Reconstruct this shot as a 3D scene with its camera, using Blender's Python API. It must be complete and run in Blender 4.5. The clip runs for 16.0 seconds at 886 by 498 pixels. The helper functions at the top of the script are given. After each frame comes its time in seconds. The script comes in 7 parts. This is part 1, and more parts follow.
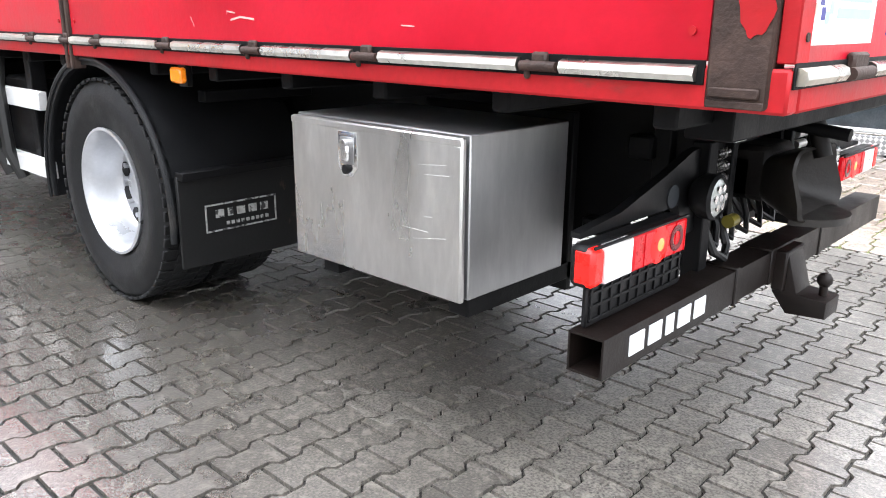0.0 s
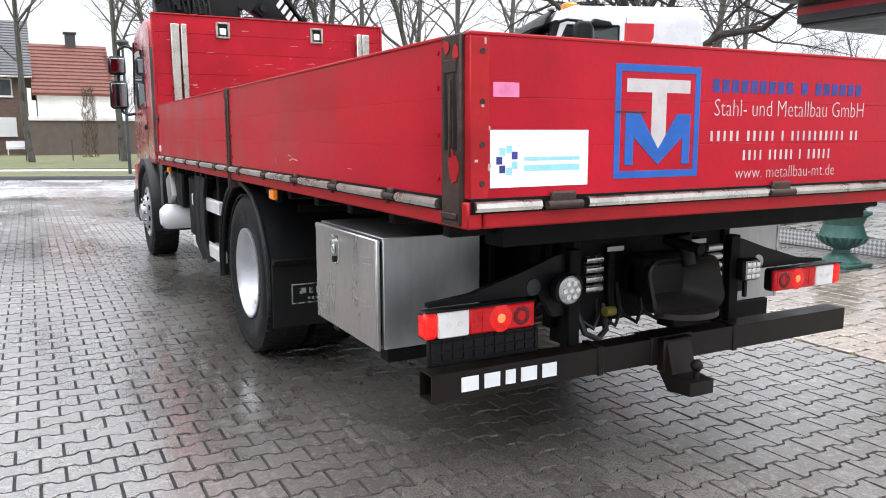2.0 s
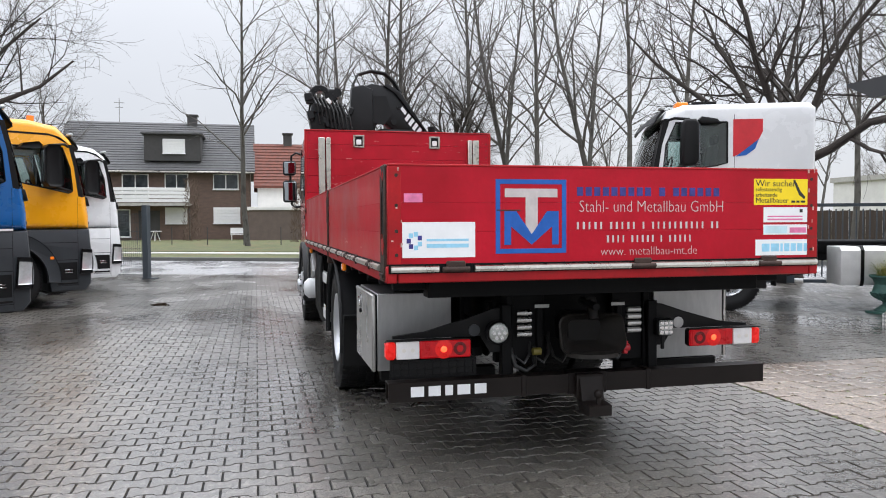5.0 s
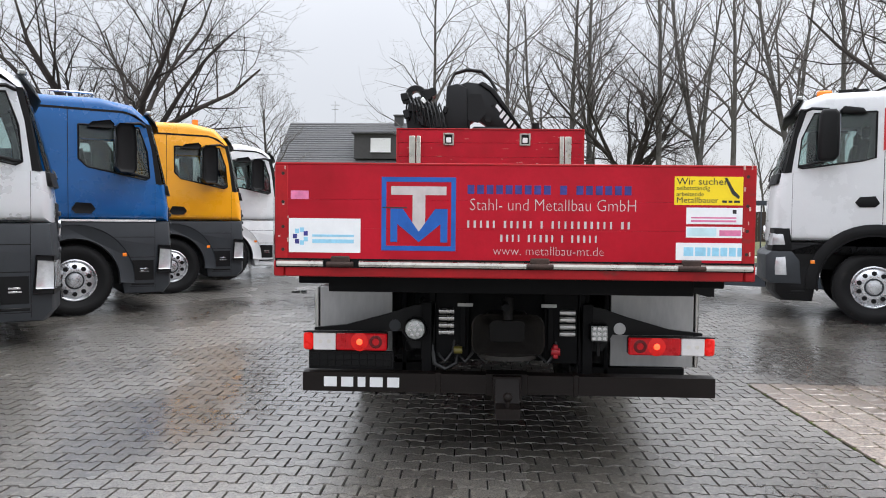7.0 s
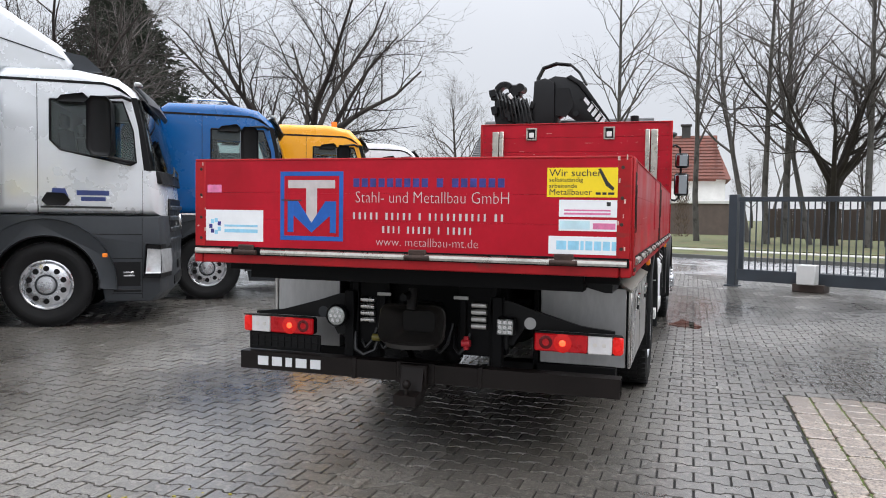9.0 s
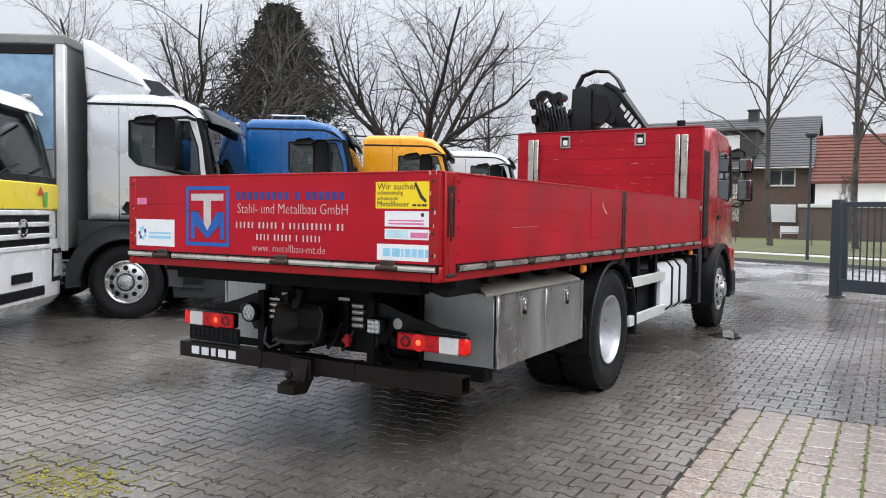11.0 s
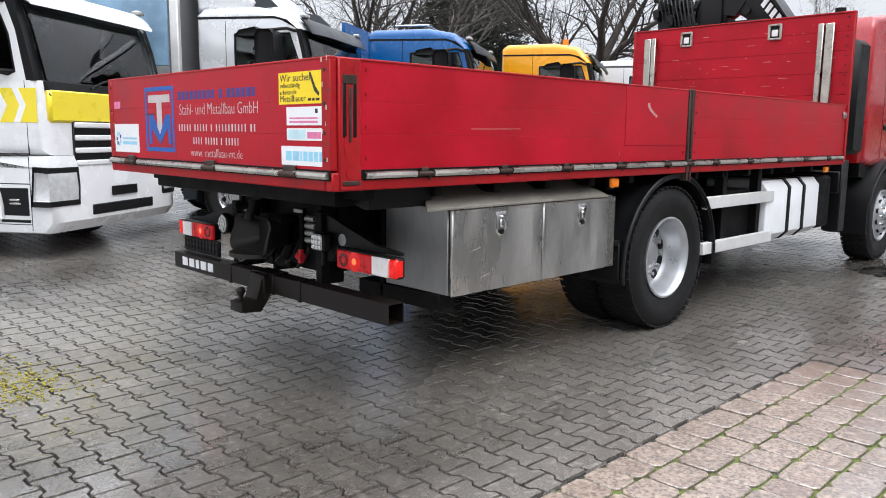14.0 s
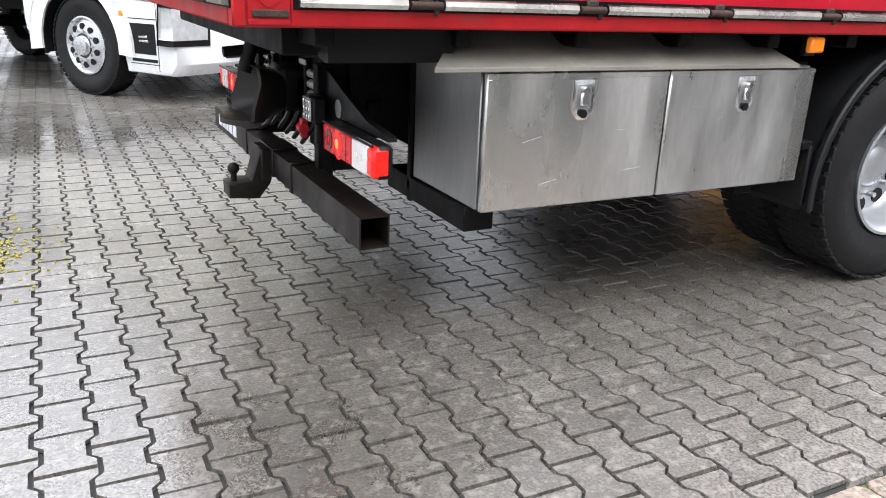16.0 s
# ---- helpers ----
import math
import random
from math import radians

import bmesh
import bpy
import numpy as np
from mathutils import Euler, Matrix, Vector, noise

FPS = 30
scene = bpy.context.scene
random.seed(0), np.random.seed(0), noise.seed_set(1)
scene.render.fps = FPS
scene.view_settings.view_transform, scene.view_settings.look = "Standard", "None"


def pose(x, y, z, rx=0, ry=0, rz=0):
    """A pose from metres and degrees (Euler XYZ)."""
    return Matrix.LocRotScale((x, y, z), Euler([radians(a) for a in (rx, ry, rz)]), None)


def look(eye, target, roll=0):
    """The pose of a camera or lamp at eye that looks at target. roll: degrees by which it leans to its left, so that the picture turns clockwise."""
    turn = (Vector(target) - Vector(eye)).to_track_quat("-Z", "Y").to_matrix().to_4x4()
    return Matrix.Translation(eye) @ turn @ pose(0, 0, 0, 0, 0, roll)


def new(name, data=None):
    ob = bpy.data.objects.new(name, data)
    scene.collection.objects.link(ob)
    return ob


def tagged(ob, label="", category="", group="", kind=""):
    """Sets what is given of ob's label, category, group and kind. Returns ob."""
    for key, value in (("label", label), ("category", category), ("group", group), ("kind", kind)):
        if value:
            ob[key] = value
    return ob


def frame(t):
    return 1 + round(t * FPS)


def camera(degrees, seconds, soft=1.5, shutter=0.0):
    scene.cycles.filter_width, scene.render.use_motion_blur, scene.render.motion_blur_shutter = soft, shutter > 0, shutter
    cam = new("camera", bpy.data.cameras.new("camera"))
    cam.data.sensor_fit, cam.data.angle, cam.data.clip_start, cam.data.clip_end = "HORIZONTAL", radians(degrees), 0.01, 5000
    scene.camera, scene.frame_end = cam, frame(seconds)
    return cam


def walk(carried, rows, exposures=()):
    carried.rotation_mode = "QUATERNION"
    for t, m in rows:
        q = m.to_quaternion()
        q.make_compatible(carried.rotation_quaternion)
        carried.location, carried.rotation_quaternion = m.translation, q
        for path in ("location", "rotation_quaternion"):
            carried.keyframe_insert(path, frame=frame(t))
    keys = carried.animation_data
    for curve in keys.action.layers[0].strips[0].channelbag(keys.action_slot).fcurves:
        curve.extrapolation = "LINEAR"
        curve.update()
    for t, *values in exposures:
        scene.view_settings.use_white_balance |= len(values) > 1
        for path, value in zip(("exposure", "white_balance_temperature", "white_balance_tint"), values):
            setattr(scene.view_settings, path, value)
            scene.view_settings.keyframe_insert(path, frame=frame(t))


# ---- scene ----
cam = camera(59.8, 16.0, soft=1.0)
METRES, EYE, TILT, LEAN, TURN = 12.66, 1.322, 0.0, 0.0, 43.0
ROWS = [
    (0.0, 0.0, 0.0, 0.0, 0.15, -16.44, -0.5),
    (0.5, 0.0264, -0.0062, 0.0027, 7.17, -14.98, -0.07),
    (1.0, 0.0518, -0.0219, 0.0062, 12.35, -13.32, 0.18),
    (1.5, 0.0749, -0.0451, 0.0089, 16.21, -10.98, 0.24),
    (2.0, 0.1051, -0.0644, 0.0102, 19.0, -8.45, 0.18),
    (2.5, 0.1277, -0.0869, 0.011, 20.93, -6.14, 0.18),
    (3.0, 0.1494, -0.1063, 0.012, 22.65, -4.4, 0.18),
    (3.5, 0.173, -0.1206, 0.0136, 24.56, -3.26, 0.27),
    (4.0, 0.1894, -0.1328, 0.0129, 26.98, -2.55, 0.33),
    (6.5, 0.3176, -0.0666, 0.0103, 45.18, -2.18, -0.28),
    (7.0, 0.3396, -0.0422, 0.0118, 49.32, -2.28, -0.59),
    (7.5, 0.3663, -0.0201, 0.0137, 53.54, -2.3, -0.91),
    (8.0, 0.3824, 0.0086, 0.012, 57.64, -2.34, -1.08),
    (8.5, 0.4042, 0.0383, 0.011, 61.45, -2.46, -1.05),
    (9.0, 0.4237, 0.0667, 0.0112, 64.96, -2.66, -0.84),
    (11.5, 0.508, 0.2176, 0.016, 79.77, -2.49, -0.88),
    (12.0, 0.5096, 0.2447, 0.015, 82.02, -2.65, -0.84),
    (12.5, 0.5141, 0.2696, 0.0158, 84.22, -3.14, -0.74),
    (13.0, 0.5131, 0.2887, 0.0165, 86.59, -4.14, -0.6),
    (13.5, 0.4871, 0.2996, 0.0116, 89.42, -5.9, -0.52),
    (14.0, 0.4564, 0.3109, 0.0078, 92.76, -8.47, -0.59),
    (14.5, 0.4243, 0.3238, 0.0061, 96.73, -11.59, -0.87),
    (15.0, 0.3884, 0.3307, 0.001, 101.04, -14.71, -1.37),
    (15.5, 0.3559, 0.3444, -0.0018, 105.84, -17.28, -1.8),
    (16.0, 0.3267, 0.3588, -0.0028, 110.64, -18.95, -2.23),
]
walk(cam, [(t, pose(0, 0, EYE, TILT, LEAN, TURN) @ pose(METRES * x, METRES * y, METRES * z, 90 + pitch, roll, yaw)) for t, x, y, z, yaw, pitch, roll in ROWS],
     [(0.0, 1.45), (1.0, 1.05), (2.0, 0.54), (3.0, 0.20), (4.0, 0.03), (7.0, 0.02), (9.0, -0.04), (12.5, -0.04), (13.5, 0.0), (14.5, 0.36), (16.0, 0.66)])

# world: a closed white overcast sky, with a weak wide sun behind the cloud
world = bpy.data.worlds.new("overcast")
scene.world = world
world.use_nodes = True
wn, wl = world.node_tree.nodes, world.node_tree.links
bg = wn["Background"]
sky = wn.new("ShaderNodeTexSky")
sky.sky_type, sky.sun_disc = "NISHITA", False
sky.sun_elevation, sky.sun_rotation = radians(53), radians(8)
dim = wn.new("ShaderNodeVectorMath")
dim.operation = "SCALE"
dim.inputs["Scale"].default_value = 0.12
cloud = wn.new("ShaderNodeTexNoise")
cloud.inputs["Scale"].default_value, cloud.inputs["Detail"].default_value = 1.6, 4
ramp = wn.new("ShaderNodeValToRGB")
ramp.color_ramp.elements[0].color, ramp.color_ramp.elements[1].color = (0.70, 0.725, 0.785, 1), (0.80, 0.815, 0.86, 1)
ramp.color_ramp.elements[0].position, ramp.color_ramp.elements[1].position = 0.3, 0.7
mixs = wn.new("ShaderNodeMix")
mixs.data_type = "RGBA"
mixs.inputs["Factor"].default_value = 0.92
wl.new(sky.outputs["Color"], dim.inputs[0])
wl.new(cloud.outputs["Fac"], ramp.inputs["Fac"])
wl.new(dim.outputs["Vector"], mixs.inputs["A"])
wl.new(ramp.outputs["Color"], mixs.inputs["B"])
# an overcast sky is brighter overhead than at the horizon
coord, xyz = wn.new("ShaderNodeTexCoord"), wn.new("ShaderNodeSeparateXYZ")
up, lift = wn.new("ShaderNodeMath"), wn.new("ShaderNodeMath")
up.operation, lift.operation = "POWER", "MULTIPLY_ADD"
up.inputs[1].default_value, lift.inputs[1].default_value, lift.inputs[2].default_value = 2.35, 5.0, 1.0
over = wn.new("ShaderNodeVectorMath")
over.operation = "SCALE"
wl.new(coord.outputs["Generated"], xyz.inputs[0])
wl.new(xyz.outputs["Z"], up.inputs[0])
wl.new(up.outputs[0], lift.inputs[0])
wl.new(mixs.outputs["Result"], over.inputs[0])
wl.new(lift.outputs[0], over.inputs["Scale"])
wl.new(over.outputs["Vector"], bg.inputs["Color"])
bg.inputs["Strength"].default_value = 1.02
sun = new("sun", bpy.data.lights.new("sun", "SUN"))
sun.data.energy, sun.data.angle, sun.data.color = 0.9, radians(30), (1.0, 0.97, 0.93)
sun.matrix_world = look((1.5, 11, 15), (0, 0, 0))


# ---- shapes ----
class Geo:
    """Collects faces of simple solids; each call adds one solid."""

    def __init__(self):
        self.v, self.f = [], []

    def add(self, verts, faces, m=None):
        n = len(self.v)
        self.v += [tuple(m @ Vector(p)) for p in verts] if m else [tuple(p) for p in verts]
        self.f += [tuple(n + i for i in f) for f in faces]
        return self

    def box(self, x0, x1, y0, y1, z0, z1, b=0.004, m=None):
        x0, x1, y0, y1, z0, z1 = min(x0, x1), max(x0, x1), min(y0, y1), max(y0, y1), min(z0, z1), max(z0, z1)
        b = min(b, 0.45 * min(x1 - x0, y1 - y0, z1 - z0))
        c, h = ((x0 + x1) / 2, (y0 + y1) / 2, (z0 + z1) / 2), ((x1 - x0) / 2, (y1 - y0) / 2, (z1 - z0) / 2)
        vs, idx = [], {}
        for sx in (-1, 1):
            for sy in (-1, 1):
                for sz in (-1, 1):
                    s = (sx, sy, sz)
                    for k in range(3):
                        idx[s, k] = len(vs)
                        vs.append([c[i] + s[i] * (h[i] - (0 if i == k else b)) for i in range(3)])
        fs = []
        for k in range(3):
            i, j = (k + 1) % 3, (k + 2) % 3
            for sg in (-1, 1):
                ring = []
                for a, bb in ((-1, -1), (1, -1), (1, 1), (-1, 1)):
                    s = [0, 0, 0]
                    s[k], s[i], s[j] = sg, a, bb
                    ring.append(idx[tuple(s), k])
                fs.append(ring if sg > 0 else ring[::-1])
            for a in (-1, 1):
                for bb in (-1, 1):
                    s, t = [0, 0, 0], [0, 0, 0]
                    s[i], s[j], s[k] = a, bb, -1
                    t[i], t[j], t[k] = a, bb, 1
                    s, t = tuple(s), tuple(t)
                    q = [idx[s, i], idx[t, i], idx[t, j], idx[s, j]]
                    fs.append(q if a * bb < 0 else q[::-1])
        for (s) in [(a, bb, cc) for a in (-1, 1) for bb in (-1, 1) for cc in (-1, 1)]:
            q = [idx[s, 0], idx[s, 1], idx[s, 2]]
            fs.append(q if s[0] * s[1] * s[2] > 0 else q[::-1])
        return self.add(vs, fs, m)

    def ring_loft(self, rings, cap=True, m=None):
        n = len(rings[0])
        vs = [p for r in rings for p in r]
        fs = [(i * n + j, i * n + (j + 1) % n, (i + 1) * n + (j + 1) % n, (i + 1) * n + j) for i in range(len(rings) - 1) for j in range(n)]
        if cap:
            fs += [tuple(range(n))[::-1], tuple(range((len(rings) - 1) * n, len(rings) * n))]
        return self.add(vs, fs, m)

    def cyl(self, p0, p1, r0, r1=None, n=14, cap=True):
        r1 = r0 if r1 is None else r1
        p0, p1 = Vector(p0), Vector(p1)
        d = (p1 - p0).normalized()
        a = d.orthogonal().normalized()
        b = d.cross(a)
        w = [(math.cos(2 * math.pi * k / n), math.sin(2 * math.pi * k / n)) for k in range(n)]
        return self.ring_loft([[p + (a * c + b * s) * r for c, s in w] for p, r in ((p0, r0), (p1, r1))], cap)

    def tube(self, pts, r, n=8):
        pts = [Vector(p) for p in pts]
        rings, a = [], None
        for i, p in enumerate(pts):
            d = (pts[min(i + 1, len(pts) - 1)] - pts[max(i - 1, 0)]).normalized()
            a = d.orthogonal().normalized() if a is None else (a - d * a.dot(d)).normalized()
            b = d.cross(a)
            rr = r[i] if isinstance(r, (list, tuple)) else r
            rings.append([p + (a * math.cos(2 * math.pi * k / n) + b * math.sin(2 * math.pi * k / n)) * rr for k in range(n)])
        return self.ring_loft(rings)

    def lathe(self, prof, c, axis="y", n=32, close=False):
        """prof: (radius, along); turned round the axis through c."""
        rings = []
        for r, h in prof:
            ring = []
            for k in range(n):
                u, w = r * math.cos(2 * math.pi * k / n), r * math.sin(2 * math.pi * k / n)
                q = {"y": (u, h, w), "z": (u, w, h), "x": (h, u, w)}[axis]
                ring.append((c[0] + q[0], c[1] + q[1], c[2] + q[2]))
            rings.append(ring)
        if close:
            rings.append(rings[0])
        return self.ring_loft(rings, cap=False)

    def prism(self, prof, y0, y1, r=0.0, steps=2, axis="y", m=None):
        """A side profile (a, b) carried along an axis, with its long edges rounded by r."""
        n = len(prof)
        area = sum(prof[i][0] * prof[(i + 1) % n][1] - prof[(i + 1) % n][0] * prof[i][1] for i in range(n))
        sg = 1 if area > 0 else -1

        def inset(d):
            if d <= 0:
                return list(prof)
            out = []
            for i in range(n):
                p, a, b = Vector(prof[i]), Vector(prof[i - 1]), Vector(prof[(i + 1) % n])
                e, f = (p - a).normalized(), (b - p).normalized()
                n1, n2 = Vector((-e.y, e.x)) * sg, Vector((-f.y, f.x)) * sg
                k = (n1 + n2)
                k = k / max(0.35, k.dot(k) / 2) if k.length > 1e-6 else n1
                out.append(tuple(p + k * d))
            return out

        def put(pt, h):
            return {"y": (pt[0], h, pt[1]), "x": (h, pt[0], pt[1]), "z": (pt[0], pt[1], h)}[axis]
        levels = []
        if r > 0:
            for k in range(steps + 1):
                a = math.pi / 2 * k / steps
                levels.append((y0 + r * (1 - math.sin(a)), r * (1 - math.cos(a))))
            levels = [(y, d) for y, d in levels][::-1]
            levels = [(y0 + r * (1 - math.cos(math.pi / 2 * k / steps)), r * (1 - math.sin(math.pi / 2 * k / steps))) for k in range(steps + 1)]
            levels += [(y1 - (y - y0), d) for y, d in levels[::-1]]
        else:
            levels = [(y0, 0), (y1, 0)]
        return self.ring_loft([[put(p, h) for p in inset(d)] for h, d in levels], True, m)

    def mesh(self, name, material, sharp=38):
        me = bpy.data.meshes.new(name)
        bm = bmesh.new()
        vs = [bm.verts.new(p) for p in self.v]
        for f in self.f:
            try:
                bm.faces.new([vs[i] for i in f])
            except ValueError:
                pass
        bmesh.ops.recalc_face_normals(bm, faces=bm.faces)
        lim = radians(sharp)
        for e in bm.edges:
            e.smooth = len(e.link_faces) == 2 and e.calc_face_angle(0) < lim
        for f in bm.faces:
            f.smooth = True
        bm.to_mesh(me)
        bm.free()
        if material:
            me.materials.append(material)
        return me


def part(name, geo, material, parent=None, label="", sharp=38):
    ob = new(name, geo if isinstance(geo, bpy.types.Mesh) else geo.mesh(name, material, sharp))
    ob.parent = parent
    return tagged(ob, label)


def thing(name, m, label, category, group="", kind=""):
    ob = new(name)
    ob.empty_display_size = 0.2
    ob.matrix_world = m
    return tagged(ob, label, category, group, kind)


def solid(name, geo, material, label, category="", group="", kind=""):
    return tagged(new(name, geo.mesh(name, material)), label, category, group, kind)


def text_mesh(body, size, material, depth=0.0005, align="LEFT", thin=0.0):
    cu = bpy.data.curves.new("lettering", "FONT")
    cu.body, cu.size, cu.extrude, cu.align_x = body, size, depth, align
    cu.resolution_u = 2
    cu.offset = -thin
    ob = bpy.data.objects.new("lettering", cu)
    scene.collection.objects.link(ob)
    me = bpy.data.meshes.new_from_object(ob.evaluated_get(bpy.context.evaluated_depsgraph_get()))
    bpy.data.objects.remove(ob)
    me.materials.clear()
    me.materials.append(material)
    return me


# ---- materials ----
def mat(name, col, rough=0.5, metal=0.0, var=0.15, scale=6.0, fine=60.0, bump=0.0, stretch=(1, 1, 1), col2=None, dirt=None, dirt_amount=0.0,
        dirt_scale=2.0, rough_var=0.15, emit=None, glow=0.0, island=0.0, coat=0.0, spec=0.5, dirt_stretch=(1, 1, 1), dirt_edge=0.08):
    """A surface with broad and fine variation of colour, gloss and relief, and optional stains."""
    m = bpy.data.materials.new(name)
    m.use_nodes = True
    nt, nodes, links = m.node_tree, m.node_tree.nodes, m.node_tree.links
    bsdf = nodes["Principled BSDF"]
    tc = nodes.new("ShaderNodeTexCoord")

    def tex(sc, detail, st=(1, 1, 1)):
        mp = nodes.new("ShaderNodeMapping")
        mp.inputs["Scale"].default_value = st
        links.new(tc.outputs["Object"], mp.inputs["Vector"])
        t = nodes.new("ShaderNodeTexNoise")
        t.inputs["Scale"].default_value, t.inputs["Detail"].default_value, t.inputs["Roughness"].default_value = sc, detail, 0.6
        links.new(mp.outputs["Vector"], t.inputs["Vector"])
        return t.outputs["Fac"]

    def mixed(fac, a, b):
        x = nodes.new("ShaderNodeMix")
        x.data_type = "RGBA"
        for s, val in (("Factor", fac), ("A", a), ("B", b)):
            if isinstance(val, (tuple, float, int)):
                x.inputs[s].default_value = (*val, 1) if isinstance(val, tuple) else val
            else:
                links.new(val, x.inputs[s])
        return x.outputs["Result"]

    def ranged(val, a, b, lo, hi):
        x = nodes.new("ShaderNodeMapRange")
        x.inputs["From Min"].default_value, x.inputs["From Max"].default_value = a, b
        x.inputs["To Min"].default_value, x.inputs["To Max"].default_value = lo, hi
        links.new(val, x.inputs["Value"])
        return x.outputs["Result"]
    broad, grain = tex(scale, 5, stretch), tex(fine, 3, stretch)
    dark = tuple(c * (1 - var) for c in col) if col2 is None else col2
    light = tuple(min(1, c * (1 + var)) for c in col)
    c = mixed(ranged(broad, 0.3, 0.7, 0, 1), dark, light)
    c = mixed(ranged(grain, 0.3, 0.7, 0, 0.35), c, tuple(x * (1 - 1.5 * var) for x in col))
    if island:
        geo = nodes.new("ShaderNodeObjectInfo" if island < 0 else "ShaderNodeNewGeometry")
        rnd = geo.outputs["Random" if island < 0 else "Random Per Island"]
        c = mixed(ranged(rnd, 0, 1, 0, abs(island)), c, dark if col2 is not None else tuple(x * 0.55 for x in col))
    r = ranged(broad, 0.3, 0.7, max(0.02, rough - rough_var * 0.5), min(1, rough + rough_var))
    if dirt:
        d = tex(dirt_scale, 8, dirt_stretch)
        lo = 1 - dirt_amount
        fac = ranged(d, lo * 0.7 + 0.12, lo * 0.7 + 0.12 + dirt_edge, 0, 1)
        c = mixed(fac, c, dirt)
        rr = nodes.new("ShaderNodeMath")
        rr.operation = "MAXIMUM"
        links.new(r, rr.inputs[0])
        links.new(ranged(fac, 0, 1, 0, 0.6), rr.inputs[1])
        r = rr.outputs[0]
        if metal:
            links.new(ranged(fac, 0, 1, metal, 0.0), bsdf.inputs["Metallic"])
    links.new(c, bsdf.inputs["Base Color"])
    links.new(r, bsdf.inputs["Roughness"])
    if not (dirt and metal):
        bsdf.inputs["Metallic"].default_value = metal
    bsdf.inputs["Specular IOR Level"].default_value = spec
    if coat:
        bsdf.inputs["Coat Weight"].default_value, bsdf.inputs["Coat Roughness"].default_value = coat, 0.12
    if bump:
        bp = nodes.new("ShaderNodeBump")
        bp.inputs["Strength"].default_value, bp.inputs["Distance"].default_value = 1.0, bump
        links.new(grain, bp.inputs["Height"])
        links.new(bp.outputs["Normal"], bsdf.inputs["Normal"])
    if emit:
        bsdf.inputs["Emission Color"].default_value, bsdf.inputs["Emission Strength"].default_value = (*emit, 1), glow
    return m


def glass(name, tint=(0.55, 0.62, 0.62), rough=0.02):
    """Tinted see-through pane with a glossy face."""
    m = bpy.data.materials.new(name)
    m.use_nodes = True
    nodes, links = m.node_tree.nodes, m.node_tree.links
    out = nodes["Material Output"]
    nodes.remove(nodes["Principled BSDF"])
    b = nodes.new("ShaderNodeBsdfGlossy")
    b.inputs["Roughness"].default_value = rough
    t = nodes.new("ShaderNodeBsdfTransparent")
    t.inputs["Color"].default_value = (*tint, 1)
    fr = nodes.new("ShaderNodeFresnel")
    fr.inputs["IOR"].default_value = 1.62
    x = nodes.new("ShaderNodeMixShader")
    links.new(fr.outputs[0], x.inputs["Fac"])
    links.new(t.outputs[0], x.inputs[1])
    links.new(b.outputs[0], x.inputs[2])
    links.new(x.outputs[0], out.inputs["Surface"])
    return m


RED = mat("red_board_paint", (0.45, 0.004, 0.019), 0.36, var=0.16, scale=2.2, fine=40, bump=0.0008, coat=0.10, col2=(0.31, 0.003, 0.011), dirt=(0.55, 0.33, 0.30), dirt_amount=0.13, dirt_scale=9, dirt_stretch=(0.45, 0.45, 1.8), spec=0.22, dirt_edge=0.03)
RED_WORN = mat("worn_red_frame_paint", (0.36, 0.006, 0.010), 0.5, var=0.25, scale=4, fine=50, bump=0.001, spec=0.3, dirt=(0.10, 0.035, 0.025), dirt_amount=0.33, dirt_scale=8, dirt_stretch=(0.6, 0.6, 1.6), dirt_edge=0.2)
RED_CAB = mat("red_cab_paint", (0.38, 0.006, 0.012), 0.22, var=0.08, scale=3, coat=0.6)
RUST = mat("rusty_brown_steel", (0.050, 0.031, 0.025), 0.6, metal=0.0, var=0.5, scale=14, fine=90, bump=0.0025, spec=0.25, dirt=(0.16, 0.028, 0.02), dirt_amount=0.27, dirt_scale=11)
BUMPER = mat("brown_black_bumper_paint", (0.0095, 0.0065, 0.0055), 0.42, var=0.25, scale=5, fine=120, bump=0.0006, spec=0.22)
CHASSIS = mat("dark_chassis_paint", (0.0045, 0.0045, 0.005), 0.55, var=0.3, scale=6, fine=60, bump=0.001, spec=0.13)
BLACK = mat("black_plastic", (0.0055, 0.0055, 0.006), 0.42, var=0.25, scale=8, fine=150, bump=0.0005, spec=0.22)
GUARD = mat("black_mudguard_plastic", (0.008, 0.0085, 0.0095), 0.42, var=0.25, scale=4, fine=150, bump=0.0006, spec=0.3, dirt=(0.03, 0.028, 0.026), dirt_amount=0.24, dirt_scale=3)
RUBBER = mat("worn_tyre_rubber", (0.010, 0.010, 0.0105), 0.6, var=0.3, scale=7, fine=90, bump=0.0015, spec=0.25, dirt=(0.03, 0.028, 0.026), dirt_amount=0.28, dirt_scale=6)
FLAP = mat("black_rubber_flap", (0.009, 0.009, 0.009), 0.6, spec=0.2, var=0.3, scale=5, fine=70, bump=0.001, dirt=(0.08, 0.055, 0.035), dirt_amount=0.24, dirt_scale=7, dirt_stretch=(1, 1, 0.4))
RIM = mat("white_silver_wheel_paint", (0.50, 0.51, 0.53), 0.32, metal=0.65, var=0.14, scale=6, dirt=(0.28, 0.25, 0.22), dirt_amount=0.22, dirt_scale=8)
ALU_RIM = mat("polished_aluminium_rim", (0.62, 0.63, 0.65), 0.25, metal=0.85, var=0.12, scale=8)
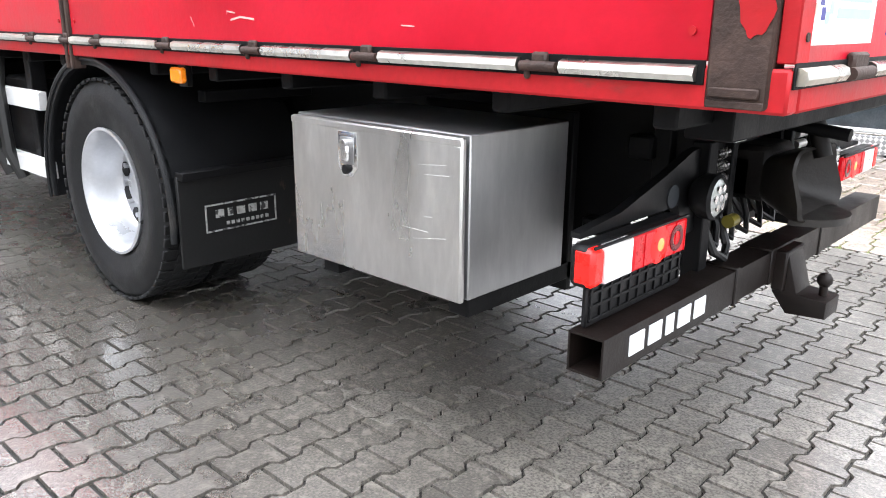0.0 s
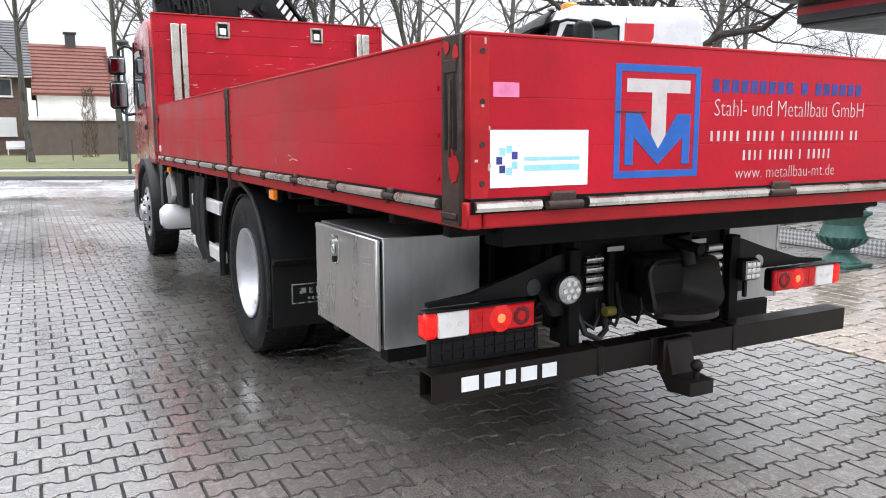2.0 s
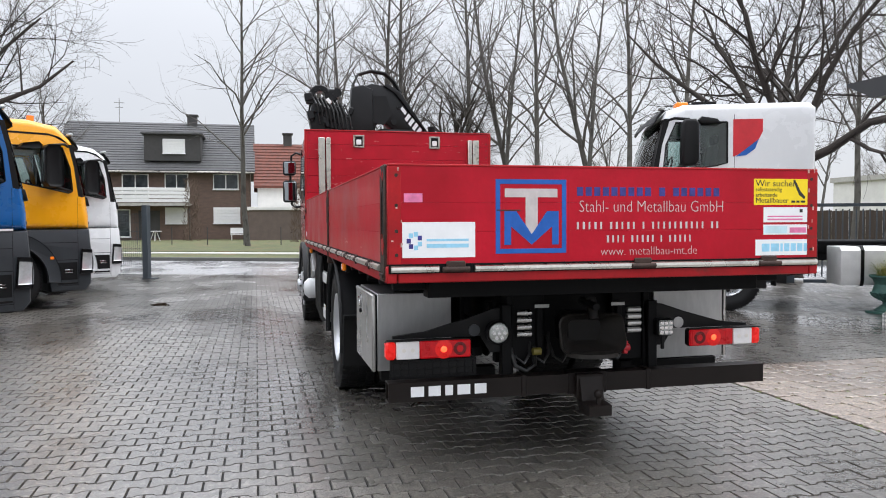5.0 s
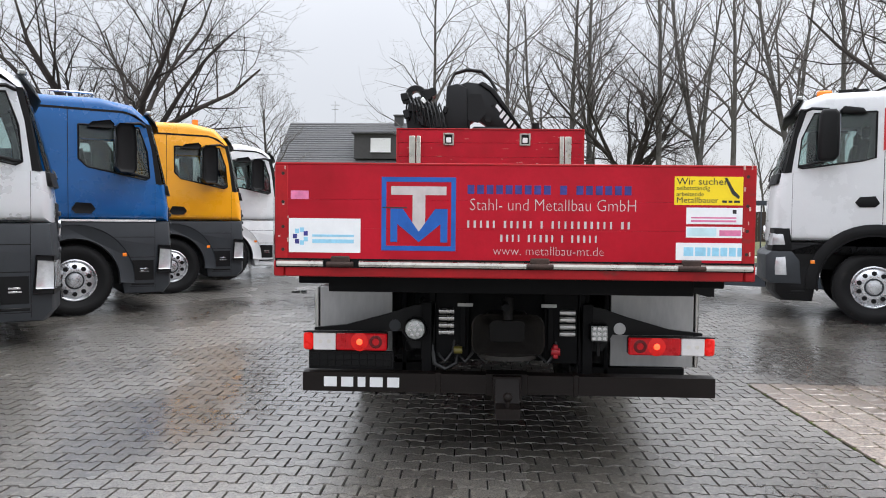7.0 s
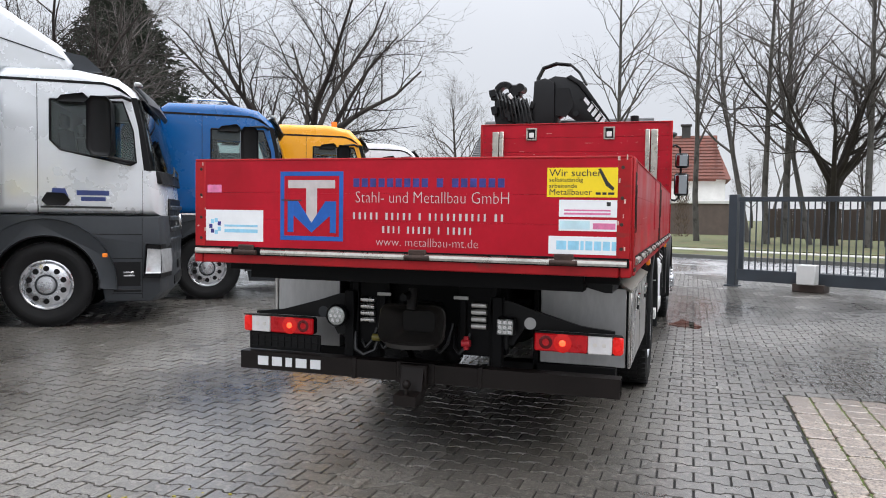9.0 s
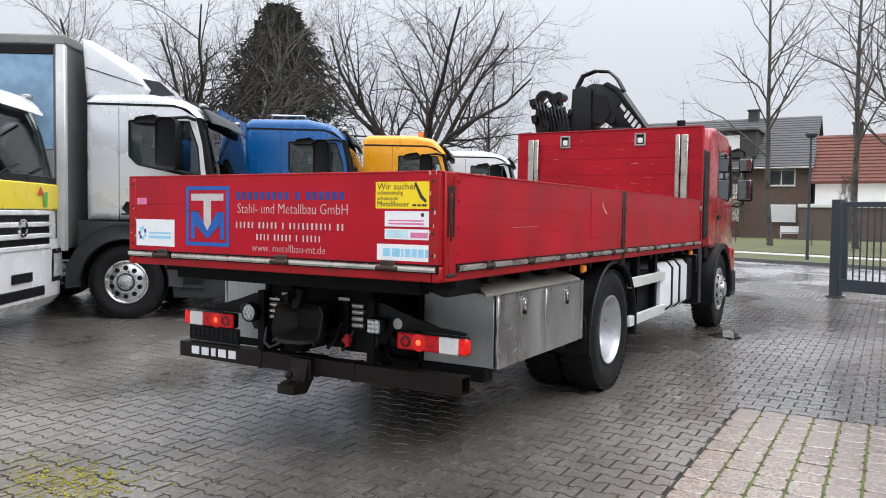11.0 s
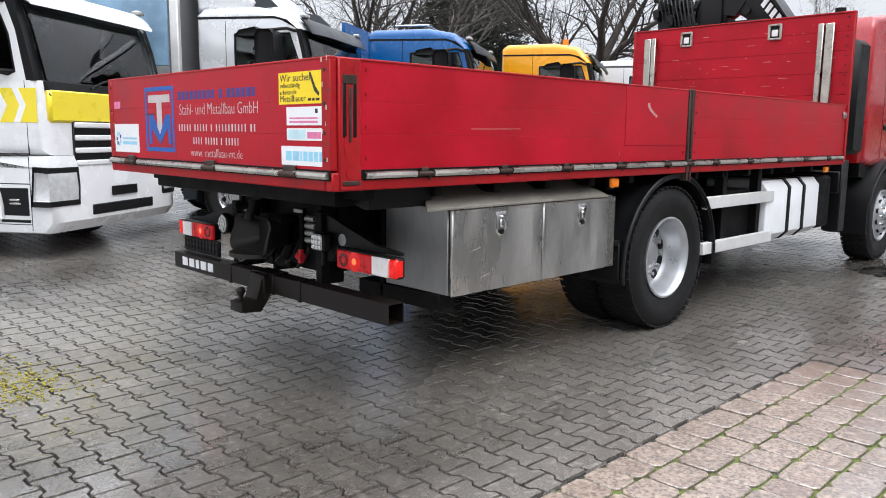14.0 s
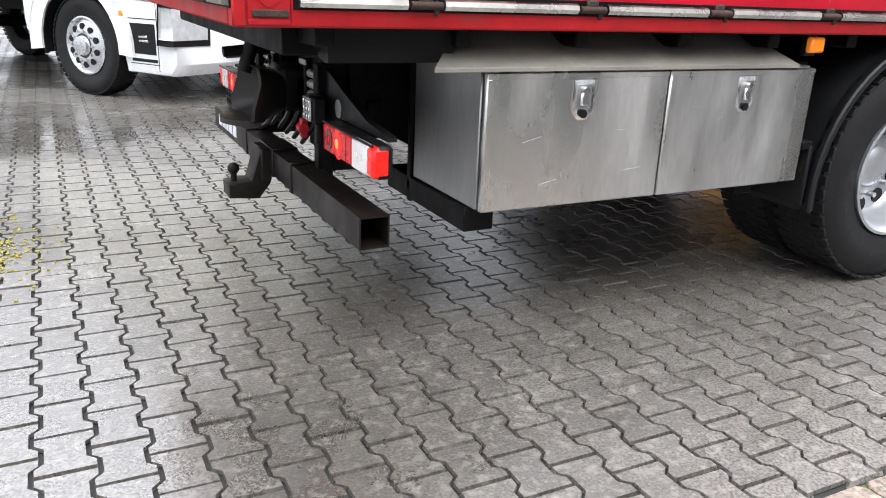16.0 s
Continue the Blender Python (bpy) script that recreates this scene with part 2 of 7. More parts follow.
STEEL = mat("brushed_stainless_steel", (0.57, 0.56, 0.54), 0.28, metal=0.92, var=0.22, scale=3.2, fine=45, bump=0.0007, stretch=(1, 1, 0.3), rough_var=0.3, dirt=(0.30, 0.29, 0.27), dirt_amount=0.26, dirt_scale=5, dirt_stretch=(1, 1, 0.4), dirt_edge=0.4)
STEEL_END = mat("dull_stainless_steel", (0.42, 0.42, 0.42), 0.40, metal=0.95, var=0.2, scale=3, fine=30, bump=0.0008, stretch=(1, 1, 0.3))
ALU = mat("weathered_aluminium", (0.55, 0.53, 0.48), 0.27, metal=1.0, var=0.3, scale=6, fine=50, bump=0.0008, dirt=(0.33, 0.28, 0.2), dirt_amount=0.26, dirt_scale=8)
ALU_LIGHT = mat("pale_aluminium_profile", (0.78, 0.78, 0.77), 0.42, metal=0.35, var=0.1, scale=5)
CHROME = mat("bright_chrome", (0.7, 0.7, 0.7), 0.12, metal=1.0, var=0.08)
LAMP_RED = mat("red_tail_lens", (0.36, 0.002, 0.006), 0.3, var=0.4, scale=22, fine=150, bump=0.001, coat=0.15, spec=0.3, emit=(1.0, 0.01, 0.02), glow=0.16)
LAMP_HALO = mat("glowing_red_lens", (0.40, 0.004, 0.006), 0.3, var=0.3, scale=25, coat=0.1, spec=0.3, emit=(1.0, 0.02, 0.012), glow=0.34)
LAMP_LIT = mat("lit_brake_lens", (0.6, 0.02, 0.01), 0.15, var=0.1, emit=(1.0, 0.10, 0.03), glow=2.4)
LAMP_ORANGE = mat("amber_lens", (0.80, 0.20, 0.01), 0.18, var=0.1, coat=0.4, emit=(1.0, 0.3, 0.02), glow=0.12)
LAMP_LIT_SIDE = mat("lit_tail_lens", (0.42, 0.004, 0.006), 0.25, var=0.4, scale=18, coat=0.15, spec=0.3, emit=(1.0, 0.02, 0.01), glow=0.45)
LAMP_CLEAR = mat("clear_lamp_lens", (0.82, 0.80, 0.80), 0.12, var=0.06, scale=25, coat=0.5)
LED = mat("led_lens", (0.5, 0.52, 0.5), 0.15, metal=0.4, var=0.5, scale=60)
WHITE_PAINT = mat("white_cab_paint", (0.72, 0.73, 0.74), 0.22, var=0.04, scale=2, coat=0.5)
SILVER_PAINT = mat("silver_white_cab_paint", (0.66, 0.68, 0.70), 0.24, metal=0.3, var=0.04, scale=2, coat=0.5)
BLUE_PAINT = mat("blue_cab_paint", (0.002, 0.092, 0.30), 0.22, var=0.08, scale=2, coat=0.3)
YELLOW_PAINT = mat("yellow_cab_paint", (0.85, 0.36, 0.004), 0.24, var=0.05, scale=2, coat=0.5)
LEMON = mat("lemon_yellow_film", (0.82, 0.66, 0.03), 0.3, var=0.04, coat=0.3)
DARK_GREY = mat("dark_grey_plastic", (0.032, 0.036, 0.041), 0.4, var=0.15, scale=3, spec=0.35)
CRANE_BLACK = mat("black_crane_paint", (0.007, 0.007, 0.008), 0.35, var=0.3, scale=5, fine=60, bump=0.0008, spec=0.3)
HOSE = mat("black_hydraulic_hose", (0.012, 0.012, 0.012), 0.4, var=0.2)
DECAL_WHITE = mat("white_sticker_film", (0.80, 0.81, 0.82), 0.4, var=0.05, scale=9, dirt=(0.55, 0.5, 0.47), dirt_amount=0.2, dirt_scale=14)
DECAL_BLUE = mat("blue_sticker_film", (0.006, 0.095, 0.40), 0.4, var=0.15, scale=12)
DECAL_FADED = mat("faded_blue_lettering", (0.035, 0.035, 0.22), 0.45, var=0.4, scale=16)
DECAL_GREY = mat("pale_grey_lettering", (0.54, 0.49, 0.48), 0.45, var=0.12, scale=14)
DECAL_YELLOW = mat("yellow_sticker_film", (0.90, 0.66, 0.01), 0.4, var=0.05)
DECAL_INK = mat("black_sticker_ink", (0.02, 0.02, 0.02), 0.5, var=0.1)
DECAL_PINK = mat("pink_sticker_print", (0.75, 0.20, 0.38), 0.45, var=0.25, scale=30)
DECAL_CYAN = mat("pale_cyan_sticker_print", (0.30, 0.62, 0.80), 0.45, var=0.15, scale=20)
PANE = glass("cab_glass", (0.78, 0.85, 0.84))
WINDSCREEN = glass("windscreen_glass", (0.76, 0.84, 0.82))
DARK_PANE = mat("dark_window_glass", (0.035, 0.044, 0.05), 0.03, var=0.5, scale=2.5, rough_var=0.02, spec=0.5)
MIRROR = mat("mirror_glass", (0.30, 0.32, 0.34), 0.03, metal=1.0, var=0.02, rough_var=0.01)
CABIN = mat("dark_cab_interior", (0.075, 0.075, 0.08), 0.8, var=0.2)
CURTAIN = mat("pale_curtain", (0.62, 0.60, 0.55), 0.8, var=0.1)

# ---- ground, road, verge ----
def wet_ground(name, dark, light, rough_lo, rough_hi, patch=0.35, fine=105.0, bump=0.0028, random_from="island", joints=0.0):
    """Damp mineral surface: piece-to-piece tone, speckle, and wet film in patches."""
    m = bpy.data.materials.new(name)
    m.use_nodes = True
    nodes, links = m.node_tree.nodes, m.node_tree.links
    b = nodes["Principled BSDF"]
    geo = nodes.new("ShaderNodeNewGeometry")

    def noise_tex(sc, det, st=(1, 1, 1)):
        mp = nodes.new("ShaderNodeMapping")
        mp.inputs["Scale"].default_value = st
        links.new(geo.outputs["Position"], mp.inputs["Vector"])
        t = nodes.new("ShaderNodeTexNoise")
        t.inputs["Scale"].default_value, t.inputs["Detail"].default_value = sc, det
        links.new(mp.outputs["Vector"], t.inputs["Vector"])
        return t.outputs["Fac"]

    def ranged(v, a, c, lo, hi):
        x = nodes.new("ShaderNodeMapRange")
        for s, val in (("From Min", a), ("From Max", c), ("To Min", lo), ("To Max", hi)):
            x.inputs[s].default_value = val
        links.new(v, x.inputs["Value"])
        return x.outputs["Result"]

    def mixed(f, a, c):
        x = nodes.new("ShaderNodeMix")
        x.data_type = "RGBA"
        for s, val in (("Factor", f), ("A", a), ("B", c)):
            if isinstance(val, tuple):
                x.inputs[s].default_value = (*val, 1)
            else:
                links.new(val, x.inputs[s])
        return x.outputs["Result"]
    wet = noise_tex(0.42, 6, (0.6, 1.0, 1))
    speck = noise_tex(fine, 2)
    mid = noise_tex(7, 5)
    if random_from == "island":
        rnd = geo.outputs["Random Per Island"]
    else:
        rnd = nodes.new("ShaderNodeObjectInfo").outputs["Random"]
    c = mixed(ranged(rnd, 0, 1, 0.15, 0.85), dark, light)
    c = mixed(ranged(mid, 0.35, 0.75, 0, 0.55), c, tuple(x * 1.35 for x in light))
    c = mixed(ranged(speck, 0.40, 0.60, 0.85, 0), c, tuple(x * 0.4 for x in dark))
    c = mixed(ranged(noise_tex(fine * 0.8, 2), 0.58, 0.70, 0, 0.6), c, tuple(x * 1.9 for x in light))
    c = mixed(ranged(noise_tex(26, 6, (1, 1, 1)), 0.52, 0.66, 0, 0.6), c, tuple(x * 1.8 for x in light))
    c = mixed(ranged(wet, 0.44, 0.60, 0.0, 0.6), c, tuple(x * 0.65 for x in dark))
    c = mixed(ranged(noise_tex(1.7, 5, (1, 0.7, 1)), 0.46, 0.76, 0, 0.35), c, tuple(x * 0.62 for x in dark))
    b.inputs["Specular IOR Level"].default_value = 0.85
    links.new(c, b.inputs["Base Color"])
    r1 = ranged(wet, 0.40, 0.62, rough_hi, rough_lo)
    add = nodes.new("ShaderNodeMath")
    add.operation = "ADD"
    links.new(r1, add.inputs[0])
    links.new(ranged(mid, 0.3, 0.7, -0.06, 0.10), add.inputs[1])
    links.new(add.outputs[0], b.inputs["Roughness"])
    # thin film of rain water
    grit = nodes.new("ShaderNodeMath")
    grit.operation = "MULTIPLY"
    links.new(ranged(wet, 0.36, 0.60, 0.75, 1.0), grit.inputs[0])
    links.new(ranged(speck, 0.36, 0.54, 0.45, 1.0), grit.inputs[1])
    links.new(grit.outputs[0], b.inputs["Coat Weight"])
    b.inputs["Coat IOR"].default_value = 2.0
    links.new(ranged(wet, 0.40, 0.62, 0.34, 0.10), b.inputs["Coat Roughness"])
    bp = nodes.new("ShaderNodeBump")
    bp.inputs["Distance"].default_value = bump
    bp.inputs["Strength"].default_value = 0.8
    links.new(speck, bp.inputs["Height"])
    links.new(bp.outputs["Normal"], b.inputs["Normal"])
    film = nodes.new("ShaderNodeBump")
    film.inputs["Distance"].default_value, film.inputs["Strength"].default_value = bump * 0.35, 0.8
    links.new(noise_tex(fine * 0.45, 3), film.inputs["Height"])
    links.new(film.outputs["Normal"], b.inputs["Coat Normal"])
    return m


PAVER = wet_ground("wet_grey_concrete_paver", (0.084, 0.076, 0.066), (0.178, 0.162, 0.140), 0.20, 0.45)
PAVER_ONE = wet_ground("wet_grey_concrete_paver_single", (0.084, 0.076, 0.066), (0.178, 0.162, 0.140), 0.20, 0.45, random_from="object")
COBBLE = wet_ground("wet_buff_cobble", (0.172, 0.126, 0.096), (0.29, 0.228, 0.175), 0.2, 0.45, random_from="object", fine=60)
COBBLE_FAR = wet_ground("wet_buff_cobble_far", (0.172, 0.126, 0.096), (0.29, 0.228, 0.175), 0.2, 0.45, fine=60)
JOINT = mat("damp_joint_sand", (0.014, 0.013, 0.012), 0.7, var=0.3, scale=5, fine=90, bump=0.001, dirt=(0.05, 0.075, 0.012), dirt_amount=0.2, dirt_scale=3)
MOSSY = mat("mossy_joint_sand", (0.045, 0.045, 0.025), 0.8, var=0.3, scale=5, fine=90, bump=0.001, dirt=(0.09, 0.13, 0.02), dirt_amount=0.6, dirt_scale=4)
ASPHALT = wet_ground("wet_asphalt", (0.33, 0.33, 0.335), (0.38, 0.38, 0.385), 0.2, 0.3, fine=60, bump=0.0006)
GRASS = mat("winter_grass", (0.095, 0.105, 0.040), 0.9, var=0.35, scale=1.2, fine=14, bump=0.01, dirt=(0.13, 0.095, 0.045), dirt_amount=0.4, dirt_scale=0.8)
KERB = mat("pale_kerb_concrete", (0.42, 0.41, 0.38), 0.6, var=0.2, scale=3, fine=40)

ROADSIDE = pose(-18.9, 1.4, 0, 0, 0, -26)      # the road runs along this frame's y


def strip(name, x0, x1, z0, z1, material, label, category, b=0.01, length=140):
    ob = solid(name, Geo().box(x0, x1, -length, length, z0, z1, b), material, label, category, kind="structure")
    ob.matrix_world = ROADSIDE
    return ob


ground = solid("ground", Geo().box(-400, 300, -350, 350, -0.5, -0.03, 0), GRASS, "flat open ground to the horizon", "ground", kind="structure")
yard = solid("yard_bed", Geo().prism([(30, -45), (30, 45), (2.4, 45), (-41.5, -45)], -0.29, -0.015, axis="z"), JOINT, "dark damp joint sand under the paved yard", "ground", kind="structure")
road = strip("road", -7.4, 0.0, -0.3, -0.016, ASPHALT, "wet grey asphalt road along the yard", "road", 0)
part("road_line", Geo().box(-3.75, -3.62, -140, 140, -0.013, -0.009, 0), mat("worn_road_line", (0.5, 0.5, 0.5), 0.4), road)
strip("kerb", -7.55, -7.4, -0.3, 0.12, mat("dark_wet_kerb", (0.09, 0.09, 0.085), 0.5, var=0.2), "dark wet kerb beside the road", "kerb")
strip("verge", -11.2, -7.56, -0.3, 0.10, GRASS, "winter grass verge along the road", "verge")
strip("pavement", -12.6, -11.21, -0.3, 0.125, KERB, "pale narrow footpath behind the verge", "pavement")
strip("lawn", -60, -12.61, -0.3, 0.16, GRASS, "winter lawn with dead leaves before the houses", "lawn")

# ---- the red flatbed truck: x forward from its tailgate, y to its left, z up ----
TRUCK = pose(-0.52, 2.74, 0, 0, 0, 180)
truck = thing("flatbed_truck", TRUCK, "red flatbed lorry with folded black loading crane, parked on wet paving", "truck")


def wheel(parent, x, y, side, r=0.525, w=0.30, rim=RIM, dish=0.13, hub=False, holes=10, nut=False):
    """One wheel; side +1: outer face to the left. dish: depth of the rim's face behind the tyre wall; negative stands proud."""
    def lat(prof):
        return [(a, side * h) for a, h in prof]
    o = (x, y, r)
    h = w / 2
    tyre = part("wheel", Geo().lathe(lat([(0.30, -h * 0.8), (0.33, -h * 0.92), (0.43, -h), (r - 0.035, -h * 0.93), (r - 0.006, -h * 0.78), (r, -h * 0.4), (r, h * 0.4), (r - 0.006, h * 0.78),
                     (r - 0.035, h * 0.93), (0.46, h * 0.985), (0.455, h * 1.0), (0.40, h * 1.0), (0.395, h * 0.985), (0.33, h * 0.92), (0.30, h * 0.8)]), o, n=48, close=True), RUBBER, parent, "worn black rubber tyre")
    g = Geo()
    for k in range(52):
        for s, off in ((-1, 0), (1, 0.5), (-0.33, 0.5), (0.33, 0)):
            a = 2 * math.pi * (k + off) / 52
            m = Matrix.Translation(o) @ Matrix.Rotation(-a, 4, "Y")
            g.box(r - 0.012, r + 0.003, s * h * 0.72 - 0.034 * w / 0.3, s * h * 0.72 + 0.034 * w / 0.3, -0.023, 0.023, 0.003, m)
    tagged(part("tread", g, RUBBER, tyre), kind="stuff")
    f = h - dish
    if dish > 0:
        prof = [(0.300, h * 0.80), (0.305, h * 0.93), (0.292, h * 0.95), (0.280, h * 0.85), (0.262, h * 0.6), (0.256, f + 0.03), (0.232, f - 0.004), (0.21, f - 0.01), (0.15, f - 0.01), (0.14, f), (0.0, f)]
    else:
        prof = [(0.300, h * 0.80), (0.305, h * 0.93), (0.290, h * 0.97), (0.275, h * 0.9), (0.262, h * 0.78), (0.24, h * 0.86), (0.19, f * 0.98), (0.15, f), (0.11, f), (0.10, f + 0.02), (0.0, f + 0.02)]
    disc = part("rim", Geo().lathe(lat(prof), o, n=40), rim, tyre, "pale steel rim")
    zf = (f - 0.01) if dish > 0 else h * 1.03
    for k in range(holes):
        a = 2 * math.pi * (k + 0.5) / holes
        c, sn = math.cos(a), math.sin(a)
        part("vent_hole", Geo().cyl((x + 0.2 * c, y + side * (zf - 0.01), r + 0.2 * sn), (x + 0.2 * c, y + side * (zf + 0.006), r + 0.2 * sn), 0.038 if dish > 0 else 0.034, n=14), BLACK, tyre)
        a += math.pi / holes
        c, sn = math.cos(a), math.sin(a)
        part("wheel_nut", Geo().cyl((x + 0.155 * c, y + side * (f - 0.02), r + 0.155 * sn), (x + 0.155 * c, y + side * (f + 0.028), r + 0.155 * sn), 0.014, n=6), CHROME if nut else rim, tyre)
    part("hub", Geo().lathe(lat([(0.10, f - 0.02), (0.10, f + 0.02), (0.085, f + 0.035), (0.05, f + 0.04), (0.0, f + 0.04)]) if dish > 0 else lat([(0.10, f), (0.095, f + 0.045), (0.05, f + 0.055), (0.0, f + 0.055)]), o, n=24), rim, tyre)
    return tyre


# chassis
part("chassis_frame", Geo().box(0.62, 8.6, 0.36, 0.43, 0.80, 1.06).box(0.62, 8.6, -0.43, -0.36, 0.80, 1.06).box(0.60, 0.66, -0.5, 0.5, 0.62, 1.08)
     .box(1.6, 1.68, -0.36, 0.36, 0.84, 1.02).box(2.6, 2.7, -0.36, 0.36, 0.84, 1.02).box(4.2, 4.3, -0.36, 0.36, 0.84, 1.02).box(5.6, 5.7, -0.36, 0.36, 0.84, 1.02)
     .box(0.9, 6.4, 0.34, 0.45, 1.06, 1.125).box(0.9, 6.4, -0.45, -0.34, 1.06, 1.125), CHASSIS, truck, "dark painted steel frame rails")
for k in range(14):
    x = 0.25 + k * 0.46
    part("bed_cross_beam", Geo().box(x, x + 0.06, -1.18, 1.18, 1.10, 1.165, 0.006), CHASSIS, truck)
part("bed_underside", Geo().box(0.05, 6.4, -1.2, 1.2, 1.158, 1.19), CHASSIS, truck)
part("bed_floor", Geo().box(0.05, 6.4, -1.2, 1.2, 1.192, 1.225), mat("worn_bed_plywood", (0.10, 0.06, 0.045), 0.6, var=0.3, scale=3, fine=40, bump=0.001), truck, "worn brown plywood load bed floor")
# rear axle, brakes, springs
g = Geo().cyl((3.1, -1.0, 0.525), (3.1, 1.0, 0.525), 0.09).lathe([(0.05, -0.25), (0.2, -0.2), (0.25, 0), (0.2, 0.2), (0.05, 0.25)], (3.1, 0, 0.525), axis="x", n=20)
for s in (-1, 1):
    g.cyl((3.1, s * 0.52, 0.525), (3.1, s * 0.6, 0.525), 0.24, n=24)
    g.cyl((2.75, s * 0.55, 0.55), (2.75, s * 0.55, 0.95), 0.14, n=18).cyl((3.45, s * 0.55, 0.55), (3.45, s * 0.55, 0.95), 0.14, n=18).box(2.6, 3.6, s * 0.5, s * 0.6, 0.5, 0.56)
part("rear_axle", g, CHASSIS, truck)
part("front_axle", Geo().box(7.93, 8.07, -0.9, 0.9, 0.38, 0.5, 0.02).box(7.3, 8.7, 0.38, 0.46, 0.6, 0.68).box(7.3, 8.7, -0.46, -0.38, 0.6, 0.68), CHASSIS, truck)
for s in (1, -1):
    wheel(truck, 3.1, s * 1.055, s, r=0.53, dish=0.18)
    wheel(truck, 3.1, s * 0.715, -s, dish=0.02)
    wheel(truck, 8.0, s * 1.06, s, w=0.30, dish=-0.03, rim=RIM, nut=True)
    # mudguard over the rear wheels: a curved shell
    arc = [math.radians(a) for a in range(-8, 189, 7)]
    outer = [(3.1 + 0.665 * math.cos(a), 0.50 + 0.66 * math.sin(a)) for a in arc]
    inner = [(3.1 + 0.648 * math.cos(a), 0.50 + 0.643 * math.sin(a)) for a in arc]
    lip = [(3.1 + 0.625 * math.cos(a), 0.50 + 0.62 * math.sin(a)) for a in arc]
    guard = part("mudguard", Geo().prism(outer + inner[::-1], s * 0.52, s * 1.215).prism(outer + lip[::-1], s * 1.195, s * 1.225, 0.004), GUARD, truck, "black plastic mudguard over the rear wheels")
    part("guard_bead", Geo().tube([(3.1 + 0.655 * math.cos(a), s * 1.228, 0.50 + 0.65 * math.sin(a)) for a in arc], 0.011, 6), GUARD, guard)
    flap = part("mud_flap", Geo().box(2.40, 2.42, s * 0.53, s * 1.215, 0.30 if s > 0 else 0.44, 0.70, 0.004), FLAP, truck, "dirty black rubber mud flap with worn white print")
    if s > 0:
        g = Geo()
        for k, (a, b) in enumerate(((1.05, 1.01), (0.99, 0.965), (0.945, 0.905), (0.885, 0.845), (0.825, 0.785))):
            g.box(2.394, 2.40, a, b, 0.50, 0.535, 0.001)
        for k in range(9):
            g.box(2.394, 2.40, 1.0 - k * 0.025, 0.985 - k * 0.025, 0.462, 0.477, 0.001)
        for a, b, c, d in ((1.10, 0.74, 0.555, 0.562), (1.10, 0.74, 0.44, 0.447), (1.10, 1.093, 0.44, 0.56), (0.747, 0.74, 0.44, 0.56)):
            g.box(2.395, 2.40, a, b, c, d, 0.001)
        part("flap_print", g, mat("worn_white_print", (0.4, 0.4, 0.38), 0.6, var=0.5, scale=30, dirt=(0.03, 0.03, 0.03), dirt_amount=0.45, dirt_scale=30), flap)
    part("flap_bar", Geo().box(2.36, 2.42, s * 0.5, s * 1.21, 0.685, 0.72), CHASSIS, truck)
    part("guard_bracket", Geo().box(2.50, 2.56, s * 0.43, s * 1.0, 0.98, 1.03), CHASSIS, truck)
    part("guard_bracket", Geo().box(3.64, 3.7, s * 0.43, s * 1.0, 0.98, 1.03), CHASSIS, truck)
    lamp = part("side_marker", Geo().box(2.27, 2.35, s * 1.20, s * 1.232, 1.085, 1.145, 0.008), LAMP_ORANGE, truck, "orange side marker lamp")
    part("marker_bracket", Geo().box(2.28, 2.34, s * 1.17, s * 1.2, 1.07, 1.165), BLACK, lamp)
    lamp = part("side_marker", Geo().box(6.02, 6.10, s * 1.20, s * 1.232, 1.085, 1.14, 0.008), LAMP_ORANGE, truck, "orange side marker lamp")

# red edge frame of the bed, hinged boards above it
part("edge_frame", Geo().box(0.0, 6.42, 1.20, 1.255, 1.158, 1.243, 0.006).box(0.0, 6.42, -1.255, -1.20, 1.158, 1.243, 0.006).box(0.0, 0.055, -1.196, 1.196, 1.158, 1.243, 0.006), RED_WORN, truck, "worn red steel edge frame of the bed")
ZB0, ZB1 = 1.252, 1.752


def board(name, seams, x0, x1, y0, y1, along, label, ends):
    """A drop board of planks between seams; along: the axis it runs on."""
    lead = None
    for a, b in zip(seams[:-1], seams[1:]):
        g = Geo().box(x0, x1, y0, y1, a + 0.0002, b - 0.0002, 0.0009)
        if lead is None:
            lead = part(name, g, RED, truck, label)
        else:
            part("plank", g, RED, lead)
    return lead


SEAMS = (ZB0, 1.415, 1.565, ZB1)
tail = board("tailgate", SEAMS, 0.0, 0.03, -1.245, 1.245, "y", "red painted wooden tailgate with company lettering and stickers", ())
part("core", Geo().box(0.008, 0.026, -1.24, 1.24, ZB0, ZB1 - 0.002), CHASSIS, tail)
part("capping", Geo().box(-0.003, 0.034, -1.247, 1.247, ZB1 - 0.006, ZB1 + 0.006, 0.003), RED_WORN, tail)
for s in (1, -1):
    for z in (1.30, 1.42, 1.55, 1.70):
        part("bolt", Geo().cyl((-0.006, s * 1.205, z), (0.004, s * 1.205, z), 0.009, n=10), RUST, tail)
for s in (1, -1):
    part("end_strip", Geo().box(-0.003, 0.033, s * 1.18, s * 1.248, ZB0, ZB1 - 0.008, 0.003), RED_WORN, tail, "chipped red steel end strip")
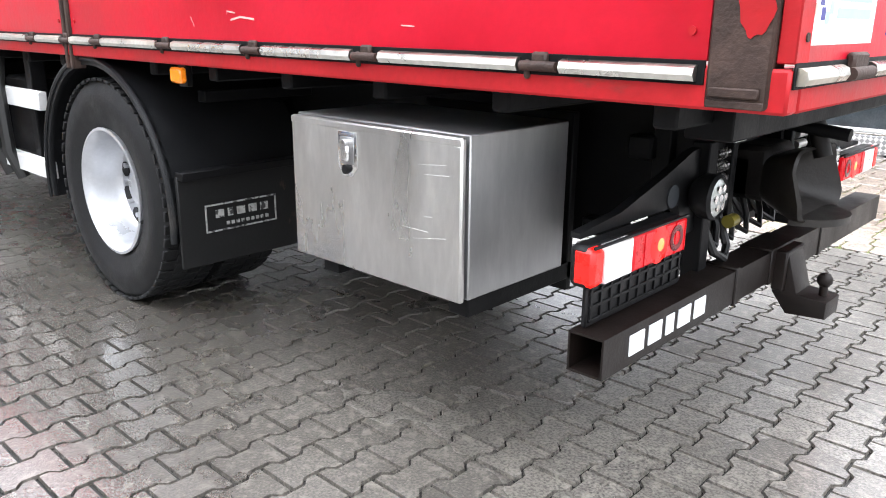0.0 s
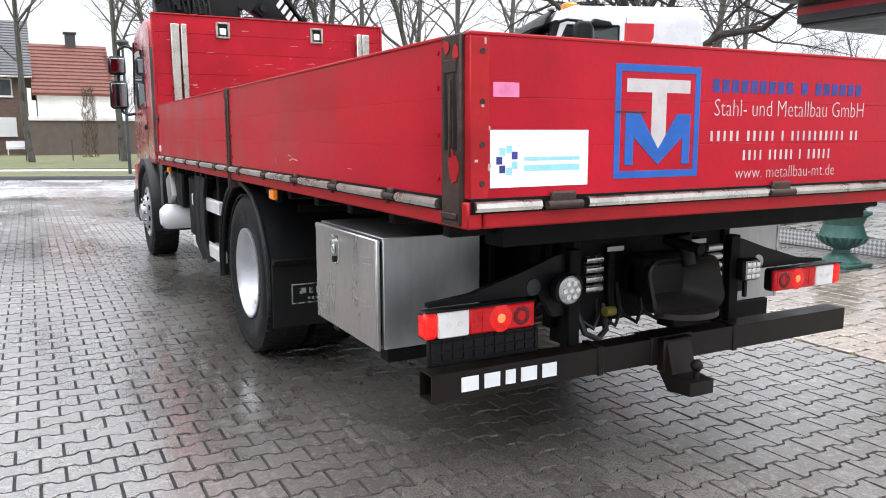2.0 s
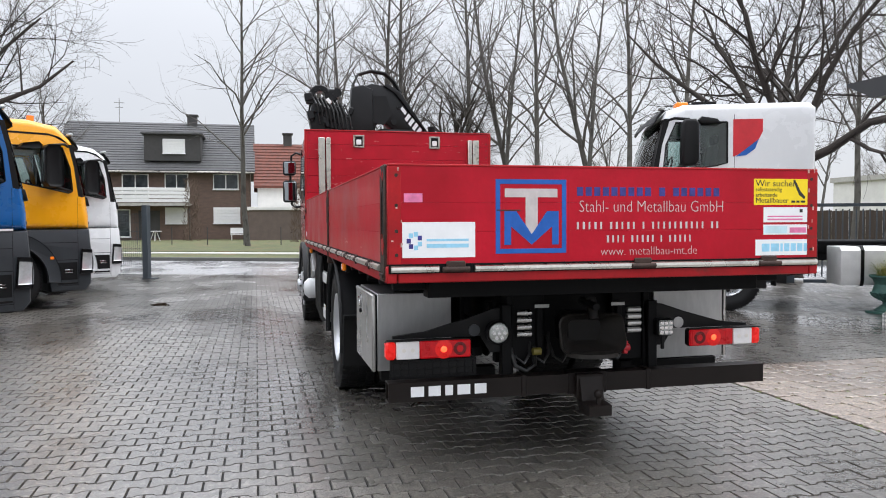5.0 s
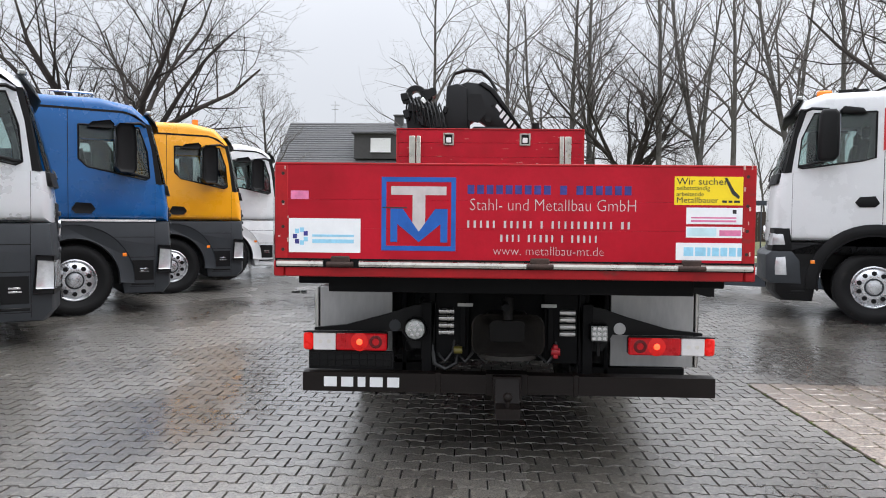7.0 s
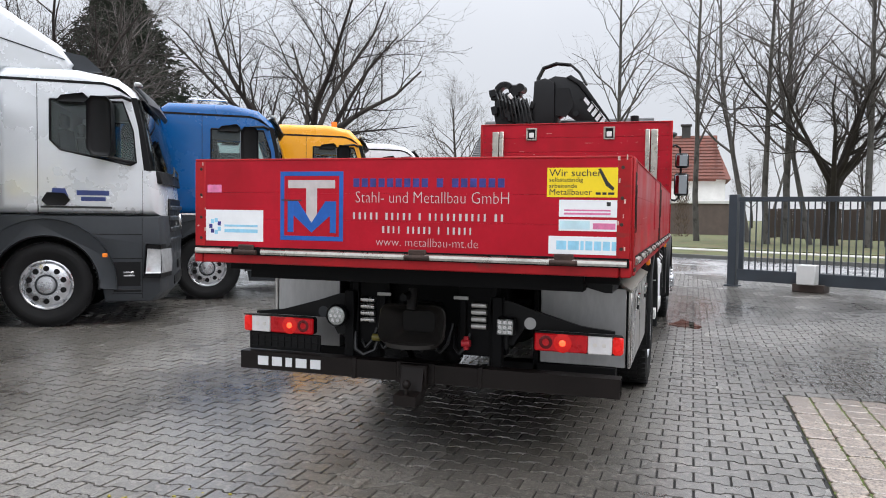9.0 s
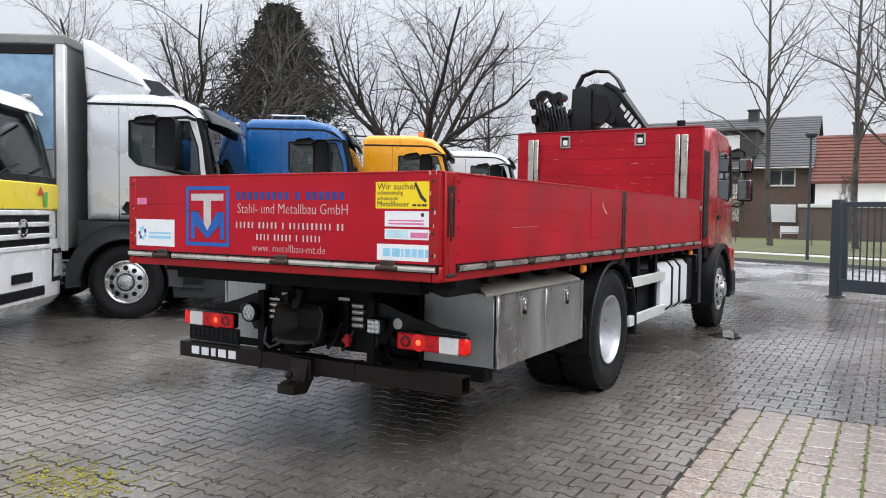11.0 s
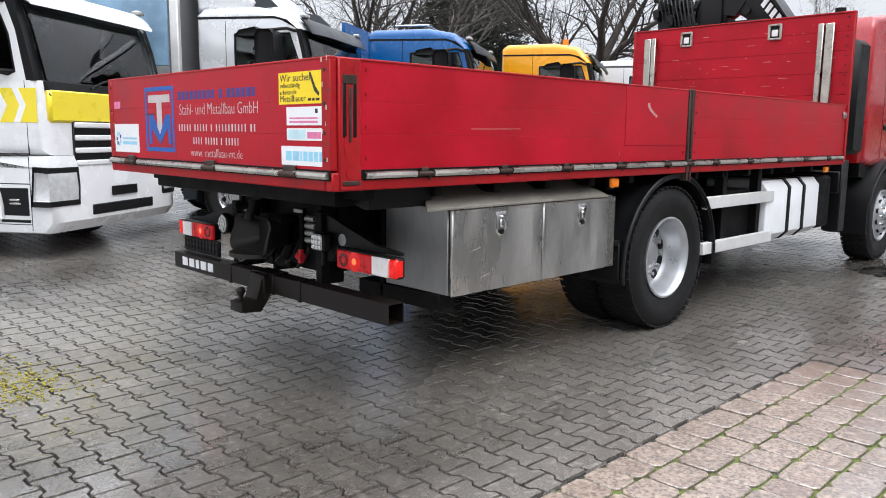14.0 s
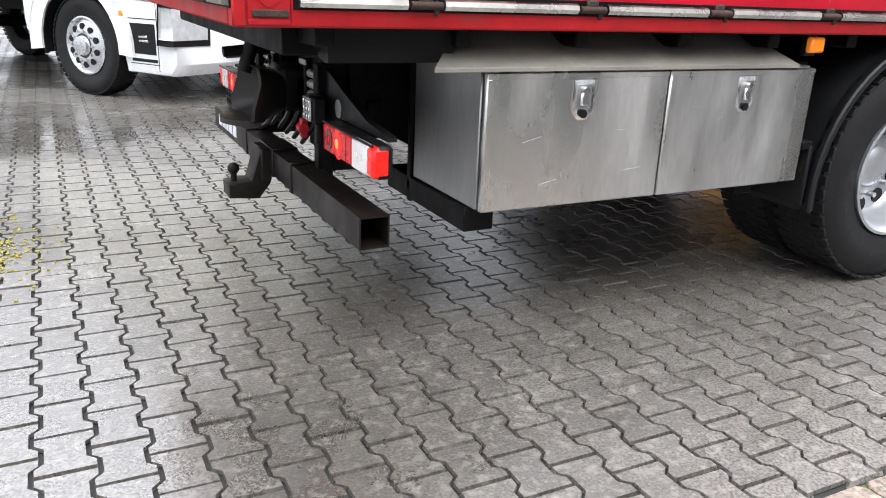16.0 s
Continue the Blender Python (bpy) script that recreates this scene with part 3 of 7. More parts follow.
for s, side in ((1, "left"), (-1, "right")):
    y0, y1 = s * 1.222, s * 1.25
    rear = board("side_board", SEAMS, 0.165, 3.17, y0, y1, "x", "red painted wooden drop side board with scratches", ())
    part("core", Geo().box(0.17, 3.16, s * 1.226, s * 1.246, ZB0, ZB1 - 0.002), CHASSIS, rear)
    part("capping", Geo().box(0.16, 3.175, s * 1.217, s * 1.255, ZB1 - 0.006, ZB1 + 0.006, 0.003), RED_WORN, rear)
    front = board("side_board", SEAMS, 3.26, 6.40, y0, y1, "x", "red painted wooden drop side board with scratches", ())
    part("core", Geo().box(3.27, 6.39, s * 1.226, s * 1.246, ZB0, ZB1 - 0.002), CHASSIS, front)
    part("capping", Geo().box(3.255, 6.405, s * 1.217, s * 1.255, ZB1 - 0.006, ZB1 + 0.006, 0.003), RED_WORN, front)
    for x in (0.2, 3.13, 3.3, 6.36):
        for z in (1.31, 1.45, 1.6, 1.71):
            part("bolt", Geo().cyl((x, s * 1.245, z), (x, s * 1.256, z), 0.009, n=10), RED_WORN, rear if x < 3.2 else front)
    post = part("corner_post", Geo().box(0.035, 0.16, s * 1.19, s * 1.262, 1.165, ZB1 + 0.004, 0.006).box(0.04, 0.155, s * 1.262, s * 1.266, 1.165, 1.18, 0.002), RUST if s > 0 else RED_WORN, truck, "rusty brown steel corner post with red paint remnants" if s > 0 else "worn dark red steel corner post with rust")
    for x in (0.066, 0.124):
        part("post_slot", Geo().box(x - 0.012, x + 0.012, s * 1.255, s * 1.2645, 1.40, 1.66, 0.004), BLACK, post)
    part("latch_lever", Geo().box(0.088, 0.102, s * 1.262, s * 1.270, 1.38, 1.62, 0.003).box(0.055, 0.135, s * 1.262, s * 1.266, 1.64, 1.68, 0.002), RUST, post)
    part("hinge_bar", Geo().box(0.05, 0.15, s * 1.262, s * 1.27, 1.185, 1.205, 0.003), RUST, post)
    mid = part("middle_post", Geo().box(3.175, 3.205, s * 1.20, s * 1.262, 1.10, ZB1 + 0.01, 0.005).box(3.225, 3.255, s * 1.20, s * 1.262, 1.10, ZB1 + 0.01, 0.005).box(3.2, 3.23, s * 1.2, s * 1.25, 1.10, ZB1, 0.004), RUST, truck, "rusty brown steel middle post between the side boards")
    part("latch_lever", Geo().box(3.206, 3.224, s * 1.25, s * 1.268, 1.46, 1.70, 0.004), RUST, mid)
    # aluminium edge strips with hinges between them
    cuts = [(0.18, 0.50), (0.62, 1.10), (1.22, 1.66), (1.78, 2.24), (2.36, 2.84), (2.94, 3.16), (3.27, 3.56), (3.68, 4.16), (4.28, 4.74), (4.86, 5.32), (5.44, 5.90), (6.02, 6.36)]
    for a, b in cuts:
        part("edge_strip", Geo().prism([(s * 1.244, 1.212), (s * 1.270, 1.213), (s * 1.278, 1.225), (s * 1.274, 1.239), (s * 1.262, 1.245), (s * 1.244, 1.245)], a, b, 0.0, axis="x"), ALU, truck, "weathered aluminium edge strip")
    for (a, b), (c, d) in zip(cuts[:-1], cuts[1:]):
        if c - b < 0.14:
            m = (b + c) / 2
            part("hinge", Geo().box(m - 0.022, m + 0.022, s * 1.25, s * 1.270, 1.214, 1.258, 0.006).cyl((m - 0.05, s * 1.268, 1.226), (m + 0.05, s * 1.268, 1.226), 0.012, n=10).box(m + 0.03, m + 0.046, s * 1.25, s * 1.266, 1.196, 1.24, 0.005), RUST, truck, "rusty steel hinge")
# shadow gap round the edge strips, drawn as thin dark backing on sides and tailgate
for s in (1, -1):
    part("hinge_rail", Geo().box(0.165, 6.40, s * 1.2515, s * 1.258, 1.206, 1.254, 0.001), CHASSIS, truck, "thin dark strip painting the shadow gap behind the edge strips")
part("hinge_rail", Geo().box(-0.004, -0.0005, -1.245, 1.245, 1.206, 1.254, 0.001), CHASSIS, truck)


def flake(x, z, w, h, s, seed, name="paint_patch", material=RED_WORN, face=1.2635, thick=0.0015):
    """An irregular island of old paint on a side face."""
    r = random.Random(seed)
    ph = [r.uniform(0, 6.28) for _ in range(3)]
    radii = [0.85 + 0.16 * math.sin(2 * k * 0.2417 + ph[0]) + 0.10 * math.sin(3 * k * 0.2417 + ph[1]) + 0.06 * math.sin(7 * k * 0.2417 + ph[2]) for k in range(26)]
    pts = [(x + w * math.cos(k * 0.2417) * q, z + h * math.sin(k * 0.2417) * q) for k, q in enumerate(radii)]
    part(name, Geo().prism(pts, min(s * face, s * (face + thick)), max(s * face, s * (face + thick))), material, truck, "remnant of red paint")


flake(0.075, 1.35, 0.035, 0.065, 1, 1)
flake(0.12, 1.72, 0.025, 0.022, 1, 2)
flake(0.06, 1.70, 0.018, 0.03, 1, 3)
flake(0.10, 1.235, 0.03, 0.03, -1, 4)
flake(0.07, 1.36, 0.012, 0.05, -1, 5)
flake(0.13, 1.70, 0.02, 0.03, -1, 6)
SCRATCH = mat("bare_scratch", (0.62, 0.42, 0.36), 0.6, var=0.3, scale=30)


def scratch(pts, s, w=0.003):
    """A thin scrape along points (x, z) on a side board."""
    lo = [(x, z - w) for x, z in pts]
    hi = [(x, z + w * 0.6) for x, z in pts]
    part("scratch", Geo().prism(lo + hi[::-1], min(s * 1.2502, s * 1.2512), max(s * 1.2502, s * 1.2512)), SCRATCH, truck, "pale scrape in the red paint")


scratch([(1.72, 1.325), (1.80, 1.332), (1.86, 1.322)], 1, 0.004)
scratch([(1.83, 1.345), (1.88, 1.35), (1.88, 1.342)], 1)
scratch([(0.98, 1.31), (1.03, 1.312)], 1, 0.002)
scratch([(2.10, 1.30), (2.12, 1.33)], 1, 0.002)
for k in range(7):
    a = 0.25 * k
    part("scratch", Geo().box(2.72 - 0.10 * math.sin(a), 2.735 - 0.10 * math.sin(a) + 0.008, -1.2562, -1.2538, 1.55 + 0.05 * a, 1.568 + 0.05 * a, 0.0004), SCRATCH, truck)
scratch([(2.30, 1.28), (2.31, 1.33)], -1, 0.004)
scratch([(0.9, 1.45), (1.3, 1.455)], -1, 0.0015)
random.seed(4)
for k in range(64):
    y, z, L = random.uniform(-1.15, 1.1), random.uniform(1.78, 2.6), random.choice((0.01, 0.02, 0.03, 0.08)) * random.uniform(0.6, 1.3)
    part("scratch", Geo().box(6.3985, 6.4005, y, y + L, z, z + random.uniform(0.0015, 0.005), 0.0004), SCRATCH, truck)
for k in range(14):
    y, z = random.choice((1.21, -1.21, 1.19)) + random.uniform(-0.02, 0.02), random.uniform(1.27, 1.74)
    part("scratch", Geo().box(-0.0042, -0.0025, y, y + random.uniform(0.004, 0.012), z, z + random.uniform(0.006, 0.03), 0.0004), SCRATCH, truck)
for a, b in ((1.235, 0.99), (0.80, -0.10), (-0.19, -0.88), (-0.97, -1.235)):
    part("edge_strip", Geo().prism([(0.004, 1.212), (-0.018, 1.213), (-0.026, 1.225), (-0.022, 1.239), (-0.010, 1.245), (0.004, 1.245)], min(a, b), max(a, b)), ALU, truck, "weathered aluminium edge strip")
for y in (0.90, -0.145, -0.925):
    part("hinge", Geo().box(-0.02, 0.0, y - 0.05, y + 0.05, 1.215, 1.268, 0.006).cyl((-0.02, y - 0.07, 1.225), (-0.02, y + 0.07, 1.225), 0.014, n=10), RUST, truck, "rusty steel hinge")

# patch panel, latch and small plates on the boards
part("patch_panel", Geo().box(2.36, 3.165, -1.254, -1.2505, 1.36, ZB1 - 0.008, 0.0015), RED, truck, "red repair panel screwed on the board")
part("board_latch", Geo().box(6.30, 6.38, -1.262, -1.252, 1.62, 1.68, 0.003).cyl((6.34, -1.262, 1.65), (6.34, -1.272, 1.65), 0.016, n=10), STEEL_END, truck)
part("board_latch", Geo().box(6.30, 6.37, 1.252, 1.262, 1.58, 1.66, 0.003).cyl((6.34, 1.262, 1.62), (6.34, 1.272, 1.62), 0.016, n=10), RUST, truck)
part("reflector_plate", Geo().box(6.26, 6.36, 1.251, 1.256, 1.29, 1.35, 0.002), DECAL_WHITE, truck)

# headboard
head = None
hz = [1.20, 1.42, 1.64, 1.86, 2.08, 2.30, 2.49, 2.665]
for a, b in zip(hz[:-1], hz[1:]):
    g = Geo().box(6.40, 6.435, -1.235, 1.235, a + 0.001, b - 0.001, 0.002)
    head = part("plank", g, RED, head) .parent if head else part("headboard", g, RED, truck, "high red wooden headboard with scratched paint")
part("core", Geo().box(6.41, 6.43, -1.23, 1.23, 1.2, 2.66), CHASSIS, head)
part("head_frame", Geo().box(6.392, 6.45, 1.235, 1.262, 1.18, 2.675, 0.004).box(6.392, 6.45, -1.262, -1.235, 1.18, 2.675, 0.004).box(6.39, 6.45, -1.262, 1.262, 2.665, 2.682, 0.004), RED_WORN, head)
for k in range(15):
    for s in (1, -1):
        part("bolt", Geo().cyl((6.385, s * 1.20, 1.3 + k * 0.095), (6.40, s * 1.20, 1.3 + k * 0.095), 0.007, n=8), RUST, head)
for s in (1, -1):
    slat = part("lath", Geo().box(6.335, 6.40, s * 0.93, s * 0.985, 1.45, 2.575, 0.006), ALU, head, "pale weathered wooden lath")
    part("lath", Geo().box(6.345, 6.40, s * 1.0, s * 1.085, 1.45, 2.575, 0.006), ALU, head, "pale weathered wooden lath")
LAMP_FRAME = mat("stained_pale_lamp_frame", (0.45, 0.43, 0.39), 0.5, metal=0.2, var=0.25, scale=20, dirt=(0.16, 0.09, 0.06), dirt_amount=0.4, dirt_scale=25)
for y in (0.555, -0.47):
    lamp = part("work_lamp", Geo().box(6.375, 6.402, y - 0.072, y - 0.05, 2.455, 2.62, 0.004).box(6.375, 6.402, y + 0.05, y + 0.072, 2.455, 2.62, 0.004).box(6.375, 6.402, y - 0.05, y + 0.05, 2.455, 2.475, 0.004).box(6.375, 6.402, y - 0.05, y + 0.05, 2.60, 2.62, 0.004), LAMP_FRAME, head, "square work lamp in a pale metal frame")
    part("lamp_housing", Geo().box(6.39, 6.402, y - 0.05, y + 0.05, 2.475, 2.60, 0.002), BLACK, lamp)
    part("lens", Geo().box(6.378, 6.392, y - 0.034, y + 0.034, 2.49, 2.56, 0.008), LAMP_CLEAR, lamp)

# ---- tailgate lettering and stickers (x just behind the boards' face) ----
def plate(name, y0, y1, z0, z1, material, parent, label="", depth=0.004, x=0.0):
    return part(name, Geo().box(x - depth * 0.3, x + 0.001, y0, y1, z0, z1, 0.0003), material, parent, label)


def shape(name, pts, material, parent, x0=-0.006, x1=0.001, label=""):
    return part(name, Geo().prism(pts, x0 * 0.3, x1, axis="x"), material, parent, label)


st = plate("sticker", 1.175, 0.795, 1.285, 1.465, DECAL_WHITE, tail, "white sticker with a pale blue stripe and emblem")
plate("stripe", 1.05, 0.83, 1.335, 1.355, DECAL_CYAN, st, depth=0.006)
plate("print_bar", 1.05, 0.83, 1.368, 1.38, DECAL_CYAN, st, depth=0.006)
for k in range(7):
    a = 2 * math.pi * k / 7
    y, z = 1.112 + 0.03 * math.cos(a), 1.37 + 0.035 * math.sin(a)
    plate("emblem", y + 0.011, y - 0.011, z - 0.012, z + 0.012, DECAL_CYAN if k % 3 else DECAL_FADED, st, depth=0.006)
plate("sticker", 1.165, 1.07, 1.565, 1.61, DECAL_PINK, tail, "small faded pink sticker")
logo = plate("logo_frame", 0.685, 0.295, 1.66, 1.685, DECAL_BLUE, tail, "blue square frame emblem")
plate("logo_frame", 0.685, 0.295, 1.30, 1.325, DECAL_BLUE, tail)
plate("logo_frame", 0.685, 0.66, 1.325, 1.66, DECAL_BLUE, tail)
plate("logo_frame", 0.32, 0.295, 1.325, 1.66, DECAL_BLUE, tail)
plate("logo_grey", 0.635, 0.345, 1.592, 1.637, DECAL_GREY, tail, depth=0.0045)
plate("logo_grey", 0.522, 0.455, 1.43, 1.592, DECAL_GREY, tail, depth=0.0045)
shape("logo_grey", [(0.522, 1.43), (0.455, 1.43), (0.4885, 1.385)], DECAL_GREY, tail, -0.0045)
for s in (1, -1):
    plate("logo_blue", 0.488 + s * 0.15, 0.488 + s * 0.113, 1.345, 1.52, DECAL_BLUE, tail, depth=0.0055)
    shape("logo_blue", [(0.488 + s * 0.113, 1.52), (0.488 + s * 0.113, 1.44), (0.488, 1.345), (0.488, 1.40), (0.488 + s * 0.085, 1.52)], DECAL_BLUE, tail, -0.0057)
plate("logo_scrape", 0.68, 0.55, 1.522, 1.528, DECAL_INK, tail, depth=0.0065)
# names and addresses as plain bars
def bars(y, z0, z1, widths, gap, material, parent, x=0.0, depth=0.004):
    for w in widths:
        plate("lettering_bar", y, y - w, z0, z1, material, parent, depth=depth, x=x)
        y -= w + gap


def words(y, z0, z1, spec, cell, material, parent, depth=0.004):
    """Words that are not spelt out: one upright bar a character."""
    rnd = random.Random(int(abs(y) * 1000) + int(z0 * 1000))
    for n in spec:
        for _ in range(n):
            w = cell * (0.72 if material == DECAL_FADED else rnd.uniform(0.26, 0.40))
            plate("lettering_bar", y, y - w, z0, z0 + (z1 - z0) * 0.85, material, parent, depth=depth)
            y -= cell
        y -= cell * 0.7


words(0.235, 1.60, 1.655, (9, 1, 6), 0.0495, DECAL_FADED, tail)
line = part("lettering", text_mesh("Stahl- und Metallbau GmbH", 0.0905, DECAL_GREY, thin=0.0017), None, tail, "pale grey lettering")
line.matrix_local = Matrix.Translation((-0.0008, 0.225, 1.515)) @ Matrix.Rotation(radians(-90), 4, "Z") @ Matrix.Rotation(radians(90), 4, "X")
W = line.data.vertices
span = max(v.co.x for v in W)
line.data.transform(Matrix.Diagonal((0.862 / span, 1, 1, 1)))
words(0.235, 1.424, 1.468, (5, 5, 1, 10, 2), 0.0335, DECAL_GREY, tail)
words(0.062, 1.352, 1.396, (4, 5, 1, 5), 0.0305, DECAL_GREY, tail)
line = part("lettering", text_mesh("www. metallbau-mt.de", 0.068, DECAL_GREY, thin=0.0015), None, tail, "pale grey web address")
line.data.transform(Matrix.Diagonal((0.575 / max(v.co.x for v in line.data.vertices), 1, 1, 1)))
line.matrix_local = Matrix.Translation((-0.0008, 0.10, 1.283)) @ Matrix.Rotation(radians(-90), 4, "Z") @ Matrix.Rotation(radians(90), 4, "X")
yel = plate("sticker", -0.832, -1.185, 1.553, 1.70, DECAL_YELLOW, tail, "yellow sticker with black lettering")
for body, size, z, width in (("Wir suchen", 0.05, 1.658, 0.265), ("selbstständig", 0.032, 1.63, 0.17), ("arbeitende", 0.032, 1.599, 0.14), ("Metallbauer", 0.042, 1.565, 0.215)):
    ob = part("lettering", text_mesh(body, size, DECAL_INK, 0.0004), None, yel)
    ob.data.transform(Matrix.Diagonal((width / max(v.co.x for v in ob.data.vertices), 1, 1, 1)))
    ob.matrix_local = Matrix.Translation((-0.0016, -0.842, z)) @ Matrix.Rotation(radians(-90), 4, "Z") @ Matrix.Rotation(radians(90), 4, "X")
bars(-1.075, 1.566, 1.578, (0.025, 0.02, 0.03), 0.008, DECAL_INK, yel, depth=0.006)
shape("pictogram", [(-1.085, 1.692), (-1.098, 1.696), (-1.135, 1.63), (-1.165, 1.60), (-1.16, 1.585), (-1.125, 1.61)], DECAL_INK, yel, -0.006)
st = plate("sticker", -0.895, -1.185, 1.455, 1.54, DECAL_WHITE, tail, "white sticker with pink print")
plate("print_bar", -0.92, -1.15, 1.466, 1.476, DECAL_PINK, st, depth=0.006)
plate("print_bar", -0.92, -1.15, 1.484, 1.492, DECAL_PINK, st, depth=0.006)
plate("pictogram", -1.13, -1.15, 1.51, 1.53, DECAL_INK, st, depth=0.006)
st = plate("sticker", -0.895, -1.182, 1.385, 1.442, DECAL_WHITE, tail, "white sticker with cyan and pink bars")
plate("print_bar", -0.90, -1.05, 1.393, 1.435, mat("very_pale_cyan_print", (0.55, 0.76, 0.82), 0.45), st, depth=0.005)
plate("print_bar", -1.065, -1.175, 1.395, 1.425, DECAL_PINK, st, depth=0.006)
st = plate("sticker", -0.845, -1.19, 1.268, 1.358, DECAL_WHITE, tail, "peeling white sticker with pale blue block letters")
bars(-0.885, 1.29, 1.335, (0.05, 0.055, 0.016, 0.035, 0.035, 0.035, 0.04), 0.008, DECAL_CYAN, st, depth=0.006)

# ---- stainless storage boxes ----
def latch(parent, x, z, s, face):
    p = part("box_latch", Geo().prism([(x - 0.045, z + 0.07), (x + 0.045, z + 0.07), (x + 0.045, z - 0.04), (x + 0.02, z - 0.068), (x - 0.02, z - 0.068), (x - 0.045, z - 0.04)], min(face, face + s * 0.006), max(face, face + s * 0.006), 0.002), CHROME, parent, "chrome paddle latch")
    part("recess", Geo().box(x - 0.032, x + 0.032, face + s * 0.006, face + s * 0.008, z - 0.03, z + 0.055, 0.001), STEEL_END, p)
    part("paddle", Geo().box(x - 0.018, x + 0.018, face + s * 0.008, face + s * 0.022, z - 0.02, z + 0.03, 0.006).cyl((x, face, z + 0.035), (x, face + s * 0.026, z + 0.035), 0.014, n=14), CHROME, p)
    part("lock", Geo().cyl((x, face, z - 0.045), (x, face + s * 0.018, z - 0.045), 0.015, n=14), BLACK, p)


def storage_box(x0, x1, s, yo, yi, z0, z1, doors, label):
    body = part("storage_box", Geo().box(x0, x1, s * yi, s * (yo - 0.03), z0, z1, 0.004), STEEL_END, truck, label)
    part("box_frame", Geo().box(x0 + 0.02, x1 - 0.02, s * (yo - 0.03), s * (yo - 0.02), z0 + 0.01, z1 - 0.01), BLACK, body)
    w = (x1 - x0) / doors
    for k in range(doors):
        a, b = x0 + k * w + 0.004, x0 + (k + 1) * w - 0.004
        d = part("box_door", Geo().box(a, b, s * (yo - 0.02), s * yo, z0 - 0.004, z1 - 0.006, 0.005), STEEL, body, "brushed stainless door with dents and scratches")
        part("door_edge", Geo().box(a + 0.003, b - 0.003, s * yo, s * (yo + 0.003), z1 - 0.028, z1 - 0.010, 0.0015).box(a + 0.003, a + 0.028, s * yo, s * (yo + 0.003), z0 + 0.004, z1 - 0.03, 0.0015), STEEL, d)
        latch(d, (a + b) / 2 + (0.0 if doors == 2 else 0.09), z1 - 0.105, s, s * yo)
    return body


storage_box(0.84, 1.61, 1, 1.205, 0.71, 0.555, 1.03, 1, "brushed stainless steel storage box under the bed")
storage_box(0.81, 2.36, -1, 1.205, 0.66, 0.555, 1.03, 2, "brushed stainless steel storage box with two doors under the bed")
part("box_bracket", Geo().box(0.86, 0.94, 0.42, 1.15, 0.49, 0.552).box(1.45, 1.53, 0.42, 1.15, 0.49, 0.552).box(0.86, 1.53, 0.62, 0.65, 0.45, 1.05), CHASSIS, truck)
part("box_bracket", Geo().box(0.80, 0.92, -1.12, -0.42, 0.46, 0.552).box(2.1, 2.2, -1.12, -0.42, 0.49, 0.552).box(0.80, 2.2, -0.65, -0.62, 0.45, 1.05), CHASSIS, truck)
SPLASH = mat("pale_weathered_sheet", (0.29, 0.275, 0.24), 0.5, metal=0.35, var=0.2, scale=4, fine=40, bump=0.0008, dirt=(0.30, 0.27, 0.22), dirt_amount=0.3, dirt_scale=6)
top, low = [(0.80, -1.00, 1.150), (2.14, -1.00, 1.150)], [(0.62, -1.215, 1.040), (2.24, -1.215, 1.040)]
part("splash_plate", Geo().add(top + low[::-1] + [(x, y + 0.008, z - 0.012) for x, y, z in top + low[::-1]], [(0, 1, 2, 3), (7, 6, 5, 4), (0, 4, 5, 1), (1, 5, 6, 2), (2, 6, 7, 3), (3, 7, 4, 0)])
     .box(0.62, 2.24, -1.218, -1.208, 1.026, 1.042, 0.002), SPLASH, truck, "pale folded metal splash plate sloping above the box")
part("plate_stay", Geo().box(0.95, 1.0, -1.1, -0.7, 1.05, 1.10).box(1.9, 1.95, -1.1, -0.7, 1.05, 1.10), CHASSIS, truck)

BRIGHT = mat("bright_scratch", (0.6, 0.6, 0.59), 0.35, metal=0.7, var=0.1)
random.seed(21)
for k in range(5):
    x, z, L = random.uniform(0.86, 1.05), random.uniform(0.72, 1.0), random.uniform(0.03, 0.13)
    part("scratch", Geo().box(x, x + L, 1.2045, 1.2062, z, z + 0.0014, 0.0002, Matrix.Translation((x, 0, z)) @ Matrix.Rotation(random.uniform(-0.08, 0.25), 4, "Y") @ Matrix.Translation((-x, 0, -z))), BRIGHT, truck, "bright scratch in the steel door")
for k in range(8):
    x, z, L = random.uniform(0.82, 2.0), random.uniform(0.62, 0.97), random.uniform(0.02, 0.09)
    part("scratch", Geo().box(x, x + L, -1.2062, -1.2045, z, z + 0.0012, 0.0002, Matrix.Translation((x, 0, z)) @ Matrix.Rotation(random.uniform(-0.4, 0.4), 4, "Y") @ Matrix.Translation((-x, 0, -z))), BRIGHT, truck)

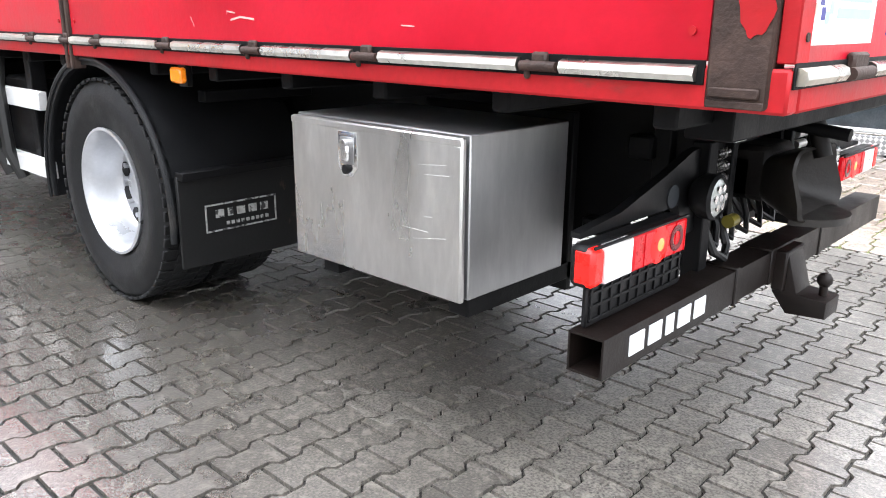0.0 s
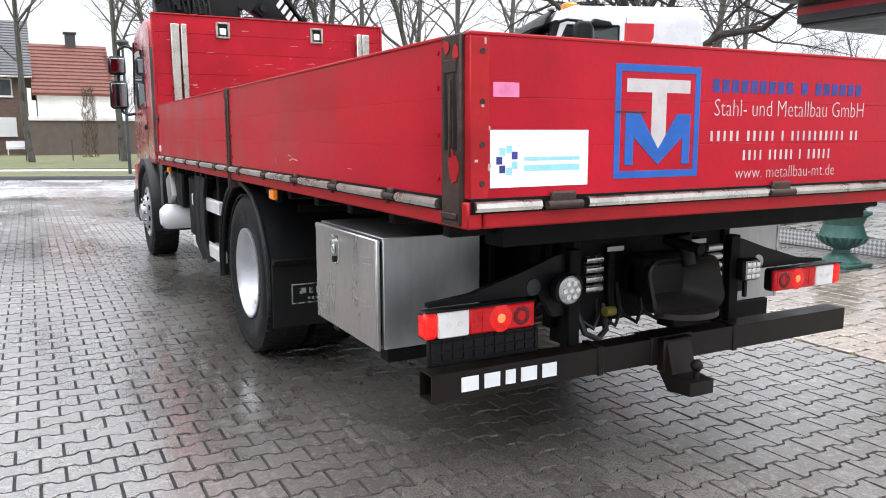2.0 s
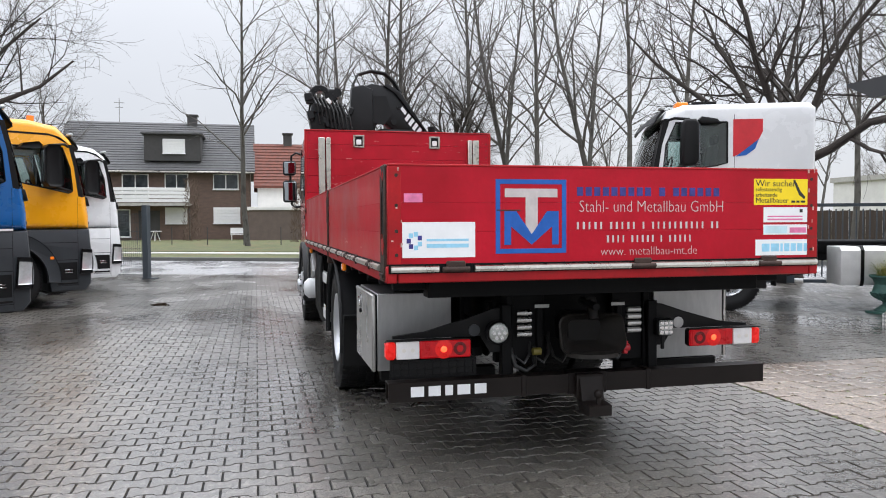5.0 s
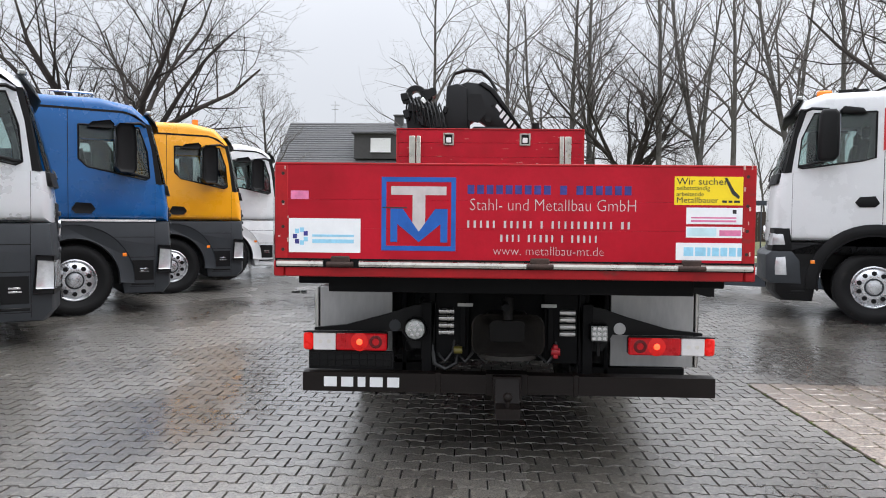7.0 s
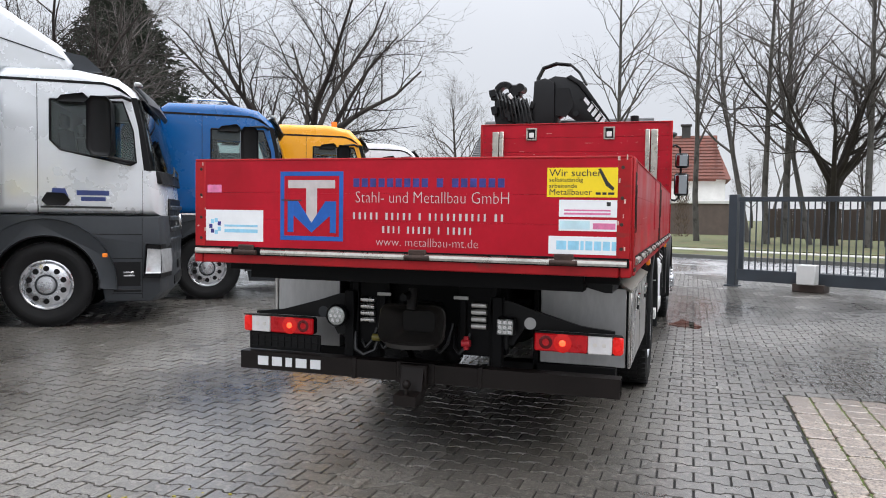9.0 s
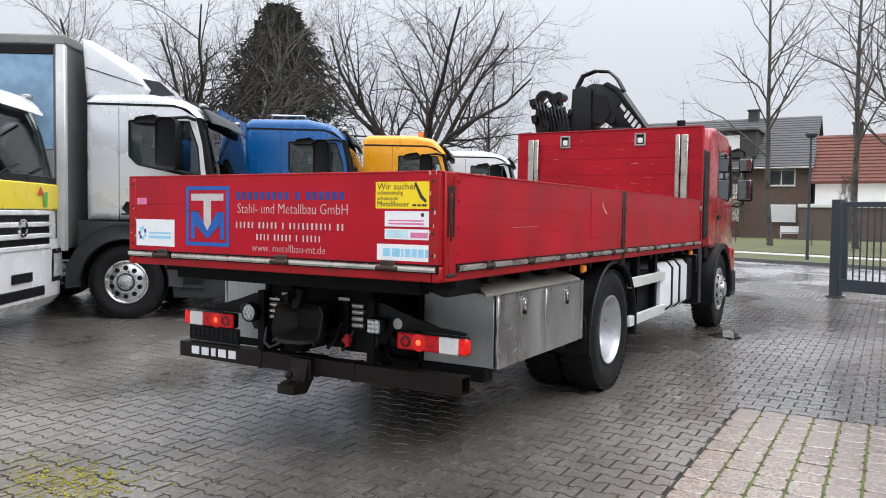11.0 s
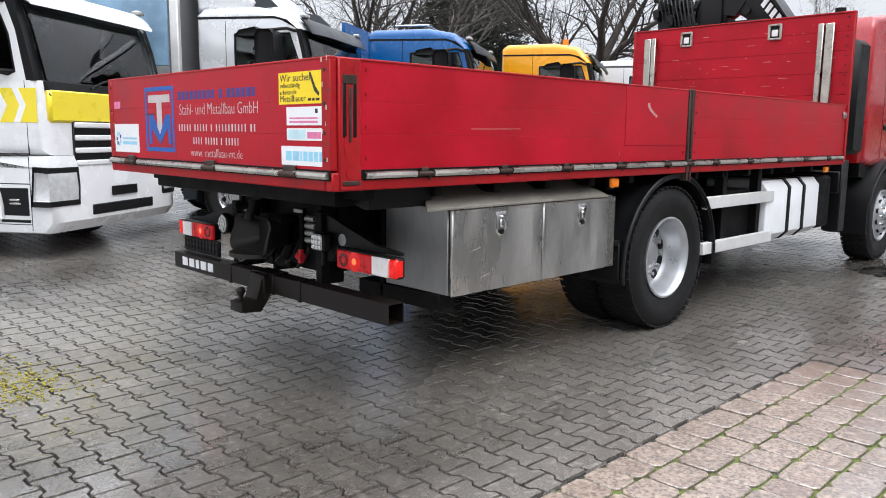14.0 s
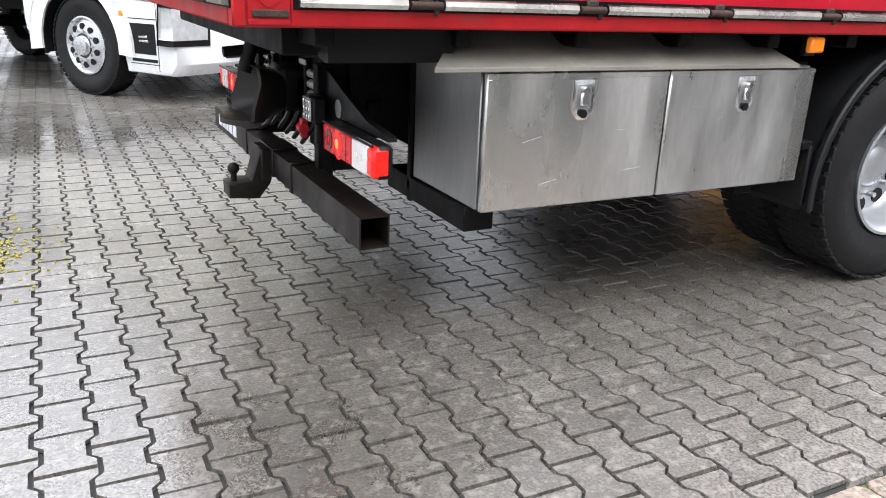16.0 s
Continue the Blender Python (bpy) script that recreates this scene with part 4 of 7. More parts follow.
# ---- rear lamps, bumper, coupling ----
WARM_BULB = mat("warm_bulb", (0.72, 0.69, 0.64), 0.3)
LAMP_DARK = mat("dark_red_reflector", (0.13, 0.003, 0.005), 0.25, var=0.2, spec=0.4)
for s in (1, -1):
    lamp = part("tail_lamp", Geo().box(0.44, 0.50, s * 0.70, s * 1.19, 0.69, 0.80, 0.012), BLACK, truck, "red and white tail lamp, brake light lit")
    part("lens_end", Geo().box(0.425, 0.49, s * 1.135, s * 1.192, 0.694, 0.796, 0.012), LAMP_LIT_SIDE, lamp, "glowing red side lens")
    part("lens_reverse", Geo().box(0.425, 0.45, s * 1.00, s * 1.133, 0.694, 0.796, 0.005), LAMP_CLEAR, lamp, "clear white lens")
    part("lens_brake", Geo().box(0.425, 0.45, s * 0.70, s * 0.998, 0.694, 0.796, 0.008), LAMP_RED, lamp, "red lens")
    part("brake_glow", Geo().lathe([(0.0, -0.003), (0.045, -0.001), (0.055, 0.003)], (0.4235, s * 0.86, 0.745), axis="x", n=24), LAMP_HALO, lamp, "glowing red lens round the brake light")
    for k in range(5):
        part("lens_rib", Geo().box(0.4225, 0.426, s * (0.715 + k * 0.057) - 0.001, s * (0.715 + k * 0.057) + 0.001, 0.70, 0.79, 0), LAMP_RED, lamp)
    part("lens_trim", Geo().box(0.422, 0.43, s * 0.70, s * 1.19, 0.796, 0.803, 0.001), BLACK, lamp)
    part("brake_light", Geo().lathe([(0.0, -0.005), (0.018, -0.002), (0.024, 0.003)], (0.423, s * 0.86, 0.745), axis="x", n=20), LAMP_LIT, lamp, "lit brake light")
    part("reflector", Geo().lathe([(0.02, -0.001), (0.032, -0.003), (0.038, -0.001), (0.038, 0.003)], (0.424, s * 0.765, 0.745), axis="x", n=20), LAMP_DARK, lamp)
    for y in (1.04, 1.09):
        part("bulb", Geo().cyl((0.423, s * y, 0.745), (0.43, s * y, 0.745), 0.012, n=10), WARM_BULB, lamp)
    # lamp arm: an upswept bracket with holes
    arm = part("lamp_arm", Geo().prism([(s * 1.14, 0.80), (s * 0.62, 0.80), (s * 0.56, 0.70), (s * 0.44, 0.70), (s * 0.42, 0.97), (s * 0.55, 0.955), (s * 0.70, 0.905), (s * 0.95, 0.835), (s * 1.14, 0.815)], 0.50, 0.53, axis="x"), BLACK, truck, "black pressed steel lamp bracket with holes")
    part("arm_hole", Geo().cyl((0.496, s * 0.66, 0.835), (0.502, s * 0.66, 0.835), 0.035, n=16), STEEL_END if s < 0 else DARK_GREY, arm)
    part("bumper_bracket", Geo().box(0.47, 0.53, s * 0.44, s * 0.50, 0.50, 0.98).box(0.50, 0.66, s * 0.42, s * 0.46, 0.55, 1.05), CHASSIS, truck)
    for k in range(4):
        part("spring_roller", Geo().cyl((0.50, s * 0.31, 0.80 + k * 0.042), (0.50, s * 0.40, 0.80 + k * 0.042), 0.017, n=12), STEEL, truck, "bright metal roller")
    part("coupling_plate", Geo().box(0.52, 0.56, s * 0.22, s * 0.42, 0.62, 1.04).box(0.49, 0.54, s * 0.24, s * 0.275, 0.70, 0.98), CHASSIS, truck)
    part("type_plate", Geo().box(0.484, 0.49, s * 0.245 - 0.045, s * 0.245 + 0.045, 0.955, 0.975, 0.001), mat("pale_type_plate", (0.5, 0.5, 0.48), 0.5) if s > 0 else bpy.data.materials["pale_type_plate"], truck)
part("round_work_lamp", Geo().lathe([(0.0, 0.05), (0.045, 0.05), (0.068, 0.02), (0.07, -0.02), (0.062, -0.03), (0.058, -0.022), (0.0, -0.022)], (0.44, 0.535, 0.825), axis="x", n=28), BLACK, truck, "round black work lamp with pale lens")
part("lens", Geo().lathe([(0.0, -0.004), (0.05, 0.0), (0.058, 0.006)], (0.412, 0.535, 0.825), axis="x", n=24), LED, truck)
g = Geo()
for k in range(6):
    g.cyl((0.405, 0.535 + 0.032 * math.cos(k * 1.047), 0.825 + 0.032 * math.sin(k * 1.047)), (0.41, 0.535 + 0.032 * math.cos(k * 1.047), 0.825 + 0.032 * math.sin(k * 1.047)), 0.011, n=10)
part("led_cluster", g.cyl((0.405, 0.535, 0.825), (0.41, 0.535, 0.825), 0.011, n=10), CHROME, truck)
lamp = part("square_work_lamp", Geo().box(0.42, 0.48, -0.585, -0.475, 0.765, 0.87, 0.012).box(0.45, 0.47, -0.54, -0.52, 0.68, 0.77), BLACK, truck, "square black work lamp with bright lens")
part("lens", Geo().box(0.413, 0.422, -0.577, -0.483, 0.773, 0.862, 0.006), LED, lamp)
g = Geo()
for a in range(3):
    for b in range(3):
        g.box(0.409, 0.414, -0.572 + a * 0.03, -0.547 + a * 0.03, 0.778 + b * 0.028, 0.801 + b * 0.028, 0.003)
part("led_cluster", g, CHROME, lamp)
# hollow square bumper tube: outer and inner skin, open at both ends
def tube_section(y0, y1, x0, x1, z0, z1, w):
    o = [(x0, z0), (x1, z0), (x1, z1), (x0, z1)]
    i = [(x0 + w, z0 + w), (x1 - w, z0 + w), (x1 - w, z1 - w), (x0 + w, z1 - w)]
    rings = [[(a, y0, b) for a, b in o], [(a, y1, b) for a, b in o], [(a, y1, b) for a, b in i], [(a, y0, b) for a, b in i], [(a, y0, b) for a, b in o]]
    return Geo().ring_loft(rings, cap=False)


bumper = part("bumper", tube_section(-1.185, 1.185, 0.385, 0.49, 0.462, 0.572, 0.006), BUMPER, truck, "dark brown square-tube underrun bumper with white lettering bars")
for y0, y1 in ((0.38, 0.41), (-0.41, -0.38), (-0.12, 0.12)):
    part("bumper_sleeve", Geo().box(0.379, 0.496, y0, y1, 0.454, 0.581), BUMPER, bumper)
y = 1.06
for w in (0.075, 0.07, 0.045, 0.075, 0.07):
    part("lettering_bar", Geo().box(0.381, 0.3855, y - w, y, 0.49, 0.547, 0.0008), DECAL_WHITE, bumper, "white lettering bar")
    y -= w + 0.026
hold = part("plate_holder", Geo().box(0.455, 0.47, 0.66, 1.165, 0.578, 0.688, 0.004), BLACK, truck, "empty black number plate holder")
g = Geo()
for k in range(11):
    g.box(0.449, 0.457, 0.675 + k * 0.047, 0.683 + k * 0.047, 0.59, 0.68, 0.001)
for k in range(3):
    g.box(0.449, 0.457, 0.67, 1.155, 0.592 + k * 0.036, 0.6 + k * 0.036, 0.001)
part("holder_ribs", g, BLACK, hold)
JAW = mat("greasy_dark_cast_steel", (0.007, 0.006, 0.0055), 0.45, var=0.4, scale=9, fine=70, bump=0.001, spec=0.2)
JAW_LIGHT = mat("worn_brown_coupling_steel", (0.016, 0.0135, 0.0115), 0.45, metal=0.2, var=0.35, scale=9, fine=60, bump=0.001)


def oval(x, w, h, zc, r, sag=0.0):
    """A rounded rectangle across the lorry; sag pulls its lower half forward."""
    pts = []
    for cy, cz, a0 in ((w - r, h - r, 0), (-w + r, h - r, 90), (-w + r, -h + r, 180), (w - r, -h + r, 270)):
        for k in range(5):
            a = math.radians(a0 + k * 22.5)
            y, z = cy + r * math.cos(a), cz + r * math.sin(a)
            pts.append((x - (sag if z < 0 else 0.0), y, zc + z))
    return pts


part("trailer_coupling", Geo().ring_loft([oval(0.44, 0.10, 0.06, 0.82, 0.04), oval(0.38, 0.145, 0.085, 0.815, 0.05), oval(0.33, 0.19, 0.105, 0.815, 0.06, 0.03), oval(0.315, 0.198, 0.112, 0.815, 0.06, 0.035), oval(0.323, 0.206, 0.118, 0.815, 0.065, 0.03),
     oval(0.345, 0.198, 0.112, 0.815, 0.06, 0.015), oval(0.39, 0.155, 0.095, 0.815, 0.05), oval(0.46, 0.115, 0.075, 0.82, 0.04)], cap=False), JAW_LIGHT, truck, "worn brown flared coupling funnel under the bed")
part("coupling_back", Geo().box(0.43, 0.56, -0.12, 0.12, 0.74, 0.93, 0.02).cyl((0.30, 0, 0.90), (0.34, 0, 1.02), 0.03, n=12), JAW, truck)
part("jaw_lip", Geo().prism([(0.16 * math.cos(k * 0.2618), 0.33 - 0.14 * math.sin(k * 0.2618)) for k in range(13)], -0.012, 0.012, axis="z", m=Matrix.Translation((0, 0, 0.70)) @ Matrix(((0, 1, 0, 0), (1, 0, 0, 0), (0, 0, 1, 0), (0, 0, 0, 1)))), JAW_LIGHT, truck, "worn grey half-round coupling lip")
part("coupling_jaw", Geo().box(0.48, 0.62, -0.12, 0.12, 0.74, 0.9, 0.02).cyl((0.22, 0.02, 0.98), (0.42, 0.02, 1.0), 0.022, n=10), CHASSIS, truck)
part("ball_hitch", Geo().box(0.34, 0.385, -0.085, 0.085, 0.43, 0.575, 0.006).prism([(0.385, 0.55), (0.34, 0.56), (0.30, 0.43), (0.20, 0.42), (0.20, 0.36), (0.33, 0.35), (0.385, 0.42)], -0.07, 0.07, 0.006)
     .cyl((0.235, 0, 0.41), (0.235, 0, 0.465), 0.014, n=12).lathe([(0.0, -0.027), (0.016, -0.022), (0.026, -0.008), (0.026, 0.008), (0.016, 0.022), (0.0, 0.027)], (0.235, 0, 0.48), axis="z", n=18), BUMPER, truck, "dark steel ball hitch")
for k in range(6):
    y0 = -0.3 + k * 0.12
    part("air_line", Geo().tube([(0.55, y0, 0.80), (0.50, y0 + 0.02, 0.68), (0.48, y0 + 0.06, 0.63), (0.52, y0 + 0.10, 0.66), (0.60, y0 + 0.12, 0.78)], 0.011, 6), HOSE, truck, "black air hose")
part("cable", Geo().tube([(0.50, 0.44, 0.72), (0.46, 0.42, 0.62), (0.45, 0.36, 0.59), (0.47, 0.30, 0.62), (0.52, 0.28, 0.72)], 0.014, 8), HOSE, truck, "looped black cable")
part("air_connector", Geo().cyl((0.47, -0.26, 0.70), (0.47, -0.31, 0.70), 0.022, n=12).box(0.46, 0.49, -0.30, -0.27, 0.66, 0.74), mat("red_connector", (0.5, 0.02, 0.03), 0.4), truck, "red air hose connector")
part("air_connector", Geo().cyl((0.47, 0.26, 0.70), (0.47, 0.31, 0.70), 0.022, n=12), mat("yellow_connector", (0.15, 0.125, 0.02), 0.4), truck, "yellow air hose connector")
for k in range(16):
    random.seed(k)
    x, y0, z = random.uniform(0.6, 0.95), random.uniform(-0.6, 0.6), random.uniform(0.6, 1.0)
    part("valve", Geo().box(x, x + random.uniform(0.05, 0.2), y0, y0 + random.uniform(0.05, 0.18), z, z + random.uniform(0.04, 0.12), 0.008), CHASSIS, truck, "dark valve or bracket at the frame end")
part("rear_cross_beam", Geo().box(0.20, 0.32, -1.0, 1.0, 1.06, 1.155).prism([(0.56, 1.15), (1.2, 1.15), (1.2, 0.62), (0.95, 0.6), (0.62, 0.78)], 0.44, 0.455).prism([(0.56, 1.15), (1.2, 1.15), (1.2, 0.62), (0.95, 0.6), (0.62, 0.78)], -0.455, -0.44), CHASSIS, truck)
part("step_box", Geo().prism([(-0.70, 1.155), (-1.14, 1.155), (-1.14, 1.05), (-1.10, 1.05)], 0.3, 0.72, axis="x"), BLACK, truck)

# ---- side guards, tanks ----
for s in (1, -1):
    x1 = 4.85
    part("side_guard", Geo().box(3.76 if s > 0 else 3.60, x1, s * 1.18, s * 1.225, 0.86, 0.955, 0.004), ALU_LIGHT, truck, "pale aluminium side guard rail")
    part("side_guard", Geo().box(3.74 if s > 0 else 3.58, x1, s * 1.18, s * 1.225, 0.50, 0.595, 0.004), ALU_LIGHT, truck, "pale aluminium side guard rail")
    for x in (3.95, 4.6):
        part("guard_post", Geo().box(x, x + 0.075, s * 1.10, s * 1.18, 0.5, 1.15), CHASSIS, truck)
tank = part("fuel_tank", Geo().prism([(-0.62, 0.50), (-1.14, 0.50), (-1.20, 0.56), (-1.20, 0.97), (-1.14, 1.04), (-0.62, 1.04)], 4.75, 5.98, 0.02, axis="x"), mat("white_tank_plastic", (0.74, 0.75, 0.77), 0.35, var=0.06), truck, "white fuel tank with black straps")
for x in (5.2, 5.55):
    part("strap", Geo().prism([(-0.6, 0.49), (-1.145, 0.49), (-1.212, 0.555), (-1.212, 0.975), (-1.145, 1.052), (-0.6, 1.052)], x, x + 0.05, axis="x"), BLACK, tank)
part("battery_box", Geo().box(4.05, 4.6, -1.12, -0.5, 0.55, 0.98, 0.02), CHASSIS, truck)
part("equipment_box", Geo().box(6.0, 6.35, -1.18, -0.5, 0.52, 1.05, 0.03), CHASSIS, truck)
part("air_tank", Geo().lathe([(0.0, -0.32), (0.08, -0.31), (0.125, -0.26), (0.13, -0.24), (0.13, 0.24), (0.125, 0.26), (0.08, 0.31), (0.0, 0.32)], (6.3, 0.98, 0.62), axis="y", n=24), mat("white_air_tank_paint", (0.75, 0.76, 0.77), 0.35, var=0.06), truck, "white compressed air tank")
part("stabiliser_leg", Geo().box(6.52, 6.70, 1.05, 1.22, 0.45, 1.2, 0.01).box(6.52, 6.70, -1.22, -1.05, 0.45, 1.2, 0.01).box(6.50, 6.72, -1.2, 1.2, 0.85, 1.08, 0.01), CRANE_BLACK, truck, "black crane stabiliser legs")
for x in (4.25, 4.45):
    part("air_pipe", Geo().tube([(x, 1.23, 1.12), (x, 1.25, 0.95), (x - 0.03, 1.25, 0.6), (x - 0.05, 1.2, 0.45)], 0.035, 8), HOSE, truck)
part("side_equipment", Geo().box(4.0, 4.6, 0.5, 1.1, 0.55, 1.0, 0.02).box(4.9, 5.6, 0.5, 1.12, 0.5, 1.08, 0.03).box(5.75, 6.2, 0.55, 1.15, 0.75, 1.1, 0.02), CHASSIS, truck)
part("silencer_shield", Geo().prism([(6.1, 0.85), (6.35, 0.75), (6.45, 1.0), (6.2, 1.08)], 1.05, 1.2, 0.01), STEEL_END, truck)

# ---- cab ----
cab = part("cab", Geo().prism([(7.270, 1.15), (7.270, 2.60), (7.367, 2.74), (7.727, 2.80), (8.505, 2.76), (8.768, 2.66), (8.963, 2.1), (9.099, 1.75), (9.137, 1.25), (9.118, 1.10), (7.581, 1.10)], -1.17, 1.17, 0.07, 3), RED_CAB, truck, "red lorry cab")
part("cab_lower", Geo().prism([(8.818, 0.45), (8.818, 1.10), (9.163, 1.10), (9.232, 0.95), (9.209, 0.50), (9.140, 0.42)], -1.2, 1.2, 0.05, 3), RED_CAB, cab)
part("bumper_front", Geo().prism([(8.737, 0.36), (8.737, 0.52), (9.244, 0.52), (9.255, 0.4), (9.186, 0.34)], -1.22, 1.22, 0.03), DARK_GREY, cab)
part("cab_base", Geo().prism([(7.338, 1.16), (7.338, 1.0), (7.639, 0.95), (7.678, 1.1), (8.846, 1.1), (8.846, 1.16)], -1.12, 1.12), BLACK, cab)
for s in (1, -1):
    part("windscreen_pillar", Geo().prism([(8.670, 2.62), (8.749, 2.62), (8.982, 1.86), (8.885, 1.86)], s * 1.165, s * 1.18), BLACK, cab)
    part("door_window", Geo().prism([(7.893, 2.48), (8.631, 2.48), (8.826, 1.88), (8.651, 1.78), (7.893, 1.86)], s * 1.166, s * 1.176), DARK_PANE, cab, "dark side window")
    part("door_seam", Geo().prism([(7.824, 1.18), (7.829, 1.18), (7.829, 2.56), (7.824, 2.56)], s * 1.165, s * 1.1725), BLACK, cab)
    part("door_handle", Geo().box(7.873, 8.029, s * 1.165, s * 1.19, 1.52, 1.58, 0.012), BLACK, cab)
    arcf = [math.radians(a) for a in range(-15, 196, 10)]
    go = [(8.0 + 0.68 * math.cos(a), 0.52 + 0.66 * math.sin(a)) for a in arcf]
    gi = [(8.0 + 0.60 * math.cos(a), 0.52 + 0.58 * math.sin(a)) for a in arcf]
    part("front_mudguard", Geo().prism(go + gi[::-1], s * 0.80, s * 1.235, 0.01), GUARD, cab, "black plastic front mudguard")
    part("step", Geo().box(8.818, 9.163, s * 1.05, s * 1.23, 0.40, 0.75, 0.03), BLACK, cab)
    part("mirror_arm", Geo().tube([(8.870, s * 1.12, 2.55), (8.985, s * 1.24, 2.60), (9.100, s * 1.31, 2.56), (9.123, s * 1.33, 2.2), (9.100, s * 1.31, 1.76), (9.008, s * 1.25, 1.72), (8.985, s * 1.14, 1.74)], 0.018, 8), BLACK, cab)
    mirror = part("mirror", Geo().box(9.054, 9.169, s * 1.23, s * 1.45, 1.80, 2.16, 0.03), BLACK, cab, "black door mirror")
    part("mirror_glass", Geo().box(9.045, 9.056, s * 1.25, s * 1.43, 1.83, 2.13, 0.004), MIRROR, mirror)
    mirror = part("mirror", Geo().box(9.054, 9.169, s * 1.24, s * 1.45, 2.24, 2.48, 0.03), BLACK, cab, "black wide-angle mirror")
    part("mirror_glass", Geo().box(9.045, 9.056, s * 1.26, s * 1.43, 2.27, 2.45, 0.004), MIRROR, mirror)
    part("air_intake", Geo().box(6.78, 7.16, s * 0.80, s * 1.20, 1.25, 2.45, 0.05), BLACK, cab)
part("windscreen", Geo().prism([(8.690, 2.60), (8.701, 2.60), (8.984, 1.86), (8.972, 1.86)], -1.1, 1.1), DARK_PANE, cab)
part("beacon", Geo().cyl((7.581, -0.7, 2.79), (7.581, -0.7, 2.90), 0.06, n=14), BLACK, cab)
part("roof_lamp", Geo().box(7.533, 7.630, 0.6, 0.75, 2.78, 2.88, 0.02), BLACK, cab)
g = Geo()
for k in range(5):
    g.tube([(6.55, -1.0 + k * 0.03, 1.3), (6.62, -1.1 + k * 0.02, 1.75), (6.72, -1.08 + k * 0.02, 1.9), (6.85, -1.05, 1.5), (6.85, -1.0, 1.2)], 0.018, 6)
part("crane_hose", g, HOSE, truck)
# ---- folded loading crane between headboard and cab ----
crane = part("crane", Geo().box(6.720, 7.020, -0.25, 0.25, 1.1, 2.75, 0.03), CRANE_BLACK, truck, "black hydraulic loading crane, folded")
part("crane_column", Geo().prism([(0.64, 2.55), (0.60, 3.30), (0.45, 3.34), (0.32, 3.28), (0.30, 2.55)], 6.710, 6.940, 0.02, axis="x"), CRANE_BLACK, crane)
part("boom", Geo().prism([(0.46, 2.56), (0.53, 3.18), (0.47, 3.31), (0.32, 3.37), (0.12, 3.34), (-0.04, 3.20), (-0.46, 2.64), (-0.42, 2.52), (-0.02, 2.52), (0.03, 2.76), (0.18, 2.86), (0.27, 2.80), (0.29, 2.56)], 6.760, 7.000, 0.015, axis="x"), CRANE_BLACK, crane, "black box-section crane boom")
part("boom_edge", Geo().prism([(0.16, 3.345), (0.0, 3.24), (-0.475, 2.66), (-0.51, 2.64), (-0.06, 3.27), (0.10, 3.37)], 6.730, 7.030, 0.005, axis="x"), CRANE_BLACK, crane)
part("boom_web", Geo().prism([(0.30, 3.20), (0.12, 3.20), (0.05, 2.95), (0.16, 2.80), (0.34, 2.85)], 6.745, 6.760, 0.0, axis="x"), CRANE_BLACK, crane)
part("brand_bar", Geo().prism([(-0.075, 3.03), (-0.10, 3.07), (-0.165, 2.99), (-0.14, 2.95)], 6.750, 6.758, axis="x"), DECAL_WHITE, crane, "white emblem patch")
for k in range(4):
    a = (-0.165 - k * 0.052, 2.925 - k * 0.062)
    part("brand_bar", Geo().prism([(a[0] + 0.035, a[1] - 0.03), (a[0] - 0.025, a[1] + 0.05), (a[0] - 0.058, a[1] + 0.012), (a[0] + 0.002, a[1] - 0.068)], 6.750, 6.758, axis="x"), DECAL_WHITE, crane)
g = Geo()
for k in range(4):
    o = k * 0.035
    g.tube([(6.800 + o, 0.55, 2.9), (6.800 + o, 0.57, 3.35), (6.820 + o, 0.50, 3.50), (6.820 + o, 0.32, 3.555), (6.820 + o, 0.12, 3.53), (6.800 + o, 0.0, 3.42), (6.800 + o, -0.10, 3.25)], 0.016, 6)
part("hose_loop", g, HOSE, crane, "loop of black hydraulic hoses")
part("pin", Geo().cyl((6.730, 0.42, 3.18), (7.020, 0.42, 3.18), 0.05, n=14).cyl((6.730, 0.02, 2.85), (7.020, 0.02, 2.85), 0.04, n=14).cyl((6.730, -0.05, 3.05), (6.760, -0.05, 3.05), 0.02, n=10), CRANE_BLACK, crane)
jib = part("jib", Geo().prism([(0.58, 2.56), (1.12, 2.56), (1.17, 2.85), (1.13, 3.10), (0.98, 3.17), (0.76, 3.02), (0.60, 2.88)], 6.740, 6.960, 0.02, axis="x"), CRANE_BLACK, crane, "black folded jib with valves and hoses")
random.seed(11)
for k in range(38):
    y0 = random.uniform(0.58, 1.12)
    z0 = random.uniform(2.64, 2.92 + 0.36 * (y0 - 0.58))
    w, h, d = random.uniform(0.04, 0.12), random.uniform(0.04, 0.13), random.uniform(0, 0.06)
    part("valve", Geo().box(6.670 + d, 6.80, y0, y0 + w, z0, z0 + h, 0.01, Matrix.Translation((0, y0, z0)) @ Matrix.Rotation(random.uniform(-0.35, 0.35), 4, "X") @ Matrix.Translation((0, -y0, -z0))), CRANE_BLACK, jib)
for k in range(9):
    y0 = 0.60 + k * 0.055
    part("jib_hose", Geo().tube([(6.70, y0, 2.66 + 0.3 * (y0 - 0.6)), (6.65, y0 + 0.04, 2.88 + 0.4 * (y0 - 0.6)), (6.70, y0 + 0.10, 3.06 + 0.25 * (y0 - 0.6)), (6.82, y0 + 0.13, 2.98)], 0.013, 6), HOSE, jib)
head_ring = part("hook_head", Geo().lathe([(0.07, -0.09), (0.145, -0.09), (0.155, -0.07), (0.155, 0.07), (0.145, 0.09), (0.07, 0.09)], (6.83, 1.03, 3.17), axis="x", n=22, close=True), CRANE_BLACK, jib)
